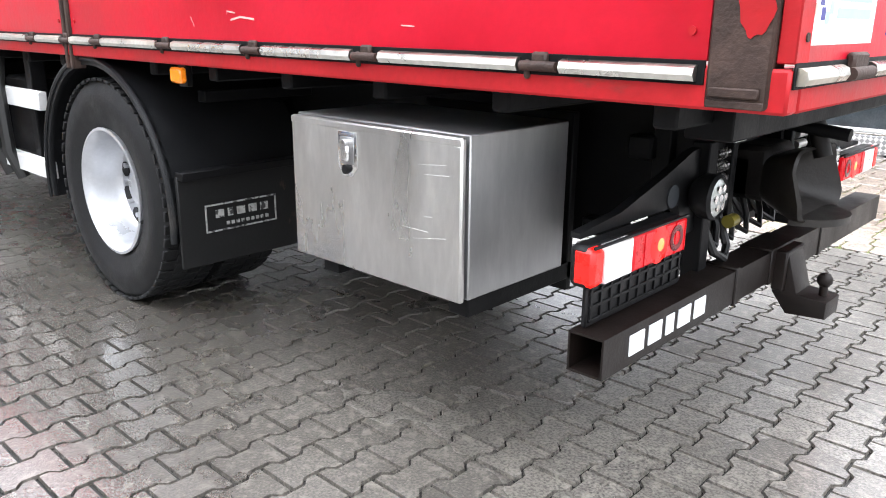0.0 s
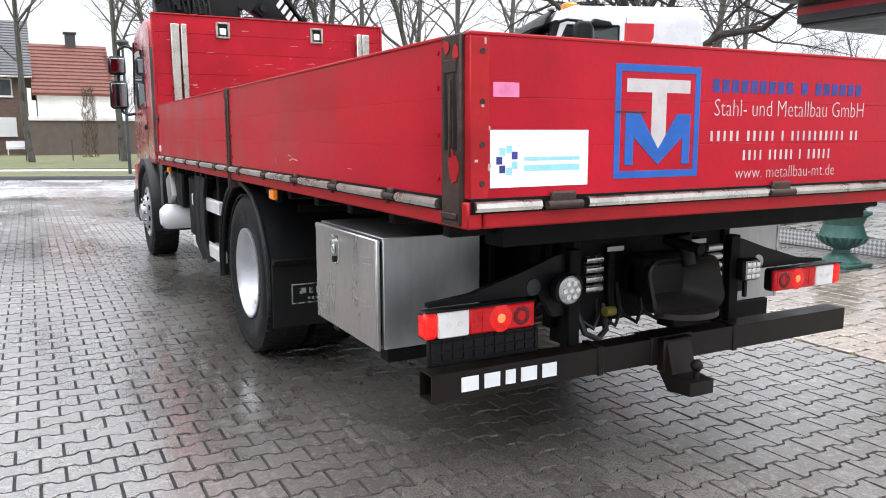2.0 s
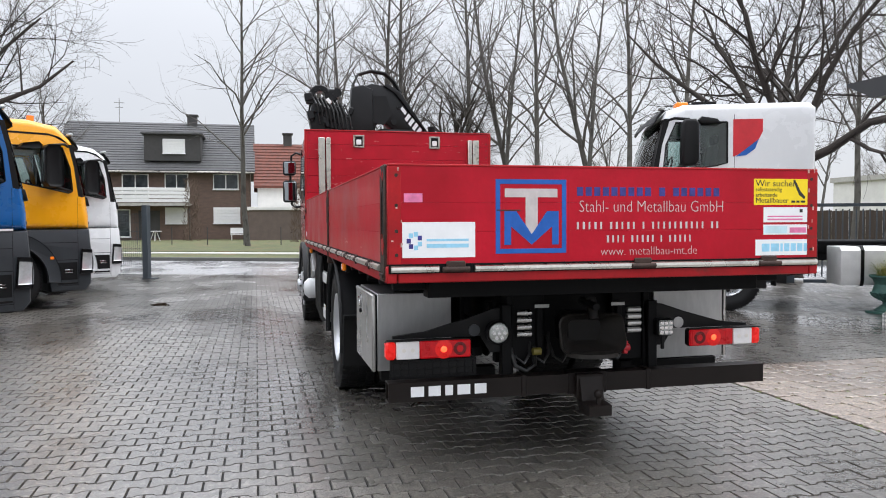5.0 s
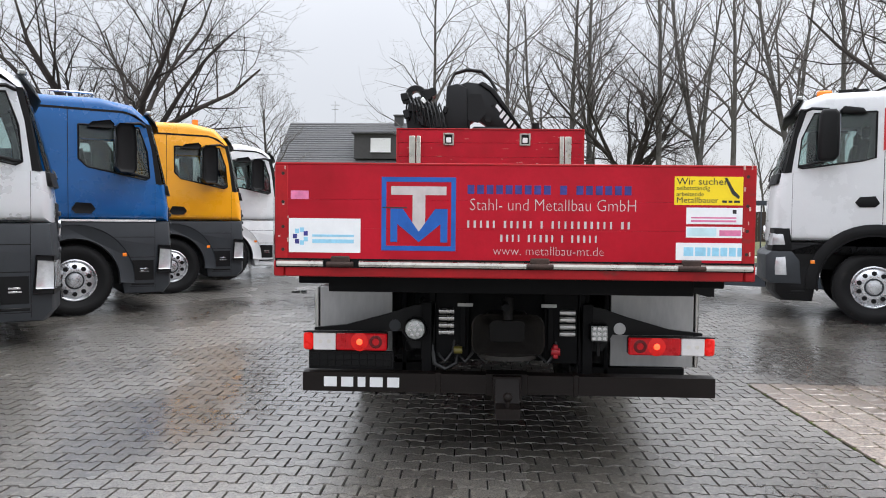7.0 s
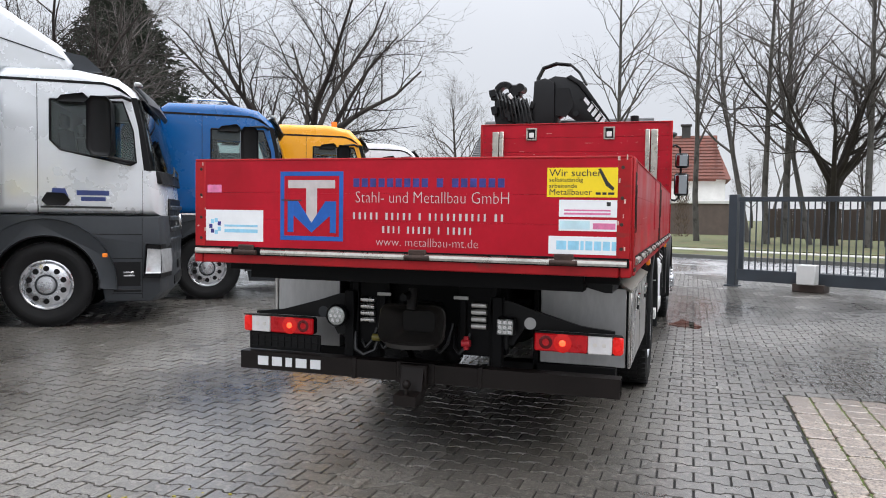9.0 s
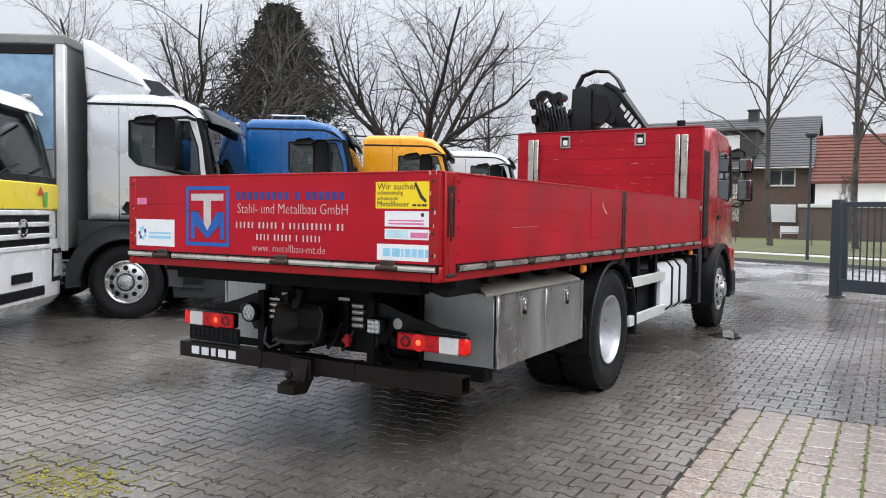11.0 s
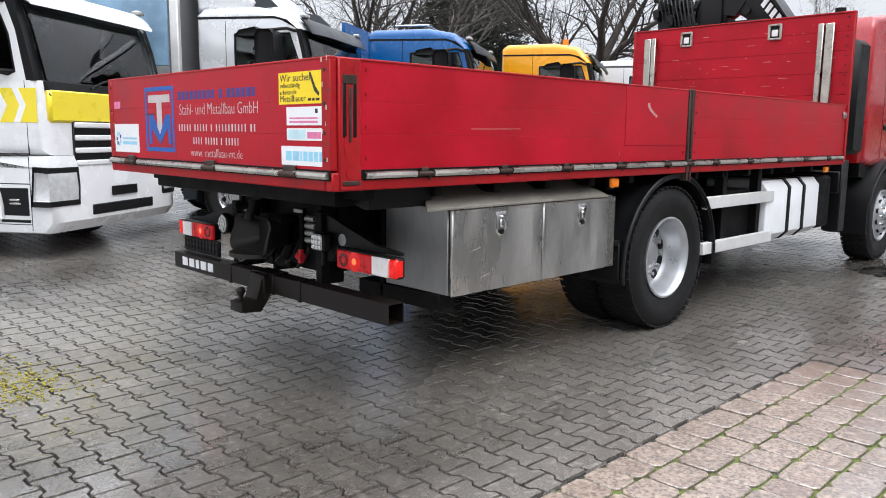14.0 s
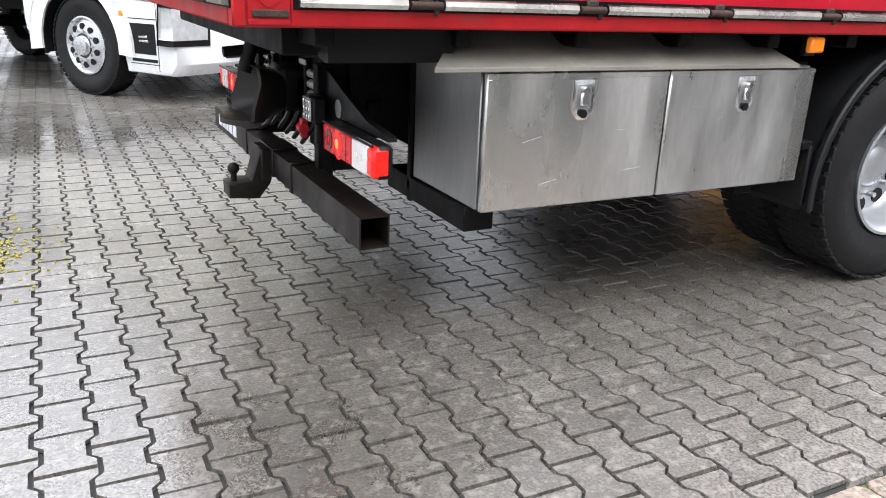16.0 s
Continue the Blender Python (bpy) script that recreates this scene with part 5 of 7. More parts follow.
for k in range(7):
    a = math.radians(-20 + k * 38)
    part("head_bolt", Geo().cyl((6.72, 1.03 + 0.11 * math.cos(a), 3.17 + 0.11 * math.sin(a)), (6.75, 1.03 + 0.11 * math.cos(a), 3.17 + 0.11 * math.sin(a)), 0.022, n=8), CRANE_BLACK, jib)
part("head_block", Geo().box(6.72, 6.93, 0.80, 0.93, 3.10, 3.27, 0.02).cyl((6.71, 0.80, 3.22), (6.93, 0.80, 3.22), 0.06, n=14), CRANE_BLACK, jib)
part("jib_reflector", Geo().box(6.655, 6.670, 0.93, 0.98, 3.04, 3.12, 0.004, Matrix.Translation((0, 0.96, 3.14)) @ Matrix.Rotation(-0.7, 4, "X") @ Matrix.Translation((0, -0.96, -3.14))), ALU_LIGHT, jib)

HEADLIGHT = mat("headlight_glass", (0.68, 0.69, 0.70), 0.10, metal=0.5, var=0.18, scale=14, rough_var=0.05)
TRIM = mat("grey_cab_lining", (0.42, 0.42, 0.40), 0.8, var=0.15)


def cab_shell(g, material, sill, head):
    """Hollow the cab between sill and header, leaving the back as a wall; pillars are added apart."""
    whole = g.mesh("cab", material)
    out = bmesh.new()
    for cuts in ((((0, 0, sill), (0, 0, 1)),), (((0, 0, head), (0, 0, -1)),), (((0, 0, sill), (0, 0, -1)), ((0, 0, head), (0, 0, 1)), ((-0.02, 0, 0), (1, 0, 0)))):
        bm = bmesh.new()
        bm.from_mesh(whole)
        for co, no in cuts:
            r = bmesh.ops.bisect_plane(bm, geom=bm.verts[:] + bm.edges[:] + bm.faces[:], plane_co=co, plane_no=no, clear_outer=True)
            bmesh.ops.edgeloop_fill(bm, edges=[e for e in r["geom_cut"] if isinstance(e, bmesh.types.BMEdge)])
        piece = bpy.data.meshes.new("piece")
        bm.to_mesh(piece)
        bm.free()
        out.from_mesh(piece)
    out.to_mesh(whole)
    out.free()
    return whole


def frame_ring(outer, inner, y0, y1):
    """A flat surround between two outlines (x, z) of as many points."""
    rings = [[(x, y, z) for x, z in pts] for pts, y in ((outer, y0), (outer, y1), (inner, y1), (inner, y0), (outer, y0))]
    return Geo().ring_loft(rings, cap=False)


def arc_band(r0, r1, z, a0, a1, y0, y1, round_by=0.01):
    steps = [math.radians(a0 + (a1 - a0) * k / 20) for k in range(21)]
    return Geo().prism([(r1 * math.cos(a), z + r1 * math.sin(a)) for a in steps] + [(r0 * math.cos(a), z + r0 * math.sin(a)) for a in steps[::-1]], y0, y1, round_by)


# ---- parked lorries: x forward from the front axle, y to the left ----
def lorry_cab(name, m, paint, lower, label, rear=-0.75, group="", low_z=1.38, roof=3.27, rims=ALU_RIM, grille=DARK_GREY, upright=False, visor=BLACK):
    t = thing(name, m, label, "truck", group)
    if upright:
        sill, head, tyre_r, gap = 2.20, 3.12, 0.54, 0.76
        shell = [(rear, low_z), (rear, roof - 0.10), (rear + 0.12, roof - 0.01), (0.70, roof - 0.02), (0.98, roof - 0.12), (1.07, 3.14), (1.23, 2.7), (1.38, 2.18), (1.45, 1.8), (1.47, low_z)]
        pane = [(0.03, 3.06), (0.84, 3.06), (1.0, 2.7), (1.07, 2.27), (0.98, 2.26), (0.2, 2.36), (0.03, 2.40)]
        door = [(-0.03, 3.13), (0.93, 3.13), (1.10, 2.7), (1.22, 2.195), (0.98, 2.195), (0.2, 2.195), (-0.03, 2.195)]
        strip = [(0.93, 3.13), (1.05, 3.13), (1.21, 2.7), (1.35, 2.195), (1.22, 2.195), (1.10, 2.7)]
        line = [(1.075, 3.12), (1.235, 2.7), (1.385, 2.20)]
    else:
        sill, head, tyre_r, gap = 1.94, min(2.82, roof - 0.30), 0.52, 0.62
        shell = [(rear, low_z), (rear, roof - 0.10), (rear + 0.12, roof - 0.01), (0.35, roof), (0.80, roof - 0.08), (1.02, head + 0.10), (1.11, head), (1.23, 2.5), (1.37, 1.93), (1.41, 1.60), (1.41, low_z)]
        pane = [(0.06, head - 0.05), (0.88, head - 0.05), (1.0, 2.42), (1.06, 2.03), (0.97, 2.0), (0.17, 2.17), (0.06, 2.28)]
        door = [(-0.03, head + 0.01), (0.97, head + 0.01), (1.10, 2.46), (1.21, 1.935), (0.97, 1.935), (0.17, 1.935), (-0.03, 1.935)]
        strip = [(0.97, head + 0.01), (1.07, head + 0.01), (1.20, 2.46), (1.33, 1.935), (1.21, 1.935), (1.10, 2.46)]
        line = [(1.115, head), (1.24, 2.5), (1.385, 1.93)]
    up = sill - 1.90
    cab = part("cab", cab_shell(Geo().prism(shell, -1.245, 1.245, 0.12, 4), paint, sill, head), None, t, "painted lorry cab")
    arch = [(gap * math.cos(a), tyre_r + gap * math.sin(a)) for a in [math.radians(k * 12) for k in range(0, 16)]]
    low = part("lower_body", Geo().prism([(1.42, low_z - 0.004), (1.45, 1.0), (1.44, 0.42), (1.34, 0.30), (gap + 0.04, 0.30)] + arch + [(min(rear, -gap) - 0.02, 0.62), (min(rear, -gap) - 0.04, 0.75), (min(rear, -gap) - 0.04, low_z - 0.004)], -1.25, 1.25, 0.05), lower, t, "lower body with wheel arches")
    part("inner_arch", Geo().box(-0.66, 0.66, -0.72, 0.72, 0.75, 1.2), BLACK, low)
    part("cab_lining", Geo().box(-0.02, 0.0, -1.15, 1.15, sill + 0.005, head - 0.005, 0.0), TRIM, cab)
    part("roof_lining", Geo().box(0.0, 0.95, -1.12, 1.12, head - 0.025, head - 0.002, 0.0), TRIM, cab)
    part("dashboard", Geo().prism([(0.92, 1.85 + up), (0.92, 1.98 + up), (1.02, 2.03 + up), (1.24, 1.97 + up), (1.30, 1.85 + up)], -1.12, 1.12, 0.02), CABIN, cab, "dark dashboard behind the glass")
    part("steering_wheel", Geo().tube([(0.84 - 0.06 * math.sin(k * 0.5236), 0.55 + 0.22 * math.cos(k * 0.5236), 2.06 + up + 0.2 * math.sin(k * 0.5236)) for k in range(13)], 0.016, 6), BLACK, cab)
    for y in (-0.6, 0.6):
        seat = part("seat", Geo().prism([(0.14, 1.80 + up), (0.06, 2.40 + up), (0.16, 2.42 + up), (0.29, 1.80 + up)], y - 0.26, y + 0.26, 0.03), CABIN, cab, "dark cab seat")
        part("headrest", Geo().box(0.05, 0.14, y - 0.14, y + 0.14, 2.44 + up, 2.62 + up, 0.03), CABIN, seat)
    for s in (1, -1):
        wheel(t, 0, s * 1.07, s, r=tyre_r, dish=-0.01, rim=rims, nut=True)
        part("hub_recess", Geo().lathe([(0.085, s * 0.166), (0.125, s * 0.166), (0.13, s * 0.16)], (0, s * 1.07, tyre_r), n=24), DARK_GREY, t)
        part("wheel_arch", arc_band(gap - 0.01, gap + (0.19 if not upright else 0.15), tyre_r, -4, 186, s * 1.10, s * 1.272, 0.014), lower if not upright else BLACK, low, "raised wheel arch panel")
        part("arch_lip", arc_band(gap - 0.03, gap - 0.005, tyre_r, -6, 190, s * 1.05, s * 1.262, 0.006), BLACK, low)
        y0, y1 = s * 1.236, s * 1.2455
        part("door_frame", frame_ring(door, pane, s * 1.19, y1), paint, cab)
        part("window_gasket", Geo().tube([(x, s * 1.2445, z) for x, z in pane + pane[:1]], 0.014, 6), BLACK, cab)
        part("side_window", Geo().prism(pane, s * 1.226, s * 1.230), PANE, cab, "see-through tinted side window")
        part("door_pillar", Geo().prism(strip, s * 1.12, s * 1.242), BLACK, cab, "black windscreen pillar")
        for x in (-0.08, 1.185):
            part("door_seam", Geo().box(x - 0.004, x + 0.004, y0, s * 1.2468, low_z + 0.01, (roof - 0.2 if x < 0 else sill), 0), BLACK, cab)
        part("door_base_seam", Geo().box(-0.08, 1.185, y0, s * 1.2468, low_z + 0.015, low_z + 0.023, 0), BLACK, cab)
        if not upright:
            edge = [(rear + 0.04, head + 0.16), (0.66, head + 0.15), (0.88, head + 0.10), (1.0, head)]
            part("roof_trim", Geo().prism(edge + [(x - 0.04 * (k > 1), z + 0.032) for k, (x, z) in list(enumerate(edge))[::-1]], y0, s * 1.249), BLACK, cab)
        part("door_handle", Geo().prism([(-0.04, 1.55 + 0.2 * upright), (0.02, 1.49 + 0.2 * upright), (0.22, 1.49 + 0.2 * upright), (0.28, 1.56 + 0.2 * upright), (0.22, 1.64 + 0.2 * upright), (0.02, 1.65 + 0.2 * upright)], s * 1.243, s * 1.258, 0.006), BLACK, cab, "black door handle")
        part("mirror_arm", Geo().tube([(1.0, s * 1.20, head - 0.03), (0.88, s * 1.36, head), (0.66, s * 1.44, head - 0.03)], 0.022, 8), BLACK, cab)
        part("mirror_arm", Geo().tube([(1.05, s * 1.20, sill + 0.09), (0.92, s * 1.36, sill + 0.10), (0.68, s * 1.44, sill + 0.16)], 0.022, 8), BLACK, cab)
        mir = part("mirror", Geo().prism([(0.52, sill + 0.22), (0.58, sill + 0.15), (0.76, sill + 0.14), (0.80, sill + 0.20), (0.79, head - 0.10), (0.74, head - 0.03), (0.57, head - 0.03), (0.52, head - 0.10)], s * 1.32, s * 1.54, 0.05, 3), BLACK, cab, "tall black door mirror")
        part("mirror_glass", Geo().box(0.512, 0.522, s * 1.36, s * 1.50, sill + 0.24, head - 0.12, 0.002), MIRROR, mir)
        part("mirror", Geo().prism([(0.16, head - 0.10), (0.22, head - 0.02), (0.46, head + 0.02), (0.52, head - 0.04), (0.48, head - 0.10)], s * 1.24, s * 1.42, 0.03), BLACK, cab, "black kerb mirror")
        part("headlight_bezel", Geo().prism([(1.20, 0.60), (1.452, 0.60), (1.462, 0.82), (1.45, 1.02), (1.26, 1.03)], s * 0.86, s * 1.258, 0.03), BLACK, low)
        part("headlight", Geo().prism([(1.25, 0.66), (1.462, 0.66), (1.470, 0.80), (1.455, 0.96), (1.29, 0.97)], s * 0.90, s * 1.266, 0.03), HEADLIGHT, low, "clear headlight")
        part("step", Geo().box(gap + 0.14, 1.16, s * 1.10, s * 1.256, 0.42, 0.46, 0.01), BLACK, low)
        for x0, x1, z0, z1 in ((1.17, 1.18, 0.34, low_z - 0.02), (gap + 0.12, 1.17, 0.84, 0.85), (gap + 0.12, 1.17, 0.40, 0.408), (0.45, 1.17, 1.14, 1.148)):
            if z1 < low_z:
                part("panel_gap", Geo().box(x0, x1, s * 1.246, s * 1.2515, z0, z1, 0), BLACK, low)
        # the step's shaded hollow is a thin black panel on the body face
        part("step_recess", Geo().prism([(gap + 0.15, 0.50), (1.14, 0.50), (1.14, 0.80), (gap + 0.10, 0.80)], s * 1.245, s * 1.2525), BLACK, low, "thin black panel painting the shade of the step recess")
        part("step_tread", Geo().box(gap + 0.26, gap + 0.40, s * 1.25, s * 1.256, 0.62, 0.64, 0.002).box(gap + 0.26, gap + 0.38, s * 1.25, s * 1.256, 0.66, 0.68, 0.002), CHROME, low)
        part("side_marker", Geo().box(gap + 0.02, gap + 0.08, s * 1.26, s * 1.278, 0.86, 0.91, 0.004), LAMP_ORANGE, low)
    part("windscreen", Geo().prism(line + [(x - 0.03, z) for x, z in line[::-1]], -1.13, 1.13), WINDSCREEN, cab, "tinted see-through windscreen")
    for y in (-0.5, 0.25):
        part("wiper", Geo().tube([(1.42, y, sill - 0.05), (1.405, y + 0.25, sill + 0.04), (1.375, y + 0.6, sill + 0.11)], 0.012, 6), BLACK, cab)
    part("cowl", Geo().prism([(1.34, sill + 0.01), (1.405, sill - 0.01), (1.44, sill - 0.16), (1.34, sill - 0.16)], -1.17, 1.17, 0.02), BLACK, cab)
    vis = part("sun_visor", Geo().prism([(0.98, head + 0.16), (1.07, head + 0.165), (1.20, head + 0.06), (1.26, head - 0.05), (1.24, head - 0.05), (1.17, head + 0.02), (1.06, head + 0.10)], -1.16, 1.16, 0.03), visor, cab, "dark sun visor over the windscreen")
    for y in (-1.1, 1.1):
        part("visor_lamp", Geo().box(1.0, 1.12, y - 0.09, y + 0.09, head + 0.165, head + 0.215, 0.015), LED, vis)
    g = part("grille", Geo().box(1.40, 1.432, -0.85, 0.85, 0.98, min(1.60, sill - 0.2), 0.01), BLACK, cab, "dark grille")
    for k in range(4):
        part("grille_slat", Geo().box(1.42, 1.46, -0.84, 0.84, 1.03 + k * 0.14, 1.09 + k * 0.14, 0.012), grille, g)
    part("emblem", Geo().lathe([(0.11, 0.0), (0.11, 0.02), (0.09, 0.025), (0.09, 0.0)], (1.46, 0, 1.30), axis="x", n=24), CHROME, g, "plain chrome ring emblem")
    part("bumper_intake", Geo().box(1.43, 1.455, -0.62, 0.62, 0.46, 0.58, 0.01), BLACK, low)
    part("number_plate", Geo().box(1.45, 1.460, -0.26, 0.26, 0.66, 0.77, 0.003), BLACK, low, "blank dark number plate")
    part("chassis_rail", Geo().box(-6.3, rear, 0.36, 0.43, 0.78, 1.02).box(-6.3, rear, -0.43, -0.36, 0.78, 1.02), CHASSIS, t)
    return t, cab, low


def bow_front(t, amount=0.13):
    """Round the nose in plan: whatever lies ahead of the doors falls back towards both corners."""
    for ob in t.children_recursive:
        me = ob.data
        xs, ys = [v.co.x for v in me.vertices], [v.co.y for v in me.vertices]
        if max(xs) < 1.0:
            continue
        bm = bmesh.new()
        bm.from_mesh(me)
        if max(ys) - min(ys) > 1.2:
            for y in (-1.05, -0.85, -0.6, 0.6, 0.85, 1.05):
                if min(ys) < y < max(ys):
                    bmesh.ops.bisect_plane(bm, geom=bm.verts[:] + bm.edges[:] + bm.faces[:], plane_co=(0, y, 0), plane_no=(0, 1, 0))
        for v in bm.verts:
            k, f = min(1, max(0, (abs(v.co.y) - 0.35) / 0.9)), min(1, max(0, (v.co.x - 1.0) / 0.3))
            v.co.x -= amount * k * k * f
        bm.to_mesh(me)
        bm.free()


def rear_axle(t, x, rims, bow=0.13):
    part("rear_axle", Geo().cyl((x, -1.0, 0.52), (x, 1.0, 0.52), 0.09), CHASSIS, t)
    for s in (1, -1):
        wheel(t, x, s * 1.05, s, r=0.52, dish=0.14, rim=rims)
    bow_front(t, bow)


ROW = "parked lorries in a row"


def in_row(x, y, turn=123):
    """The pose of a lorry whose right front wheel stands at x, y."""
    a = radians(turn)
    return pose(x - 1.1 * math.sin(a), y + 1.1 * math.cos(a), 0, 0, 0, turn)


# white lorry with yellow band
t, cab, low = lorry_cab("band_truck", in_row(-0.534, -3.238, 125), WHITE_PAINT, WHITE_PAINT, "white lorry with lemon yellow band and chevrons, parked facing the yard", rear=-0.9, group=ROW, low_z=1.15, roof=3.08, grille=WHITE_PAINT, visor=WHITE_PAINT)
part("beacon", Geo().cyl((0.1, 0.75, 3.0), (0.1, 0.75, 3.22), 0.08, n=16), LAMP_ORANGE, cab, "orange beacon")
part("yellow_band", Geo().box(1.36, 1.440, -1.18, 1.18, 1.50, 1.86, 0.03), LEMON, cab, "lemon yellow band across the front")
part("band_emblem", Geo().box(1.45, 1.456, 0.62, 0.72, 1.55, 1.74, 0.002), mat("green_emblem", (0.10, 0.42, 0.08), 0.4), cab)
part("band_emblem", Geo().prism([(0.60, 1.70), (0.44, 1.70), (0.52, 1.80)], 1.45, 1.456, axis="x"), mat("red_emblem", (0.6, 0.04, 0.03), 0.4), cab)
for s in (1, -1):
    part("yellow_side_band", Geo().box(-0.88, 1.33, s * 1.24, s * 1.2482, 1.50, 1.86, 0), LEMON, cab, "yellow side band")
    for k in range(8):
        x = -0.82 + k * 0.26
        part("chevron", Geo().prism([(x, 1.50), (x + 0.09, 1.50), (x + 0.19, 1.68), (x + 0.09, 1.86), (x, 1.86), (x + 0.10, 1.68)], s * 1.247, s * 1.2505), DECAL_WHITE, cab, "white chevron")
part("load_box", Geo().box(-6.2, -1.3, -1.24, 1.24, 1.1, 2.5, 0.02), DARK_GREY, t, "dark tipper body")
rear_axle(t, -4.2, RIM, 0.05)

# silver curtain-side lorry
t, cab, low = lorry_cab("curtain_truck", in_row(-4.17, -3.26), SILVER_PAINT, DARK_GREY, "silver-white curtain-side lorry with roof spoiler, parked in a row", rear=-0.55, group=ROW, roof=3.15, visor=DARK_GREY)
part("roof_spoiler", Geo().prism([(-0.60, 3.10), (-0.66, 3.92), (-0.54, 3.90), (0.12, 3.46), (0.30, 3.22), (0.2, 3.08)], -1.1, 1.1, 0.08, 3), SILVER_PAINT, cab, "silver roof spoiler")
part("spoiler_seam", Geo().prism([(-0.58, 3.52), (0.2, 3.28), (0.2, 3.27), (-0.58, 3.505)], -1.108, 1.108), BLACK, cab)
for y in (-1.04, 1.0):
    part("spoiler_fin", Geo().prism([(0.10, 3.40), (0.42, 3.34), (0.62, 3.16), (0.30, 3.14)], y, y + 0.04), DARK_GREY, cab)
body = part("curtain_body", Geo().box(-8.6, -0.80, -1.27, 1.27, 0.98, 3.86, 0.03), mat("dark_grey_bulkhead", (0.16, 0.16, 0.165), 0.5, var=0.12), t, "grey curtain-sided load body")
for y in (-1.29, 1.2):
    part("corner_column", Geo().box(-0.92, -0.79, y, y + 0.09, 0.95, 3.86, 0.012), ALU_LIGHT, body)
part("roof_edge", Geo().box(-8.62, -0.77, -1.30, 1.30, 3.78, 3.92, 0.02), mat("grey_tarpaulin", (0.22, 0.22, 0.21), 0.6, var=0.2, scale=3), body)
part("curtain", Geo().box(-8.4, -0.95, -1.296, -1.27, 2.35, 3.64, 0.004), mat("printed_blue_curtain", (0.22, 0.36, 0.50), 0.35, var=0.45, scale=0.8, fine=4, col2=(0.08, 0.14, 0.20)), body, "printed blue-grey curtain")
part("curtain", Geo().box(-8.4, -0.95, -1.296, -1.27, 1.05, 2.34, 0.004), mat("grey_curtain", (0.25, 0.26, 0.27), 0.45, var=0.1), body)
part("curtain_rail", Geo().box(-8.4, -0.95, -1.304, -1.26, 3.65, 3.77, 0.004), BLACK, body)
part("lettering_bar", Geo().box(0.35, 0.72, -1.2495, -1.244, 1.62, 1.68, 0).box(0.40, 0.68, -1.2495, -1.244, 1.55, 1.60, 0), mat("dark_blue_print", (0.03, 0.05, 0.18), 0.4), cab, "dark blue lettering bars")
part("door_emblem", Geo().prism([(0.08, 1.70), (0.22, 1.70), (0.26, 1.60), (0.20, 1.55), (0.06, 1.60)], -1.25, -1.244), bpy.data.materials["dark_blue_print"], cab)
part("lettering_bar", Geo().box(-0.05, 0.75, -1.2495, -1.244, 1.46, 1.485, 0), DECAL_INK, cab)
rear_axle(t, -4.6, ALU_RIM)

# blue lorry with blue body
t, cab, low = lorry_cab("blue_truck", in_row(-7.47, -3.28), BLUE_PAINT, DARK_GREY, "bright blue lorry with dark lower body, parked in a row", rear=-0.72, group=ROW, roof=3.18, visor=BLACK)
part("stripe", Geo().box(-0.7, 1.2, -1.252, -1.244, 1.375, 1.405, 0), ALU_LIGHT, cab, "pale stripe")
tip = part("tipper_body", Geo().box(-6.0, -1.1, -1.25, 1.25, 1.15, 2.9, 0.02).prism([(-1.1, 2.85), (-1.1, 3.3), (-1.16, 3.3), (-1.16, 2.85)], -1.25, 1.25), BLUE_PAINT, t, "blue tipper body")
for k in range(7):
    part("body_rib", Geo().box(-1.6 - k * 0.7, -1.5 - k * 0.7, -1.29, -1.25, 1.15, 2.9, 0.01), BLUE_PAINT, tip)
part("roof_rail", Geo().tube([(-0.3, -0.9, 3.15), (-0.3, -0.9, 3.27), (0.3, -0.9, 3.27), (0.3, -0.9, 3.15)], 0.015, 6), CHROME, cab)
part("roof_rail", Geo().tube([(0.3, -1.0, 3.25), (0.3, 1.0, 3.25)], 0.02, 6), CHROME, cab)
rear_axle(t, -3.9, ALU_RIM)

# yellow lorry
t, cab, low = lorry_cab("yellow_truck", in_row(-10.85, -3.2, 119), YELLOW_PAINT, DARK_GREY, "golden yellow lorry with dark lower body, parked in a row", rear=-0.72, group=ROW, roof=3.22, visor=BLACK)
part("beacon", Geo().cyl((0.5, -0.8, 3.2), (0.5, -0.8, 3.33), 0.06, n=12), LAMP_ORANGE, cab, "orange beacon")
part("load_box", Geo().box(-6.0, -1.1, -1.24, 1.24, 1.15, 2.6, 0.02), DARK_GREY, t)
rear_axle(t, -3.9, ALU_RIM)

# white lorry at the end
t, cab, low = lorry_cab("pale_truck", in_row(-14.2, -3.25, 119), WHITE_PAINT, WHITE_PAINT, "white lorry at the end of the row", rear=-0.72, group=ROW, roof=3.15, visor=BLACK)
part("load_box", Geo().box(-6.0, -1.1, -1.24, 1.24, 1.15, 2.6, 0.02), DARK_GREY, t)
rear_axle(t, -3.9, ALU_RIM)

# white tractor across the yard
t, cab, low = lorry_cab("white_tractor", pose(-8.94, 8.72, 0, 0, 0, -110), WHITE_PAINT, BLACK, "white tractor unit with black bumper parked by the fence", rear=-1.36, low_z=1.18, roof=3.38, rims=ALU_RIM, visor=BLACK, upright=True)
part("bumper", Geo().prism([(0.95, 0.55), (1.50, 0.55), (1.58, 0.62), (1.58, 0.98), (1.50, 1.04), (1.16, 1.04), (0.98, 0.9)], -1.262, 1.262, 0.03), DARK_GREY, low, "dark plastic bumper")
part("lamp_block", Geo().prism([(1.16, 1.04), (1.50, 1.04), (1.47, 1.38), (1.22, 1.38)], 1.0, 1.262, 0.03).prism([(1.16, 1.04), (1.50, 1.04), (1.47, 1.38), (1.22, 1.38)], -1.262, -1.0, 0.03), BLACK, low)
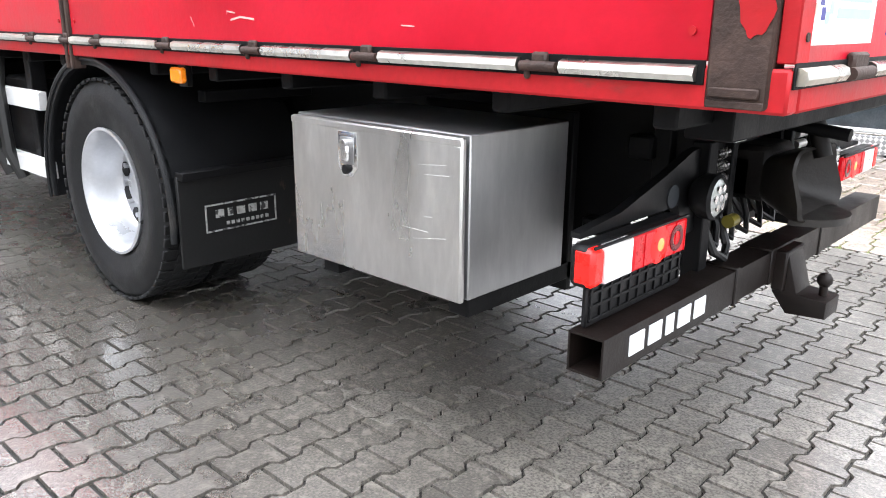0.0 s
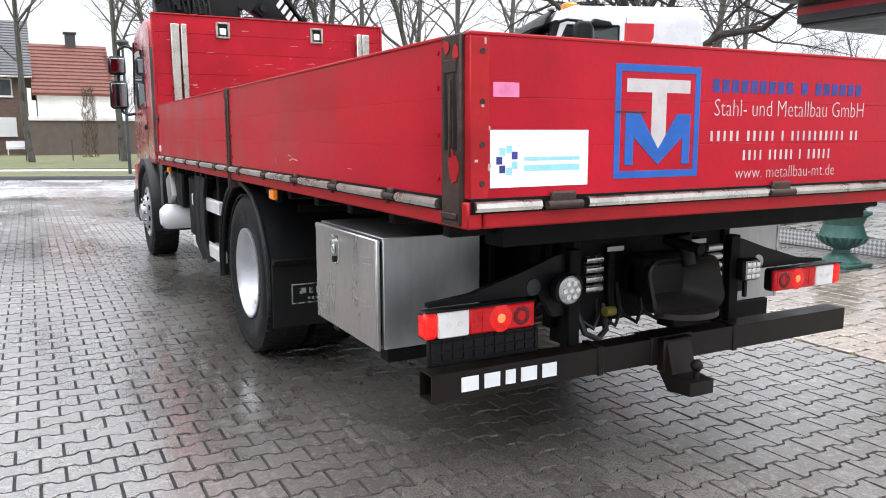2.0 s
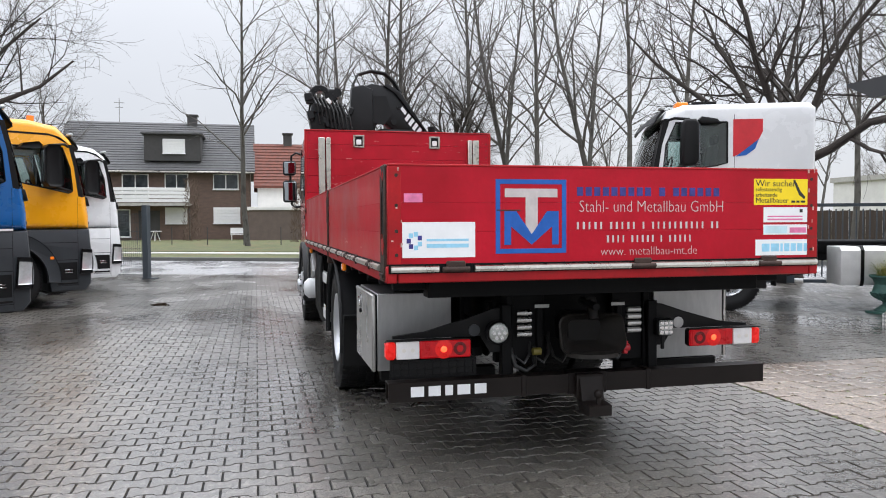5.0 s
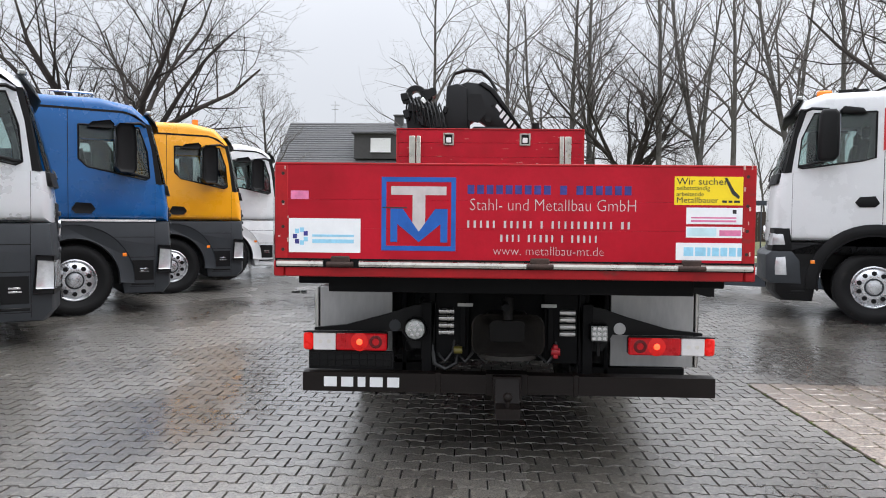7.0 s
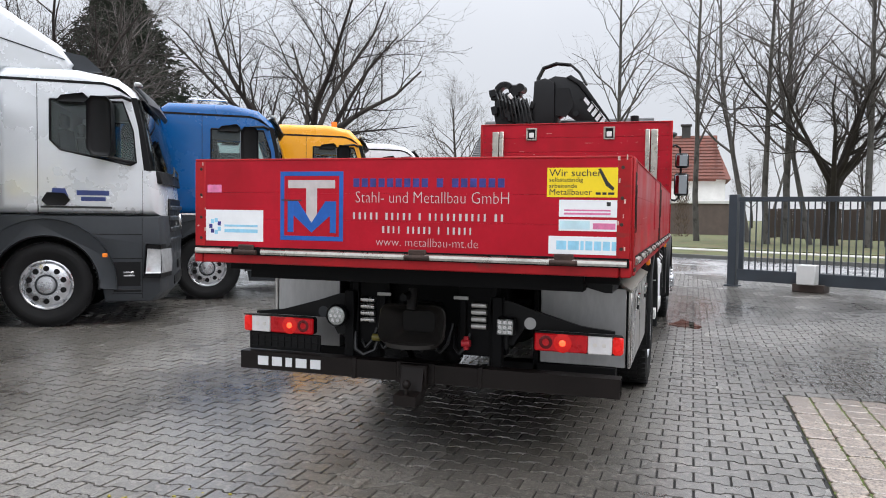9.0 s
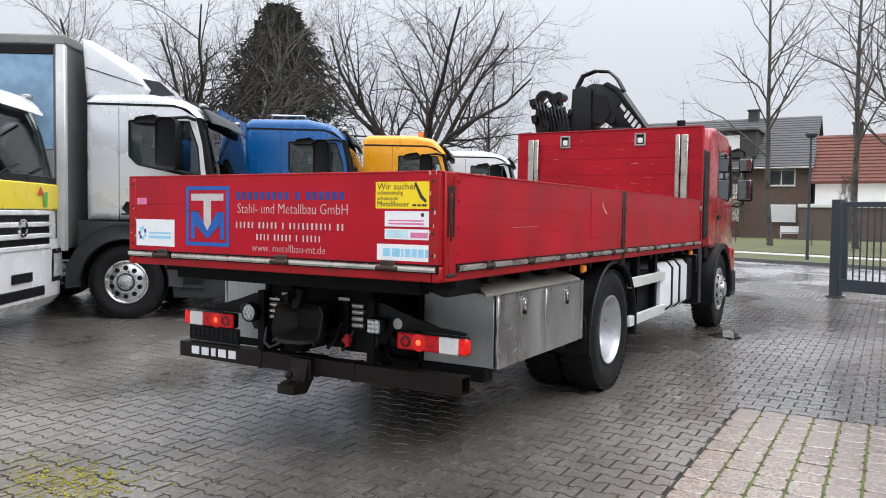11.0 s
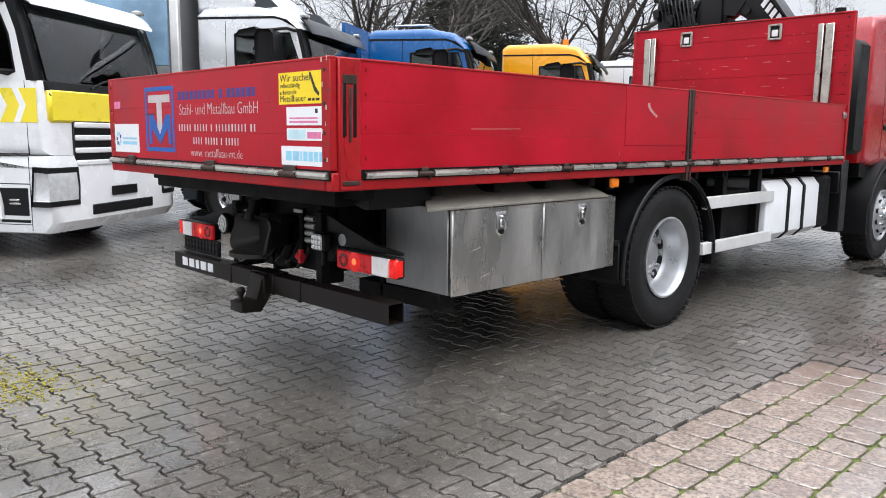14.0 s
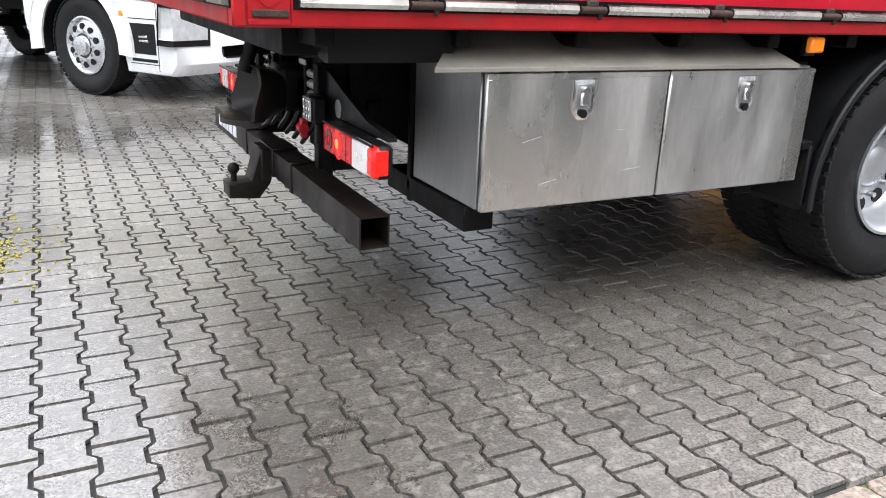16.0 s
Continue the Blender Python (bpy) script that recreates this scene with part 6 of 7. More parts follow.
for s in (1, -1):
    part("headlight", Geo().prism([(1.30, 1.12), (1.505, 1.12), (1.485, 1.30), (1.34, 1.30)], s * 1.02, s * 1.266, 0.02), HEADLIGHT, low)
part("arch_panel", Geo().prism([(-0.02, 1.50), (-1.34, 1.50), (-1.34, 1.24), (-0.9, 1.24)], 1.22, 1.248).prism([(-0.02, 1.50), (-1.34, 1.50), (-1.34, 1.24), (-0.9, 1.24)], -1.248, -1.22), WHITE_PAINT, cab)
part("side_sticker", Geo().prism([(-0.06, 3.10), (-0.52, 3.10), (-0.52, 2.90), (-0.38, 2.62), (-0.06, 2.50)], 1.245, 1.2505), mat("red_sticker_film", (0.55, 0.02, 0.03), 0.35, var=0.15, scale=6), cab, "plain red sticker panel")
part("side_sticker", Geo().prism([(-0.10, 2.50), (-0.46, 2.78), (-0.40, 2.62), (-0.26, 2.52)], 1.25, 1.2525), DECAL_BLUE, cab)
part("side_hatch", Geo().box(-0.95, -0.35, 1.2455, 1.2475, 1.85, 2.30, 0).box(-0.93, -0.37, 1.247, 1.249, 1.87, 2.28, 0), WHITE_PAINT, cab)
part("roof_bar", Geo().tube([(0.30, -0.95, 3.44), (0.30, 0.95, 3.44)], 0.025, 8).box(0.1, 0.5, 0.75, 0.80, 3.37, 3.46, 0.01).box(0.1, 0.5, -0.80, -0.75, 3.37, 3.46, 0.01), BLACK, cab)
part("beacon", Geo().box(0.6, 0.8, 0.75, 1.0, 3.34, 3.43, 0.02), LAMP_ORANGE, cab)
tank = part("fuel_tank", Geo().prism([(0.6, 0.42), (1.18, 0.42), (1.22, 0.5), (1.22, 0.98), (1.16, 1.04), (0.6, 1.04)], -2.9, -1.75, 0.02, axis="x"), ALU_LIGHT, t, "pale metal fuel tank with straps")
for x in (-2.6, -2.1):
    part("strap", Geo().prism([(0.6, 0.41), (1.19, 0.41), (1.235, 0.49), (1.235, 0.99), (1.17, 1.055), (0.6, 1.055)], x, x + 0.05, axis="x"), BLACK, tank)
part("chassis_deck", Geo().box(-5.2, -1.5, -0.45, 0.45, 0.9, 1.12, 0.02).box(-4.6, -3.6, -1.2, 1.2, 1.15, 1.22, 0.02), CHASSIS, t)
rear_axle(t, -3.9, ALU_RIM)

# ---- fence, gate, kiosk canopy, urns ----
STEEL_BLUE = mat("dark_blue_grey_steel", (0.035, 0.045, 0.055), 0.4, var=0.15, scale=3)
gate = thing("sliding_gate", pose(-14.2, 5.12, 0, 0, 0, -26), "dark blue-grey steel sliding gate, pushed open", "gate")
part("gate_post", Geo().box(-0.09, 0.09, -0.09, 0.09, 0.0, 1.95, 0.006).box(-0.12, 0.12, -0.14, 0.14, 0.0, 0.03, 0.004), STEEL_BLUE, gate)
part("gate_frame", Geo().box(0.02, 0.08, 0.12, 7.6, 1.80, 1.90, 0.006).box(0.0, 0.10, 0.12, 7.6, 0.14, 0.38, 0.008).box(0.02, 0.08, 0.14, 0.24, 0.38, 1.8, 0.006).box(0.02, 0.08, 3.8, 3.9, 0.38, 1.8, 0.006).box(0.02, 0.08, 7.5, 7.6, 0.38, 1.8, 0.006), STEEL_BLUE, gate)
bar = Geo().box(0.035, 0.06, -0.0125, 0.0125, 0.38, 1.80, 0.003).mesh("gate_bar", STEEL_BLUE)
for k in range(56):
    ob = part("gate_bar", bar, None, gate)
    ob.matrix_local = Matrix.Translation((0, 0.36 + k * 0.128, 0))
part("gate_roller", Geo().box(-0.15, 0.2, 1.3, 1.9, 0.0, 0.16, 0.01), mat("brown_roller_housing", (0.05, 0.035, 0.028), 0.5), gate)
part("gate_drive", Geo().box(0.12, 0.34, 1.42, 1.78, 0.16, 0.55, 0.015), mat("pale_grey_box", (0.62, 0.62, 0.6), 0.45, var=0.05), gate, "pale grey gate drive box")
part("gate_post", Geo().box(-0.2, -0.05, 4.2, 4.35, 0.0, 2.0, 0.006), STEEL_BLUE, gate)
fence = thing("mesh_fence", pose(-18.4, -1.98, 0, 0, 0, -26), "dark green-grey wire mesh fence beside the drive", "fence")
part("gate_post", Geo().box(-0.08, 0.08, -0.08, 0.08, 0, 1.95, 0.006).box(-0.1, 0.1, -0.1, 0.3, 0, 0.03, 0.004), STEEL_BLUE, fence)
wire = Geo().box(-0.003, 0.003, -0.003, 0.003, 0.05, 1.75, 0).mesh("fence_wire", STEEL_BLUE)
for k in range(130):
    ob = part("fence_wire", wire, None, fence)
    ob.matrix_local = Matrix.Translation((0, -0.15 - k * 0.06, 0))
for k in range(8):
    part("fence_bar", Geo().box(-0.008, 0.008, -8.0, -0.1, 0.1 + k * 0.23, 0.112 + k * 0.23, 0), STEEL_BLUE, fence)
for k in range(1, 4):
    part("fence_post", Geo().box(-0.03, 0.03, -k * 2.5 - 0.03, -k * 2.5 + 0.03, 0, 1.8, 0.004), STEEL_BLUE, fence)
part("letter_box", Geo().box(-0.2, 0.05, -1.4, -0.9, 0.9, 1.3, 0.02), DARK_GREY, fence)
fence2 = thing("bar_fence", pose(-10.75, 12.1, 0, 0, 0, -26), "dark steel bar fence along the road", "fence")
part("fence_rail", Geo().box(-0.03, 0.03, 0, 30, 1.75, 1.82, 0.004).box(-0.03, 0.03, 0, 30, 0.15, 0.22, 0.004), STEEL_BLUE, fence2)
for k in range(230):
    ob = part("gate_bar", bar, None, fence2)
    ob.matrix_local = Matrix.Translation((-0.045, 0.1 + k * 0.13, -0.1))

lion = solid("stone_statue", Geo().lathe([(0.0, 0.0), (0.30, 0.0), (0.32, 0.25), (0.26, 0.45), (0.28, 0.7), (0.22, 0.95), (0.25, 1.15), (0.22, 1.35), (0.12, 1.5), (0.0, 1.52)], (-12.9, 8.9, 0), axis="z", n=14), mat("weathered_pale_stone", (0.34, 0.33, 0.30), 0.8, var=0.35, scale=9, fine=40, bump=0.01), "weathered pale stone garden statue behind the gate", "statue")

ROOF_DARK = mat("dark_grey_fascia", (0.035, 0.037, 0.04), 0.4, var=0.12, scale=2)
kiosk = thing("kiosk_canopy", pose(-5.8, 8.8, 0), "dark canopy roof with a red stripe on slim posts", "canopy")
part("roof_plate", Geo().prism([(0.0, 3.34), (8.5, 3.34), (8.5, 3.12), (0.45, 3.08), (0.0, 3.30)], 0.0, 5.5), ROOF_DARK, kiosk)
part("fascia", Geo().box(0.42, 8.3, 0.35, 5.3, 2.84, 3.12, 0.01), ROOF_DARK, kiosk)
part("red_stripe", Geo().box(0.416, 8.3, 0.344, 0.35, 2.95, 3.04, 0.0).box(0.414, 0.42, 0.35, 5.3, 2.95, 3.04, 0.0), mat("red_fascia_stripe", (0.40, 0.03, 0.04), 0.4), kiosk)
part("soffit", Geo().box(0.45, 8.2, 0.4, 5.2, 2.80, 2.838, 0.004), ROOF_DARK, kiosk)
for x in (1.85, 6.0):
    part("post", Geo().box(x - 0.05, x + 0.05, 0.45, 0.55, 0.22, 2.74, 0.006), STEEL_END, kiosk)
part("door_frame", Geo().box(2.1, 2.16, 0.5, 0.56, 0.22, 2.5, 0.004).box(2.1, 6.0, 0.5, 0.56, 2.1, 2.2, 0.004).box(2.1, 6.0, 0.5, 0.56, 1.1, 1.16, 0.004), STEEL_END, kiosk)
part("glazing", Geo().box(2.16, 6.0, 0.52, 0.54, 0.25, 2.1, 0), DARK_PANE, kiosk)


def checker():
    """Raised tread plate: small diamonds on a plain sheet, their light and shade painted two-tone."""
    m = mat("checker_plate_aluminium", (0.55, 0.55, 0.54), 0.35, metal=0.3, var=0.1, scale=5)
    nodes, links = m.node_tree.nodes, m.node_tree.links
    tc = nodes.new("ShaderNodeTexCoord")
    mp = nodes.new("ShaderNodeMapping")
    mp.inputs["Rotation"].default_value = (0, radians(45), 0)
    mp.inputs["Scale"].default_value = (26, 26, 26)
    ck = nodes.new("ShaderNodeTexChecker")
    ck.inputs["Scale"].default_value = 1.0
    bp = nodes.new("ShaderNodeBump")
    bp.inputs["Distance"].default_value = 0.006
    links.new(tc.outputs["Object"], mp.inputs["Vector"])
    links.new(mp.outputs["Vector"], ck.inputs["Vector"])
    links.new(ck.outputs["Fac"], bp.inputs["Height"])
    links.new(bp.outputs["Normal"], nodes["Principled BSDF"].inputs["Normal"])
    # bright and shaded sides of the relief go into the base colour
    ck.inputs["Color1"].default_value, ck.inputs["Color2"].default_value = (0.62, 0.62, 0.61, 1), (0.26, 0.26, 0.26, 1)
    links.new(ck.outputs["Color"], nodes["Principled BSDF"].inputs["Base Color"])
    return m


platform = thing("platform", pose(-5.46, 9.1, 0), "low platform with checker plate sides under the canopy", "platform")
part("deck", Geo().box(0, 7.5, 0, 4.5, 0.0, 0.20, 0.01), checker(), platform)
part("deck_top", Geo().box(0.02, 7.48, 0.02, 4.48, 0.202, 0.22, 0.004), ALU, platform)
URN = mat("green_patinated_urn", (0.05, 0.13, 0.11), 0.55, metal=0.2, var=0.35, scale=9, fine=50, bump=0.003, dirt=(0.12, 0.2, 0.16), dirt_amount=0.3, dirt_scale=9)
STRAW = mat("straw_grass_blades", (0.36, 0.30, 0.10), 0.8, var=0.35, scale=8)
GREENS = mat("green_grass_blades", (0.16, 0.20, 0.05), 0.8, var=0.35, scale=8)


def urn(m, seed, label):
    u = thing("planter_urn", m, label, "planter", "green urns")
    part("bowl", Geo().lathe([(0.0, 0.02), (0.20, 0.02), (0.20, 0.06), (0.15, 0.10), (0.09, 0.15), (0.085, 0.18), (0.13, 0.22), (0.22, 0.28), (0.245, 0.33), (0.22, 0.40), (0.20, 0.46), (0.23, 0.54), (0.28, 0.58), (0.28, 0.605), (0.25, 0.60), (0.22, 0.55), (0.0, 0.55)], (0, 0, 0), axis="z", n=28), URN, u, "patinated green urn bowl")
    part("plinth", Geo().box(-0.23, 0.23, -0.23, 0.23, 0.0, 0.035, 0.006), URN, u)
    for k in range(18):
        a = 2 * math.pi * k / 18
        part("flute", Geo().tube([(0.135 * math.cos(a), 0.135 * math.sin(a), 0.225), (0.235 * math.cos(a), 0.235 * math.sin(a), 0.285), (0.255 * math.cos(a), 0.255 * math.sin(a), 0.335)], 0.018, 5), URN, u)
    r = random.Random(seed)
    for name, material in (("dry_grass", STRAW), ("green_grass", GREENS)):
        g = Geo()
        for k in range(260):
            a, d, L = r.uniform(0, 6.283), r.uniform(0.0, 0.18), r.uniform(0.18, 0.38)
            lean = r.uniform(0.1, 0.9)
            c, s = math.cos(a), math.sin(a)
            p = [(c * (d + lean * L * q * q), s * (d + lean * L * q * q), 0.55 + L * (q - 0.55 * lean * q * q)) for q in (0, 0.35, 0.7, 1.0)]
            w = 0.004
            vs = []
            for q, (x, y, z) in enumerate(p):
                ww = w * (1 - q / 3.2)
                vs += [(x - s * ww, y + c * ww, z), (x + s * ww, y - c * ww, z)]
            g.add(vs, [(0, 1, 3, 2), (2, 3, 5, 4), (4, 5, 7, 6)])
        tagged(part(name, g, material, u, "tuft of winter grass"), kind="stuff")
    return u


urn(pose(-3.87, 8.19, 0), 1, "green patinated urn planted with winter grass")
urn(pose(-6.75, 10.45, 0), 2, "green patinated urn with low winter grass")

moss = Geo()
r = random.Random(8)
for k in range(500):
    x, y = 0.35 + r.gauss(0, 0.16), 2.15 + r.gauss(0, 0.25)
    moss.box(x, x + r.uniform(0.004, 0.015), y, y + r.uniform(0.004, 0.02), 0.0, r.uniform(0.003, 0.008), 0.001)
tagged(solid("moss_patch", moss, mat("yellow_green_moss", (0.30, 0.26, 0.03), 0.9, var=0.4, scale=20), "yellow-green moss on the paving", "moss"), kind="stuff")

# ---- shallow puddles left on the paving ----
WATER = glass("still_rain_water", (0.86, 0.86, 0.85), 0.01)


def puddle(x, y, a, b, seed):
    rp = random.Random(seed)
    ph = [rp.uniform(0, 6.28) for _ in range(4)]
    pts = []
    for k in range(48):
        w = k * math.pi / 24
        q = 0.75 + 0.18 * math.sin(2 * w + ph[0]) + 0.14 * math.sin(3 * w + ph[1]) + 0.10 * math.sin(5 * w + ph[2]) + 0.07 * math.sin(9 * w + ph[3])
        pts.append((x + a * q * math.cos(w), y + b * q * math.sin(w)))
    solid("puddle", Geo().prism(pts, -0.001, 0.0032, axis="z"), WATER, "shallow clear rain puddle on the grey paving", "puddle", "puddles")


for k, (x, y, a, b) in enumerate(((-7.6, 4.22, 0.6, 0.2), (-11.4, -0.85, 0.35, 0.25), (-12.8, 2.2, 0.9, 0.35))):
    puddle(x, y, a, b, k)

# ---- houses across the road ----
BRICK = mat("brown_brick", (0.145, 0.098, 0.078), 0.8, var=0.22, scale=2, fine=9, stretch=(1, 1, 3))
TILES = mat("dark_roof_tiles", (0.085, 0.085, 0.088), 0.6, var=0.3, scale=3, fine=8, stretch=(1, 1, 1), rough_var=0.2)
RED_TILES = mat("red_roof_tiles", (0.15, 0.05, 0.034), 0.7, var=0.35, scale=3, fine=8)
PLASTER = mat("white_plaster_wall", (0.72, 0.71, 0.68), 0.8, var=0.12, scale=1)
PVC = mat("white_window_frame", (0.78, 0.78, 0.77), 0.4, var=0.04)
SLATE = mat("dark_slate_cladding", (0.05, 0.048, 0.047), 0.6, var=0.25, scale=4)
house = thing("brick_house", pose(-61.8, -6.8, 0.1), "two-storey brown brick house with a dark tiled roof", "house")
part("wall", Geo().box(-11.0, 0.0, -7.2, 7.2, 0.0, 6.0, 0), BRICK, house)
part("gable", Geo().prism([(-11.0, 6.0), (0.0, 6.0), (-5.3, 9.7)], -7.15, 7.15), BRICK, house)
part("roof", Geo().prism([(0.75, 5.55), (-5.2, 10.0), (-5.2, 9.75), (0.75, 5.35)], -7.6, 7.6).prism([(-11.6, 5.55), (-5.2, 10.0), (-5.2, 9.75), (-11.6, 5.35)], -7.6, 7.6), TILES, house, "dark tiled pitched roof")
for k in range(20):
    f = k / 20
    part("tile_course", Geo().box(0.75 - 5.95 * f - 0.16, 0.75 - 5.95 * f, -7.6, 7.6, 5.50 + 4.45 * f, 5.62 + 4.45 * f, 0.01), TILES, house)
part("gutter", Geo().box(0.72, 0.86, -7.6, 7.6, 5.38, 5.50, 0.02), ALU, house)
part("chimney", Geo().box(-5.6, -4.8, 2.0, 2.8, 9.2, 10.75, 0.02).box(-5.7, -4.7, 1.9, 2.9, 10.6, 10.72, 0.02), SLATE, house)
dorm = part("dormer", Geo().box(-4.5, 0.1, -0.9, 3.4, 6.35, 8.45, 0.02), SLATE, house, "dark clad dormer")
part("dormer_roof", Geo().box(-4.6, 0.4, -1.1, 3.6, 8.45, 8.6, 0.02), TILES, dorm)


def house_window(y0, y1, z0, z1, shut, x=0.0, parent=house, mull=True):
    w = part("window", Geo().box(x, x + 0.06, y0, y1, z0, z1, 0.01), PVC, parent, "white shuttered window" if shut else "white framed window")
    if not shut:
        n = 2 if mull else 1
        for k in range(n):
            a = y0 + 0.08 + k * (y1 - y0 - 0.08) / n
            part("pane", Geo().box(x + 0.055, x + 0.065, a, a + (y1 - y0 - 0.08) / n - 0.08, z0 + 0.08, z1 - 0.08, 0), DARK_PANE, w)
    else:
        for k in range(5):
            part("shutter_slat", Geo().box(x + 0.055, x + 0.075, y0 + 0.08, y1 - 0.08, z0 + 0.06 + k * (z1 - z0 - 0.1) / 5, z0 + 0.03 + (k + 1) * (z1 - z0 - 0.1) / 5, 0.01), PVC, w)
    part("sill", Geo().box(x, x + 0.14, y0 - 0.05, y1 + 0.05, z0 - 0.06, z0, 0.01), PVC, w)


house_window(0.5, 2.2, 6.95, 8.1, True, 0.1)
house_window(4.3, 6.3, 4.1, 5.35, False)
house_window(4.3, 6.4, 1.35, 2.65, True)
house_window(0.6, 2.4, 4.1, 5.35, False)
house_window(0.6, 2.3, 1.35, 2.65, True)
house_window(-2.6, -0.6, 3.3, 5.3, False)
house_window(-3.0, -2.0, 0.3, 2.5, False, mull=False)
house_window(-6.3, -4.6, 4.1, 5.35, False)
house_window(-6.3, -4.6, 1.35, 2.65, False)
balc = part("balcony", Geo().box(0.0, 1.4, -4.6, 2.6, 2.75, 2.95, 0.01), KERB, house, "balcony with white slatted railing")
for k in range(4):
    part("balcony_slat", Geo().box(1.38, 1.42, -4.6, 2.6, 3.02 + k * 0.3, 3.27 + k * 0.3, 0.01), PVC, balc)
for s in (-4.5, 2.5):
    part("balcony_post", Geo().box(1.25, 1.35, s, s + 0.1, 0.0, 4.2, 0.01), SLATE, balc)
part("entrance_recess", Geo().box(0.0, 0.05, -1.4, 0.2, 0.2, 2.4, 0.01), SLATE, house)
aerial = part("aerial", Geo().cyl((-5.2, -3.5, 9.9), (-5.2, -3.5, 12.0), 0.03, n=6).box(-5.25, -5.15, -3.9, -3.1, 11.6, 11.64, 0).box(-5.25, -5.15, -3.8, -3.2, 11.2, 11.24, 0), STEEL_END, house)

red_house = thing("red_roof_house", pose(-60.5, 4.0, 0.1), "white house with a steep red tiled roof", "house")
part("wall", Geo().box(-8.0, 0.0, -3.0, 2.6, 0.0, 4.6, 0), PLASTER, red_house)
part("roof", Geo().prism([(0.4, 4.3), (-3.8, 8.1), (-8.4, 4.3), (-8.4, 4.15), (-3.8, 7.9), (0.4, 4.15)], -3.3, 1.9).prism([(0.4, 4.3), (-3.8, 8.1), (-8.4, 4.3)], 1.9, 2.0), RED_TILES, red_house, "red tiled roof")
part("hip", Geo().add([(0.4, 1.9, 4.3), (-3.8, 1.6, 8.1), (-8.4, 1.9, 4.3), (0.4, 3.0, 4.3), (-8.4, 3.0, 4.3)], [(0, 3, 1), (3, 4, 1), (4, 2, 1), (0, 1, 2), (0, 2, 4, 3)]), RED_TILES, red_house)
for k in range(14):
    f = k / 14
    part("tile_course", Geo().box(0.4 - 4.2 * f - 0.14, 0.42 - 4.2 * f, -3.3, 2.6 - 0.7 * f, 4.28 + 3.8 * f, 4.37 + 3.8 * f, 0.01), RED_TILES, red_house)
part("chimney", Geo().box(-4.2, -3.5, -0.8, -0.1, 7.4, 9.0, 0.02).box(-4.3, -3.4, -0.9, 0.0, 8.9, 9.02, 0.01), SLATE, red_house)
shed = thing("garage", pose(-57.0, 3.9, 0.1), "low brown garage with a white roof edge", "garage")
part("wall", Geo().box(-4.0, 0.0, -3.6, 3.6, 0.0, 2.35, 0), mat("brown_garden_wall", (0.13, 0.10, 0.085), 0.8, var=0.2, scale=2), shed)
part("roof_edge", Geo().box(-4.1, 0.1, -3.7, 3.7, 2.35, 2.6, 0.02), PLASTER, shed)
wall_far = thing("board_fence", ROADSIDE @ Matrix.Translation((-33, -8, 0.15)), "long dark brown board fence behind the lawn", "fence")
FENCE_WOOD = mat("dark_weathered_fence_wood", (0.055, 0.040, 0.031), 0.8, var=0.3, scale=2, fine=20)
board_mesh = Geo().box(-0.02, 0.02, 0.0, 0.48, 0.0, 1.9, 0.006).mesh("fence_board", FENCE_WOOD)
for k in range(140):
    part("fence_board", board_mesh, None, wall_far).matrix_local = Matrix.Translation(((k % 2) * 0.015, k * 0.49, (k * 7 % 5) * 0.012))
part("fence_rail", Geo().box(-0.06, -0.02, 0, 68.6, 0.4, 0.5, 0.004).box(-0.06, -0.02, 0, 68.6, 1.4, 1.5, 0.004), FENCE_WOOD, wall_far)
far = thing("white_hall", pose(-40, 52, 0), "low white hall behind the fence", "building")
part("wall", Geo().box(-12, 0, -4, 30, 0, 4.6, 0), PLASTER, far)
part("roof_edge", Geo().box(-12.2, 0.2, -4.2, 30.2, 4.6, 5.0, 0), KERB, far)
for k in range(3):
    part("window", Geo().box(0.0, 0.1, -2 + k * 4, 0.8 + k * 4, 1.0, 2.6, 0), DARK_PANE, far)
# garden furniture and posts
bench = thing("garden_bench", pose(-58.5, -0.4, 0.16), "white garden bench before the brick house", "bench")
part("seat", Geo().box(-0.25, 0.25, -0.7, 0.7, 0.4, 0.46), PVC, bench)
part("backrest", Geo().box(-0.28, -0.22, -0.7, 0.7, 0.5, 0.95), PVC, bench)
for s in (-0.6, 0.6):
    part("leg", Geo().box(-0.25, 0.25, s - 0.03, s + 0.03, 0, 0.4), PVC, bench)
tbl = thing("garden_table", pose(-58.6, -6.6, 0.16), "white garden table before the brick house", "table")
part("tabletop", Geo().cyl((0, 0, 0.7), (0, 0, 0.74), 0.5, n=16), PVC, tbl)
for a in range(4):
    part("leg", Geo().cyl((0.35 * math.cos(a * 1.57), 0.35 * math.sin(a * 1.57), 0), (0.1 * math.cos(a * 1.57), 0.1 * math.sin(a * 1.57), 0.7), 0.025, n=6), PVC, tbl)
post_mesh = Geo().cyl((0, 0, 0), (0, 0, 1.1), 0.03, n=6).mesh("garden_post", SLATE)
for k in range(14):
    ob = tagged(new("garden_post", post_mesh), "thin dark garden fence post on the lawn", "post", "garden posts")
    ob.matrix_world = ROADSIDE @ Matrix.Translation((-22.5, -22 + k * 2.4, 0.15))
lamp = thing("street_lamp", pose(-28.0, 3.4, 0.1), "slim grey street lamp by the footpath", "street lamp")
part("pole", Geo().cyl((0, 0, 0), (0, 0, 4.4), 0.06, 0.04, n=10), STEEL_BLUE, lamp)
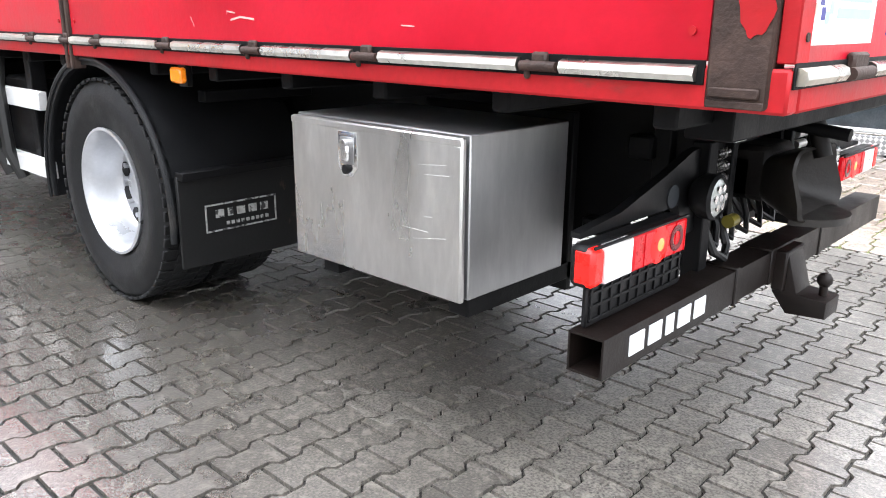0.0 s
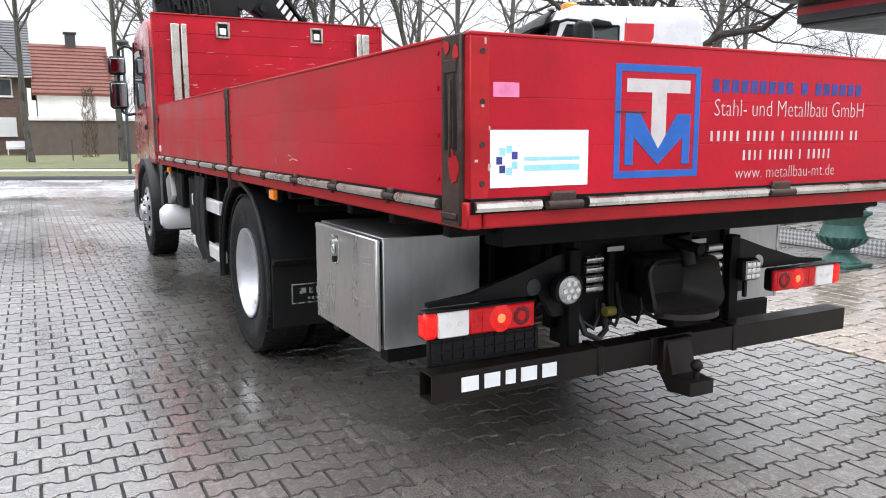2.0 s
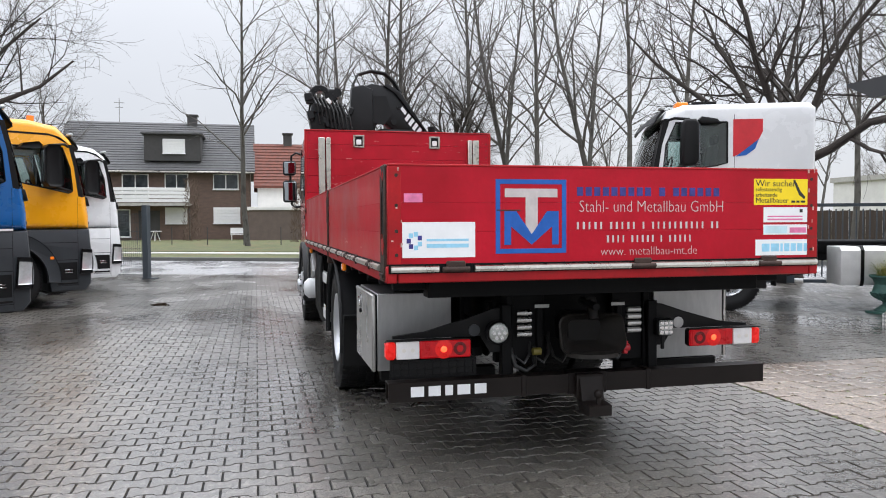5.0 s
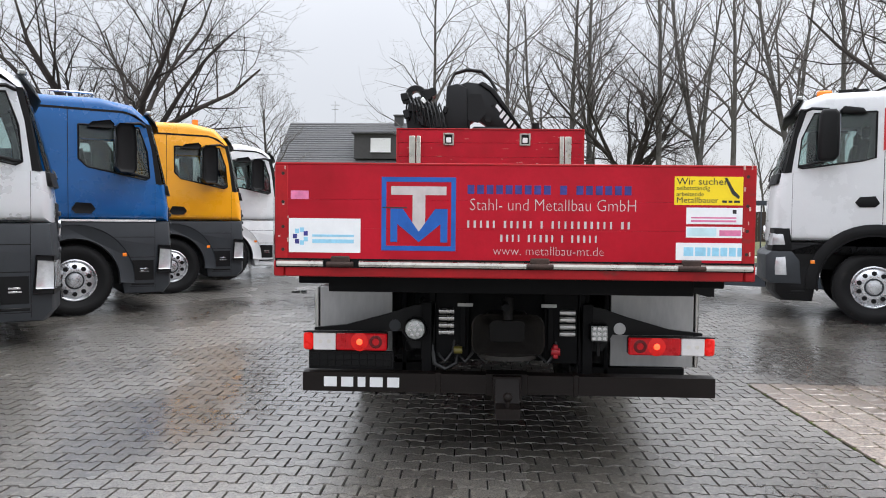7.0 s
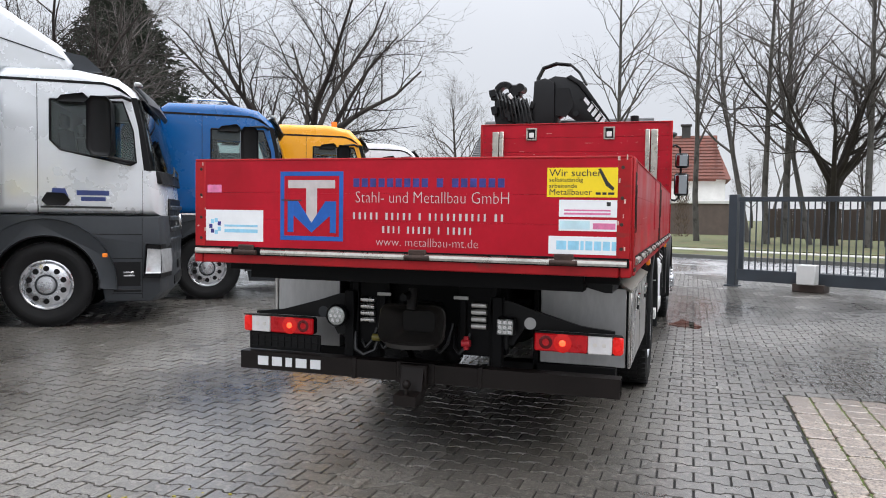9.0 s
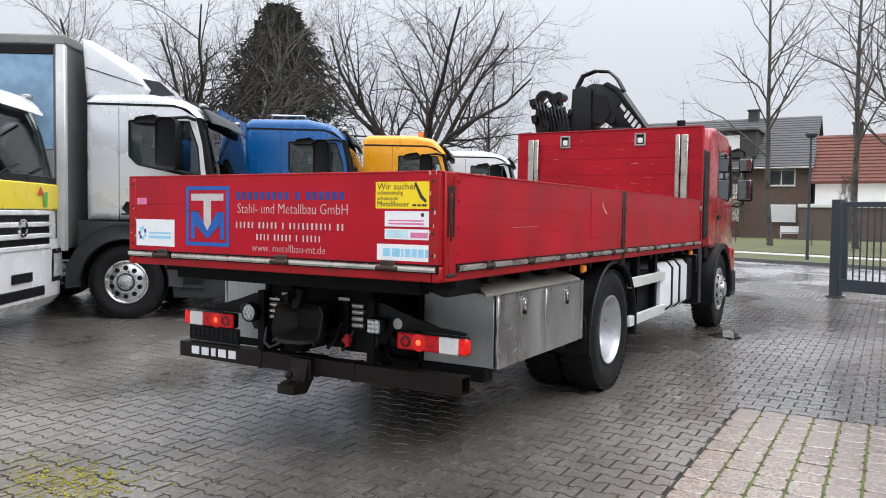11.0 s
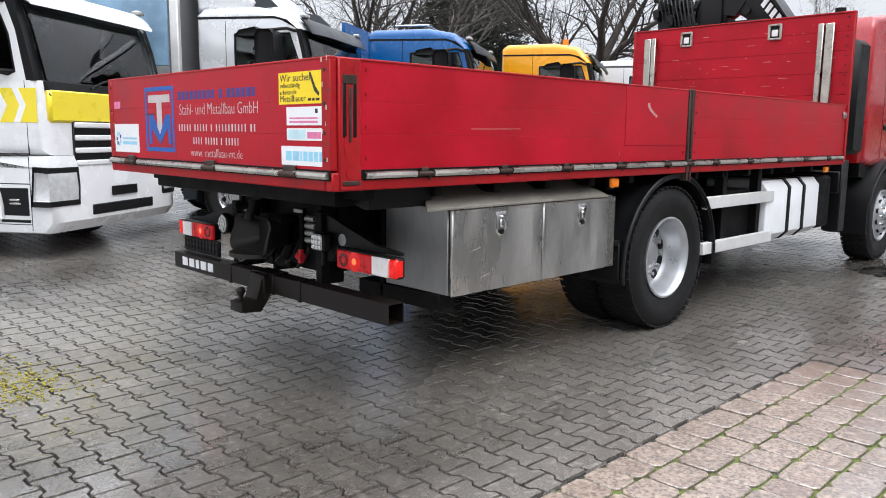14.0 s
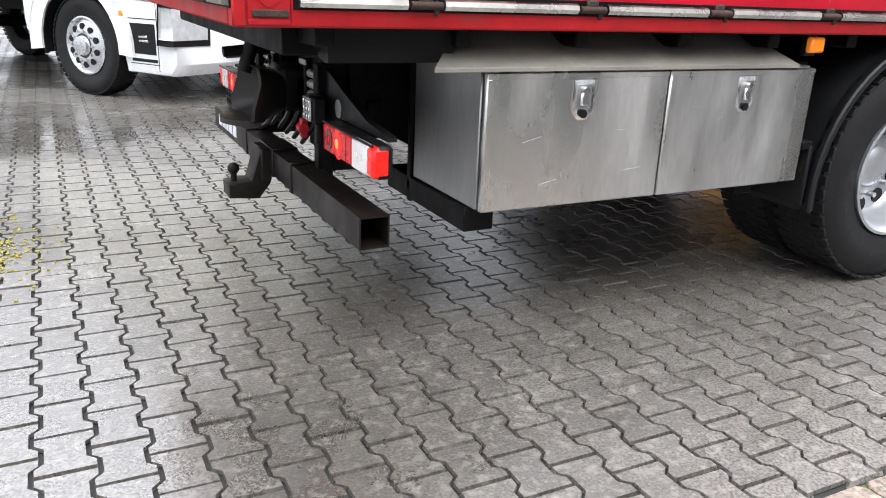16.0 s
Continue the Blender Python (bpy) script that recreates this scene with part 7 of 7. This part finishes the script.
part("lamp_head", Geo().lathe([(0.0, 0.0), (0.12, 0.02), (0.22, 0.14), (0.2, 0.2), (0.0, 0.26)], (0, 0, 4.4), axis="z", n=14), DARK_GREY, lamp)

# ---- bare winter trees ----
BARK = mat("dark_bare_bark", (0.040, 0.034, 0.029), 0.9, var=0.3, scale=3, fine=20, spec=0.2)
TWIG = mat("grey_brown_twigs", (0.13, 0.118, 0.11), 0.9, var=0.3, scale=2)
OAK_TWIG = mat("dark_brown_branches", (0.055, 0.047, 0.042), 0.9, var=0.3, scale=3, spec=0.2)
BIRCH = mat("grey_white_birch_bark", (0.105, 0.098, 0.088), 0.85, var=0.3, scale=2, fine=8, dirt=(0.05, 0.045, 0.04), dirt_amount=0.42, dirt_scale=3, dirt_stretch=(1, 1, 0.6))


def limb(store, pts, radii, n):
    v, f = store
    k = len(v)
    a = None
    for i, p in enumerate(pts):
        d = (pts[min(i + 1, len(pts) - 1)] - pts[max(i - 1, 0)]).normalized()
        a = d.orthogonal().normalized() if a is None else (a - d * a.dot(d)).normalized()
        b = d.cross(a)
        for q in range(n):
            w = 2 * math.pi * q / n
            v.append(tuple(p + (a * math.cos(w) + b * math.sin(w)) * radii[i]))
    for i in range(len(pts) - 1):
        for q in range(n):
            f.append((k + i * n + q, k + i * n + (q + 1) % n, k + (i + 1) * n + (q + 1) % n, k + (i + 1) * n + q))


def grow(store, rnd, p, d, length, r, level, top, lift, droop, kids, spread, first=(0.42, 0.66), later=(0.4, 0.65)):
    """A wandering branch that bears shorter ones; lift bends it up, droop lets the finest hang."""
    steps = 6 if level == 0 else (5 if level == 1 else (4 if level < top else 3))
    pts, radii, q, cur = [p.copy()], [r], p.copy(), d.normalized()
    for k in range(steps):
        wob = 0.17 if level else 0.05
        cur = (cur + Vector((rnd.gauss(0, wob), rnd.gauss(0, wob), rnd.gauss(0, wob) + (lift if level < top else -droop) * 0.16))).normalized()
        q = q + cur * (length / steps)
        pts.append(q.copy())
        radii.append(max(0.003, r * (1 - 0.80 * (k + 1) / steps)))
    limb(store[0] if level == 0 else store[1], pts, radii, 7 if level == 0 else (5 if level == 1 else 3))
    if level >= top:
        return
    for k in range(kids[level]):
        f = (0.30 if level == 0 else 0.22) + (0.98 - 0.3) * (k + rnd.uniform(0, 0.9)) / kids[level]
        f = min(f, 0.99)
        i = min(int(f * steps), steps - 1)
        g = f * steps - i
        base = pts[i].lerp(pts[i + 1], g)
        main = (pts[i + 1] - pts[i]).normalized()
        side = main.orthogonal().normalized()
        side.rotate(Matrix.Rotation(rnd.uniform(0, 6.283), 3, main))
        ang = rnd.uniform(*spread[level])
        nd = main * math.cos(ang) + side * math.sin(ang)
        rr = (radii[i] * (1 - g) + radii[i + 1] * g)
        grow(store, rnd, base, nd, length * rnd.uniform(*first) * (1.15 - 0.55 * f) if level == 0 else length * rnd.uniform(*later), max(0.0045, rr * rnd.uniform(0.42, 0.66)), level + 1, top, lift, droop, kids, spread, first, later)


def tree_meshes(kind, seed):
    rnd = random.Random(seed)
    store = (([], []), ([], []))
    if kind == "oak":
        grow(store, rnd, Vector((0, 0, 0)), Vector((0, 0, 1)), 2.6, 0.26, 0, 0, 0, 0, (), ())
        top = Vector(store[0][0][-1])
        store[0][0].clear(), store[0][1].clear()
        limb(store[0], [Vector((0, 0, 0)), Vector((0.02, 0, 0.4)), Vector((0.05, 0.03, 1.5)), Vector((0.03, 0.06, 2.6)), Vector((0.05, 0.1, 3.0))], [0.36, 0.27, 0.24, 0.25, 0.16], 9)
        for k in range(9):
            a = 2 * math.pi * (k * 0.382 * 3 + rnd.uniform(-0.1, 0.1))
            t = rnd.uniform(0.75, 1.3) if k % 2 == 0 else rnd.uniform(0.25, 0.65)
            grow(store, rnd, Vector((0.03, 0.05, rnd.uniform(1.9, 2.9))), Vector((math.cos(a) * t, math.sin(a) * t, 0.9)), rnd.uniform(4.8, 6.6), rnd.uniform(0.09, 0.14), 1, 4, 0.14, 0.0, (0, 8, 7, 5), (None, (0.5, 1.0), (0.5, 1.1), (0.5, 1.1)), later=(0.36, 0.58))
    elif kind == "birch":
        grow(store, rnd, Vector((0, 0, 0)), Vector((rnd.uniform(-0.06, 0.06), rnd.uniform(-0.06, 0.06), 1)), 15.0, 0.17, 0, 3, 0.45, 0.5, (18, 5, 4), ((0.5, 0.95), (0.45, 1.0), (0.4, 1.0)), first=(0.26, 0.46), later=(0.36, 0.6))
    else:
        grow(store, rnd, Vector((0, 0, 0)), Vector((rnd.uniform(-0.06, 0.06), 0, 1)), 7.5, 0.16, 0, 3, 0.4, 0.0, (18, 8, 7), ((0.5, 1.0), (0.4, 0.9), (0.4, 1.0)), first=(0.4, 0.6), later=(0.34, 0.55))
    out = []
    for (v, f), name, material in ((store[0], "trunk", BIRCH if kind == "birch" else BARK), (store[1], "crown", OAK_TWIG if kind == "oak" else TWIG)):
        me = bpy.data.meshes.new(name)
        me.from_pydata(v, [], f)
        me.polygons.foreach_set("use_smooth", [True] * len(me.polygons))
        me.materials.append(material)
        out.append(me)
    return out


KINDS = {}


def tree(kind, seed, m, label, group=""):
    if (kind, seed) not in KINDS:
        KINDS[kind, seed] = tree_meshes(kind, seed)
    t = thing("tree", m, label, "tree", group)
    part("trunk", KINDS[kind, seed][0], None, t)
    part("crown", KINDS[kind, seed][1], None, t, "bare branches and fine twigs")
    return t


def at(x, y, turn, size, z=0.05):
    return Matrix.Translation((x, y, z)) @ Matrix.Rotation(turn, 4, "Z") @ Matrix.Scale(size, 4)


LINE = ((-11.0, 1.0, 0), (-6.8, 1.02, 1), (-4.3, 0.95, 2), (-2.7, 1.0, 0), (-2.0, 1.1, 1), (-1.2, 0.9, 2), (1.9, 1.05, 1), (3.3, 0.92, 0), (4.5, 1.1, 2), (5.5, 1.0, 1), (7.7, 0.95, 0), (8.8, 1.1, 2), (10.2, 1.0, 1), (12.4, 1.05, 0), (21.0, 1.0, 1), (22.0, 1.1, 2), (23.2, 1.0, 0), (25.0, 1.0, 1))
for k, (s, size, seed) in enumerate(LINE):
    p = ROADSIDE @ Vector((-21 - (k % 3) * 0.8 + 0.8, s, 0))
    tree("birch", 20 + seed, at(p.x, p.y, k * 2.1, size * 1.02, 0.1), "tall slim bare birch on the verge behind the road", "birches")
tree("oak", 3, at(-38.6, 10.7, 0.7, 1.25), "broad bare deciduous tree behind the gate")
tree("oak", 4, at(-13.2, 13.6, 2.6, 1.1), "large bare deciduous tree behind the white tractor")
tree("oak", 5, at(-19.8, -8.3, 1.1, 1.08), "large bare deciduous tree behind the parked lorries")
tree("oak", 3, at(-17.5, -17.5, 3.0, 1.1), "bare deciduous tree behind the parked lorries")
tree("round", 9, at(-46.5, -10.8, 0.3, 1.12), "small bare round-crowned tree before the brick house")
tree("round", 10, at(-30, -26, 1.3, 1.6), "bare tree beside the dark conifer")
tree("round", 9, at(-52, -22, 2.3, 1.4), "bare tree behind the parked lorries")
tree("round", 10, at(-26, -34, 4.3, 1.7), "bare tree beside the dark conifer")
tree("birch", 21, at(-8.5, 18, 1.0, 0.9), "bare birch beside the kiosk", "birches")
rnd = random.Random(77)
for k in range(34):
    s = -30 + k * 4.2 + rnd.uniform(-1.5, 1.5)
    p = ROADSIDE @ Vector((-75 - rnd.uniform(0, 25), s, 0))
    if not (-16 < p.y < 8 and p.x > -74):
        tree(("round", "birch", "round")[k % 3], (9, 22, 10)[k % 3], at(p.x, p.y, k * 1.7, rnd.uniform(0.9, 1.5)), "distant bare tree in the winter haze", "distant trees")
# slim dead climbers on posts before the house
CLIMB = mat("brown_dead_hedge", (0.12, 0.085, 0.06), 0.9, var=0.4, scale=3)


def column_hedge(x, y, h, r, seed, label):
    rr = random.Random(seed)
    g = Geo()
    for k in range(500):
        a, z = rr.uniform(0, 6.283), rr.uniform(0.0, h)
        q = r * (0.5 + 0.5 * rr.random()) * (1 - 0.3 * z / h)
        p = Vector((q * math.cos(a), q * math.sin(a), z))
        d = Vector((rr.gauss(0, 0.3), rr.gauss(0, 0.3), 0.5)).normalized() * rr.uniform(0.2, 0.5)
        limb((g.v, g.f), [p, p + d * 0.5, p + d], [0.02, 0.012, 0.004], 3)
    t = thing("column_shrub", at(x, y, 0, 1), label, "shrub")
    part("crown", g, CLIMB, t)


column_hedge(-56.8, -3.8, 4.6, 0.75, 1, "slim brown leafless column shrub before the house")
column_hedge(-50.0, 3.6, 4.2, 0.5, 2, "slim brown leafless column shrub before the garage")

# dark conifer: whorls of drooping boughs set with needle sprays
NEEDLE = mat("dark_conifer_needles", (0.040, 0.056, 0.036), 0.85, var=0.4, scale=1.5)
rr = random.Random(31)
v, f = [], []
H = 16.5
for k in range(640):
    z = 1.0 + (H - 1.3) * (k / 640)
    reach = 8.6 * (1 - z / H) ** 0.7 + 0.35
    a = k * 2.399 + rr.uniform(-0.3, 0.3)
    L = reach * rr.uniform(0.7, 1.08)
    d = Vector((math.cos(a), math.sin(a), rr.uniform(0.0, 0.35)))
    for q in range(26):
        t = (q + rr.random()) / 26
        c = Vector((0, 0, z)) + d * (L * t) + Vector((0, 0, -0.25 * t * t * L))
        for _ in range(3):
            u = Vector((rr.gauss(0, 1), rr.gauss(0, 1), rr.gauss(-0.25, 0.6))).normalized()
            w = u.orthogonal().normalized() * 0.07
            s = rr.uniform(0.22, 0.5)
            i = len(v)
            c2 = c + Vector((rr.gauss(0, 0.2), rr.gauss(0, 0.2), rr.gauss(0, 0.15)))
            v += [tuple(c2 - w), tuple(c2 + w), tuple(c2 + u * s + w * 0.3), tuple(c2 + u * s - w * 0.3)]
            f.append((i, i + 1, i + 2, i + 3))
me = bpy.data.meshes.new("crown")
me.from_pydata(v, [], f)
me.materials.append(NEEDLE)
con = thing("conifer", at(-39.5, -32.5, 0, 1), "tall dark green conifer behind the parked lorries", "tree")
part("trunk", Geo().cyl((0, 0, 0), (0, 0, 16), 0.3, 0.03, n=8), BARK, con)
part("crown", me, None, con, "dark needle sprays")

# ---- interlocking pavers: columns with toothed sides, neighbours set half a stone further ----
PX, PY, AMP, GAP = 0.146, 0.1985, 0.0125, 0.0052
OX, OY = -0.868, 4.32
CX0, CX1, CY0, CY1 = -3.55, 9.0, 5.03, 9.0     # the cobbled field


def outline(shrink):
    """One stone about its own middle: wide at both ends, waisted between."""
    w, n, q, t = PX / 2 + AMP - shrink, PX / 2 - AMP - shrink, PY / 2 - shrink, PY / 4
    d = 0.012
    right = [(w, -q), (w, -t - d), (n, -t + d), (n, t - d), (w, t + d), (w, q)]
    return right + [(-x, y) for x, y in right[::-1]]


TOP, MID = outline(GAP + 0.0022), outline(GAP)


def paved(x, y):
    if (x + 18.9) * 0.899 - (y - 1.4) * 0.438 < 0.12:
        return False
    return not (CX0 - 0.06 < x < CX1 and CY0 + 0.07 < y < CY1)


near, rest = [], []
for i in range(-152, 105):
    for j in range(-150, 62):
        x, y = OX + i * PX, OY + PY / 2 + j * PY + (PY / 2 if i % 2 else 0)
        if not (-23 < x < 14 and -14 < y < 16) or not paved(x, y):
            continue
        if (0.3 < y < 2.3 and -2.0 < x < -0.7) or (3.5 < y < 4.9 and -2.1 < x < -0.9):
            near.append((x, y))
        else:
            rest.append((x, y))
n = len(TOP)
rng = random.Random(5)
verts, faces = [], []
for x, y in rest:
    dz, a, b = rng.uniform(-0.002, 0.002), rng.uniform(-0.012, 0.012), rng.uniform(-0.012, 0.012)
    close = -9 < x < 3 and -4 < y < 9
    k = len(verts)
    cut = CY0 - 0.004 if x > CX0 - 0.08 and y < CY0 + 0.1 else 99
    verts += [(x + u, min(y + v, cut - 0.006), dz + a * u + b * v) for u, v in TOP]
    faces.append(tuple(range(k, k + n)))
    if close:
        verts += [(x + u, min(y + v, cut), dz + a * u + b * v - 0.013) for u, v in MID]
        faces += [(k + q, k + n + q, k + n + (q + 1) % n, k + (q + 1) % n) for q in range(n)]
me = bpy.data.meshes.new("paving_stones")
me.from_pydata(verts, [], faces)
me.materials.append(PAVER)
tagged(part("paving_stones", me, None, yard, "wet grey interlocking concrete paving stones"), kind="stuff")
me = bpy.data.meshes.new("paving_stone")
me.from_pydata([(u, v, 0.0) for u, v in TOP] + [(u, v, -0.013) for u, v in MID], [], [tuple(range(n))] + [(q, n + q, n + (q + 1) % n, (q + 1) % n) for q in range(n)])
me.materials.append(PAVER_ONE)
for x, y in near[:310]:
    ob = part("paving_stone", me, None, yard)
    ob.matrix_local = pose(x, y, rng.uniform(-0.0015, 0.0015), rng.uniform(-0.4, 0.4), rng.uniform(-0.4, 0.4), 0)
if len(near) > 310:
    verts, faces = [], []
    for x, y in near[310:]:
        k = len(verts)
        verts += [(x + u, y + v, 0) for u, v in TOP] + [(x + u, y + v, -0.013) for u, v in MID]
        faces += [tuple(range(k, k + n))] + [(k + q, k + n + q, k + n + (q + 1) % n, k + (q + 1) % n) for q in range(n)]
    me2 = bpy.data.meshes.new("paving_stones")
    me2.from_pydata(verts, [], faces)
    me2.materials.append(PAVER)
    tagged(part("paving_stones", me2, None, yard, "wet grey interlocking concrete paving stones"), kind="stuff")

# ---- buff cobbles in rows, with mossy joints ----
field = solid("cobble_bed", Geo().box(CX0 + 0.01, CX1, CY0 + 0.01, CY1, -0.02, -0.0075, 0), MOSSY, "mossy joint sand under the buff cobbles", "ground", kind="structure")
shapes = {}
for L in (0.16, 0.20, 0.24):
    h, w = L / 2 - 0.005, 0.087
    o = [(-h, -w + 0.02), (-h + 0.02, -w), (h - 0.02, -w), (h, -w + 0.02), (h, w - 0.02), (h - 0.02, w), (-h + 0.02, w), (-h, w - 0.02)]
    s = Geo()
    s.ring_loft([[(x, y, -0.01) for x, y in o], [(x, y, 0.001) for x, y in o], [(x * 0.965, y * 0.96, 0.005) for x, y in o]])
    shapes[L] = s.mesh("cobble", COBBLE)
count, joined = 0, Geo()
row = 0
y = CY0 + 0.098
while y < CY1 - 0.05:
    x = CX0 + 0.02
    while x < 8.75:
        L = rng.choice((0.16, 0.20, 0.20, 0.24))
        cx = x + L / 2
        if count < 300 and x < 0.2 and y < 7.2:
            ob = part("cobble", shapes[L], None, field)
            ob.matrix_local = pose(cx, y, rng.uniform(-0.003, 0.003), rng.uniform(-1, 1), rng.uniform(-1, 1), rng.uniform(-1.2, 1.2))
            count += 1
        else:
            h, w, dz = L / 2 - 0.005, 0.087, rng.uniform(-0.003, 0.003)
            o = [(-h, -w + 0.02), (-h + 0.02, -w), (h - 0.02, -w), (h, -w + 0.02), (h, w - 0.02), (h - 0.02, w), (-h + 0.02, w), (-h, w - 0.02)]
            joined.ring_loft([[(cx + p, y + q, -0.01) for p, q in o], [(cx + p, y + q, 0.001 + dz) for p, q in o], [(cx + p * 0.965, y + q * 0.96, 0.005 + dz) for p, q in o]])
        x += L + 0.003
    y += 0.186
me3 = bpy.data.meshes.new("cobbles")
me3.from_pydata(joined.v, [], joined.f)
me3.materials.append(COBBLE_FAR)
tagged(part("cobbles", me3, None, field, "buff wet cobbles in rows"), kind="stuff")
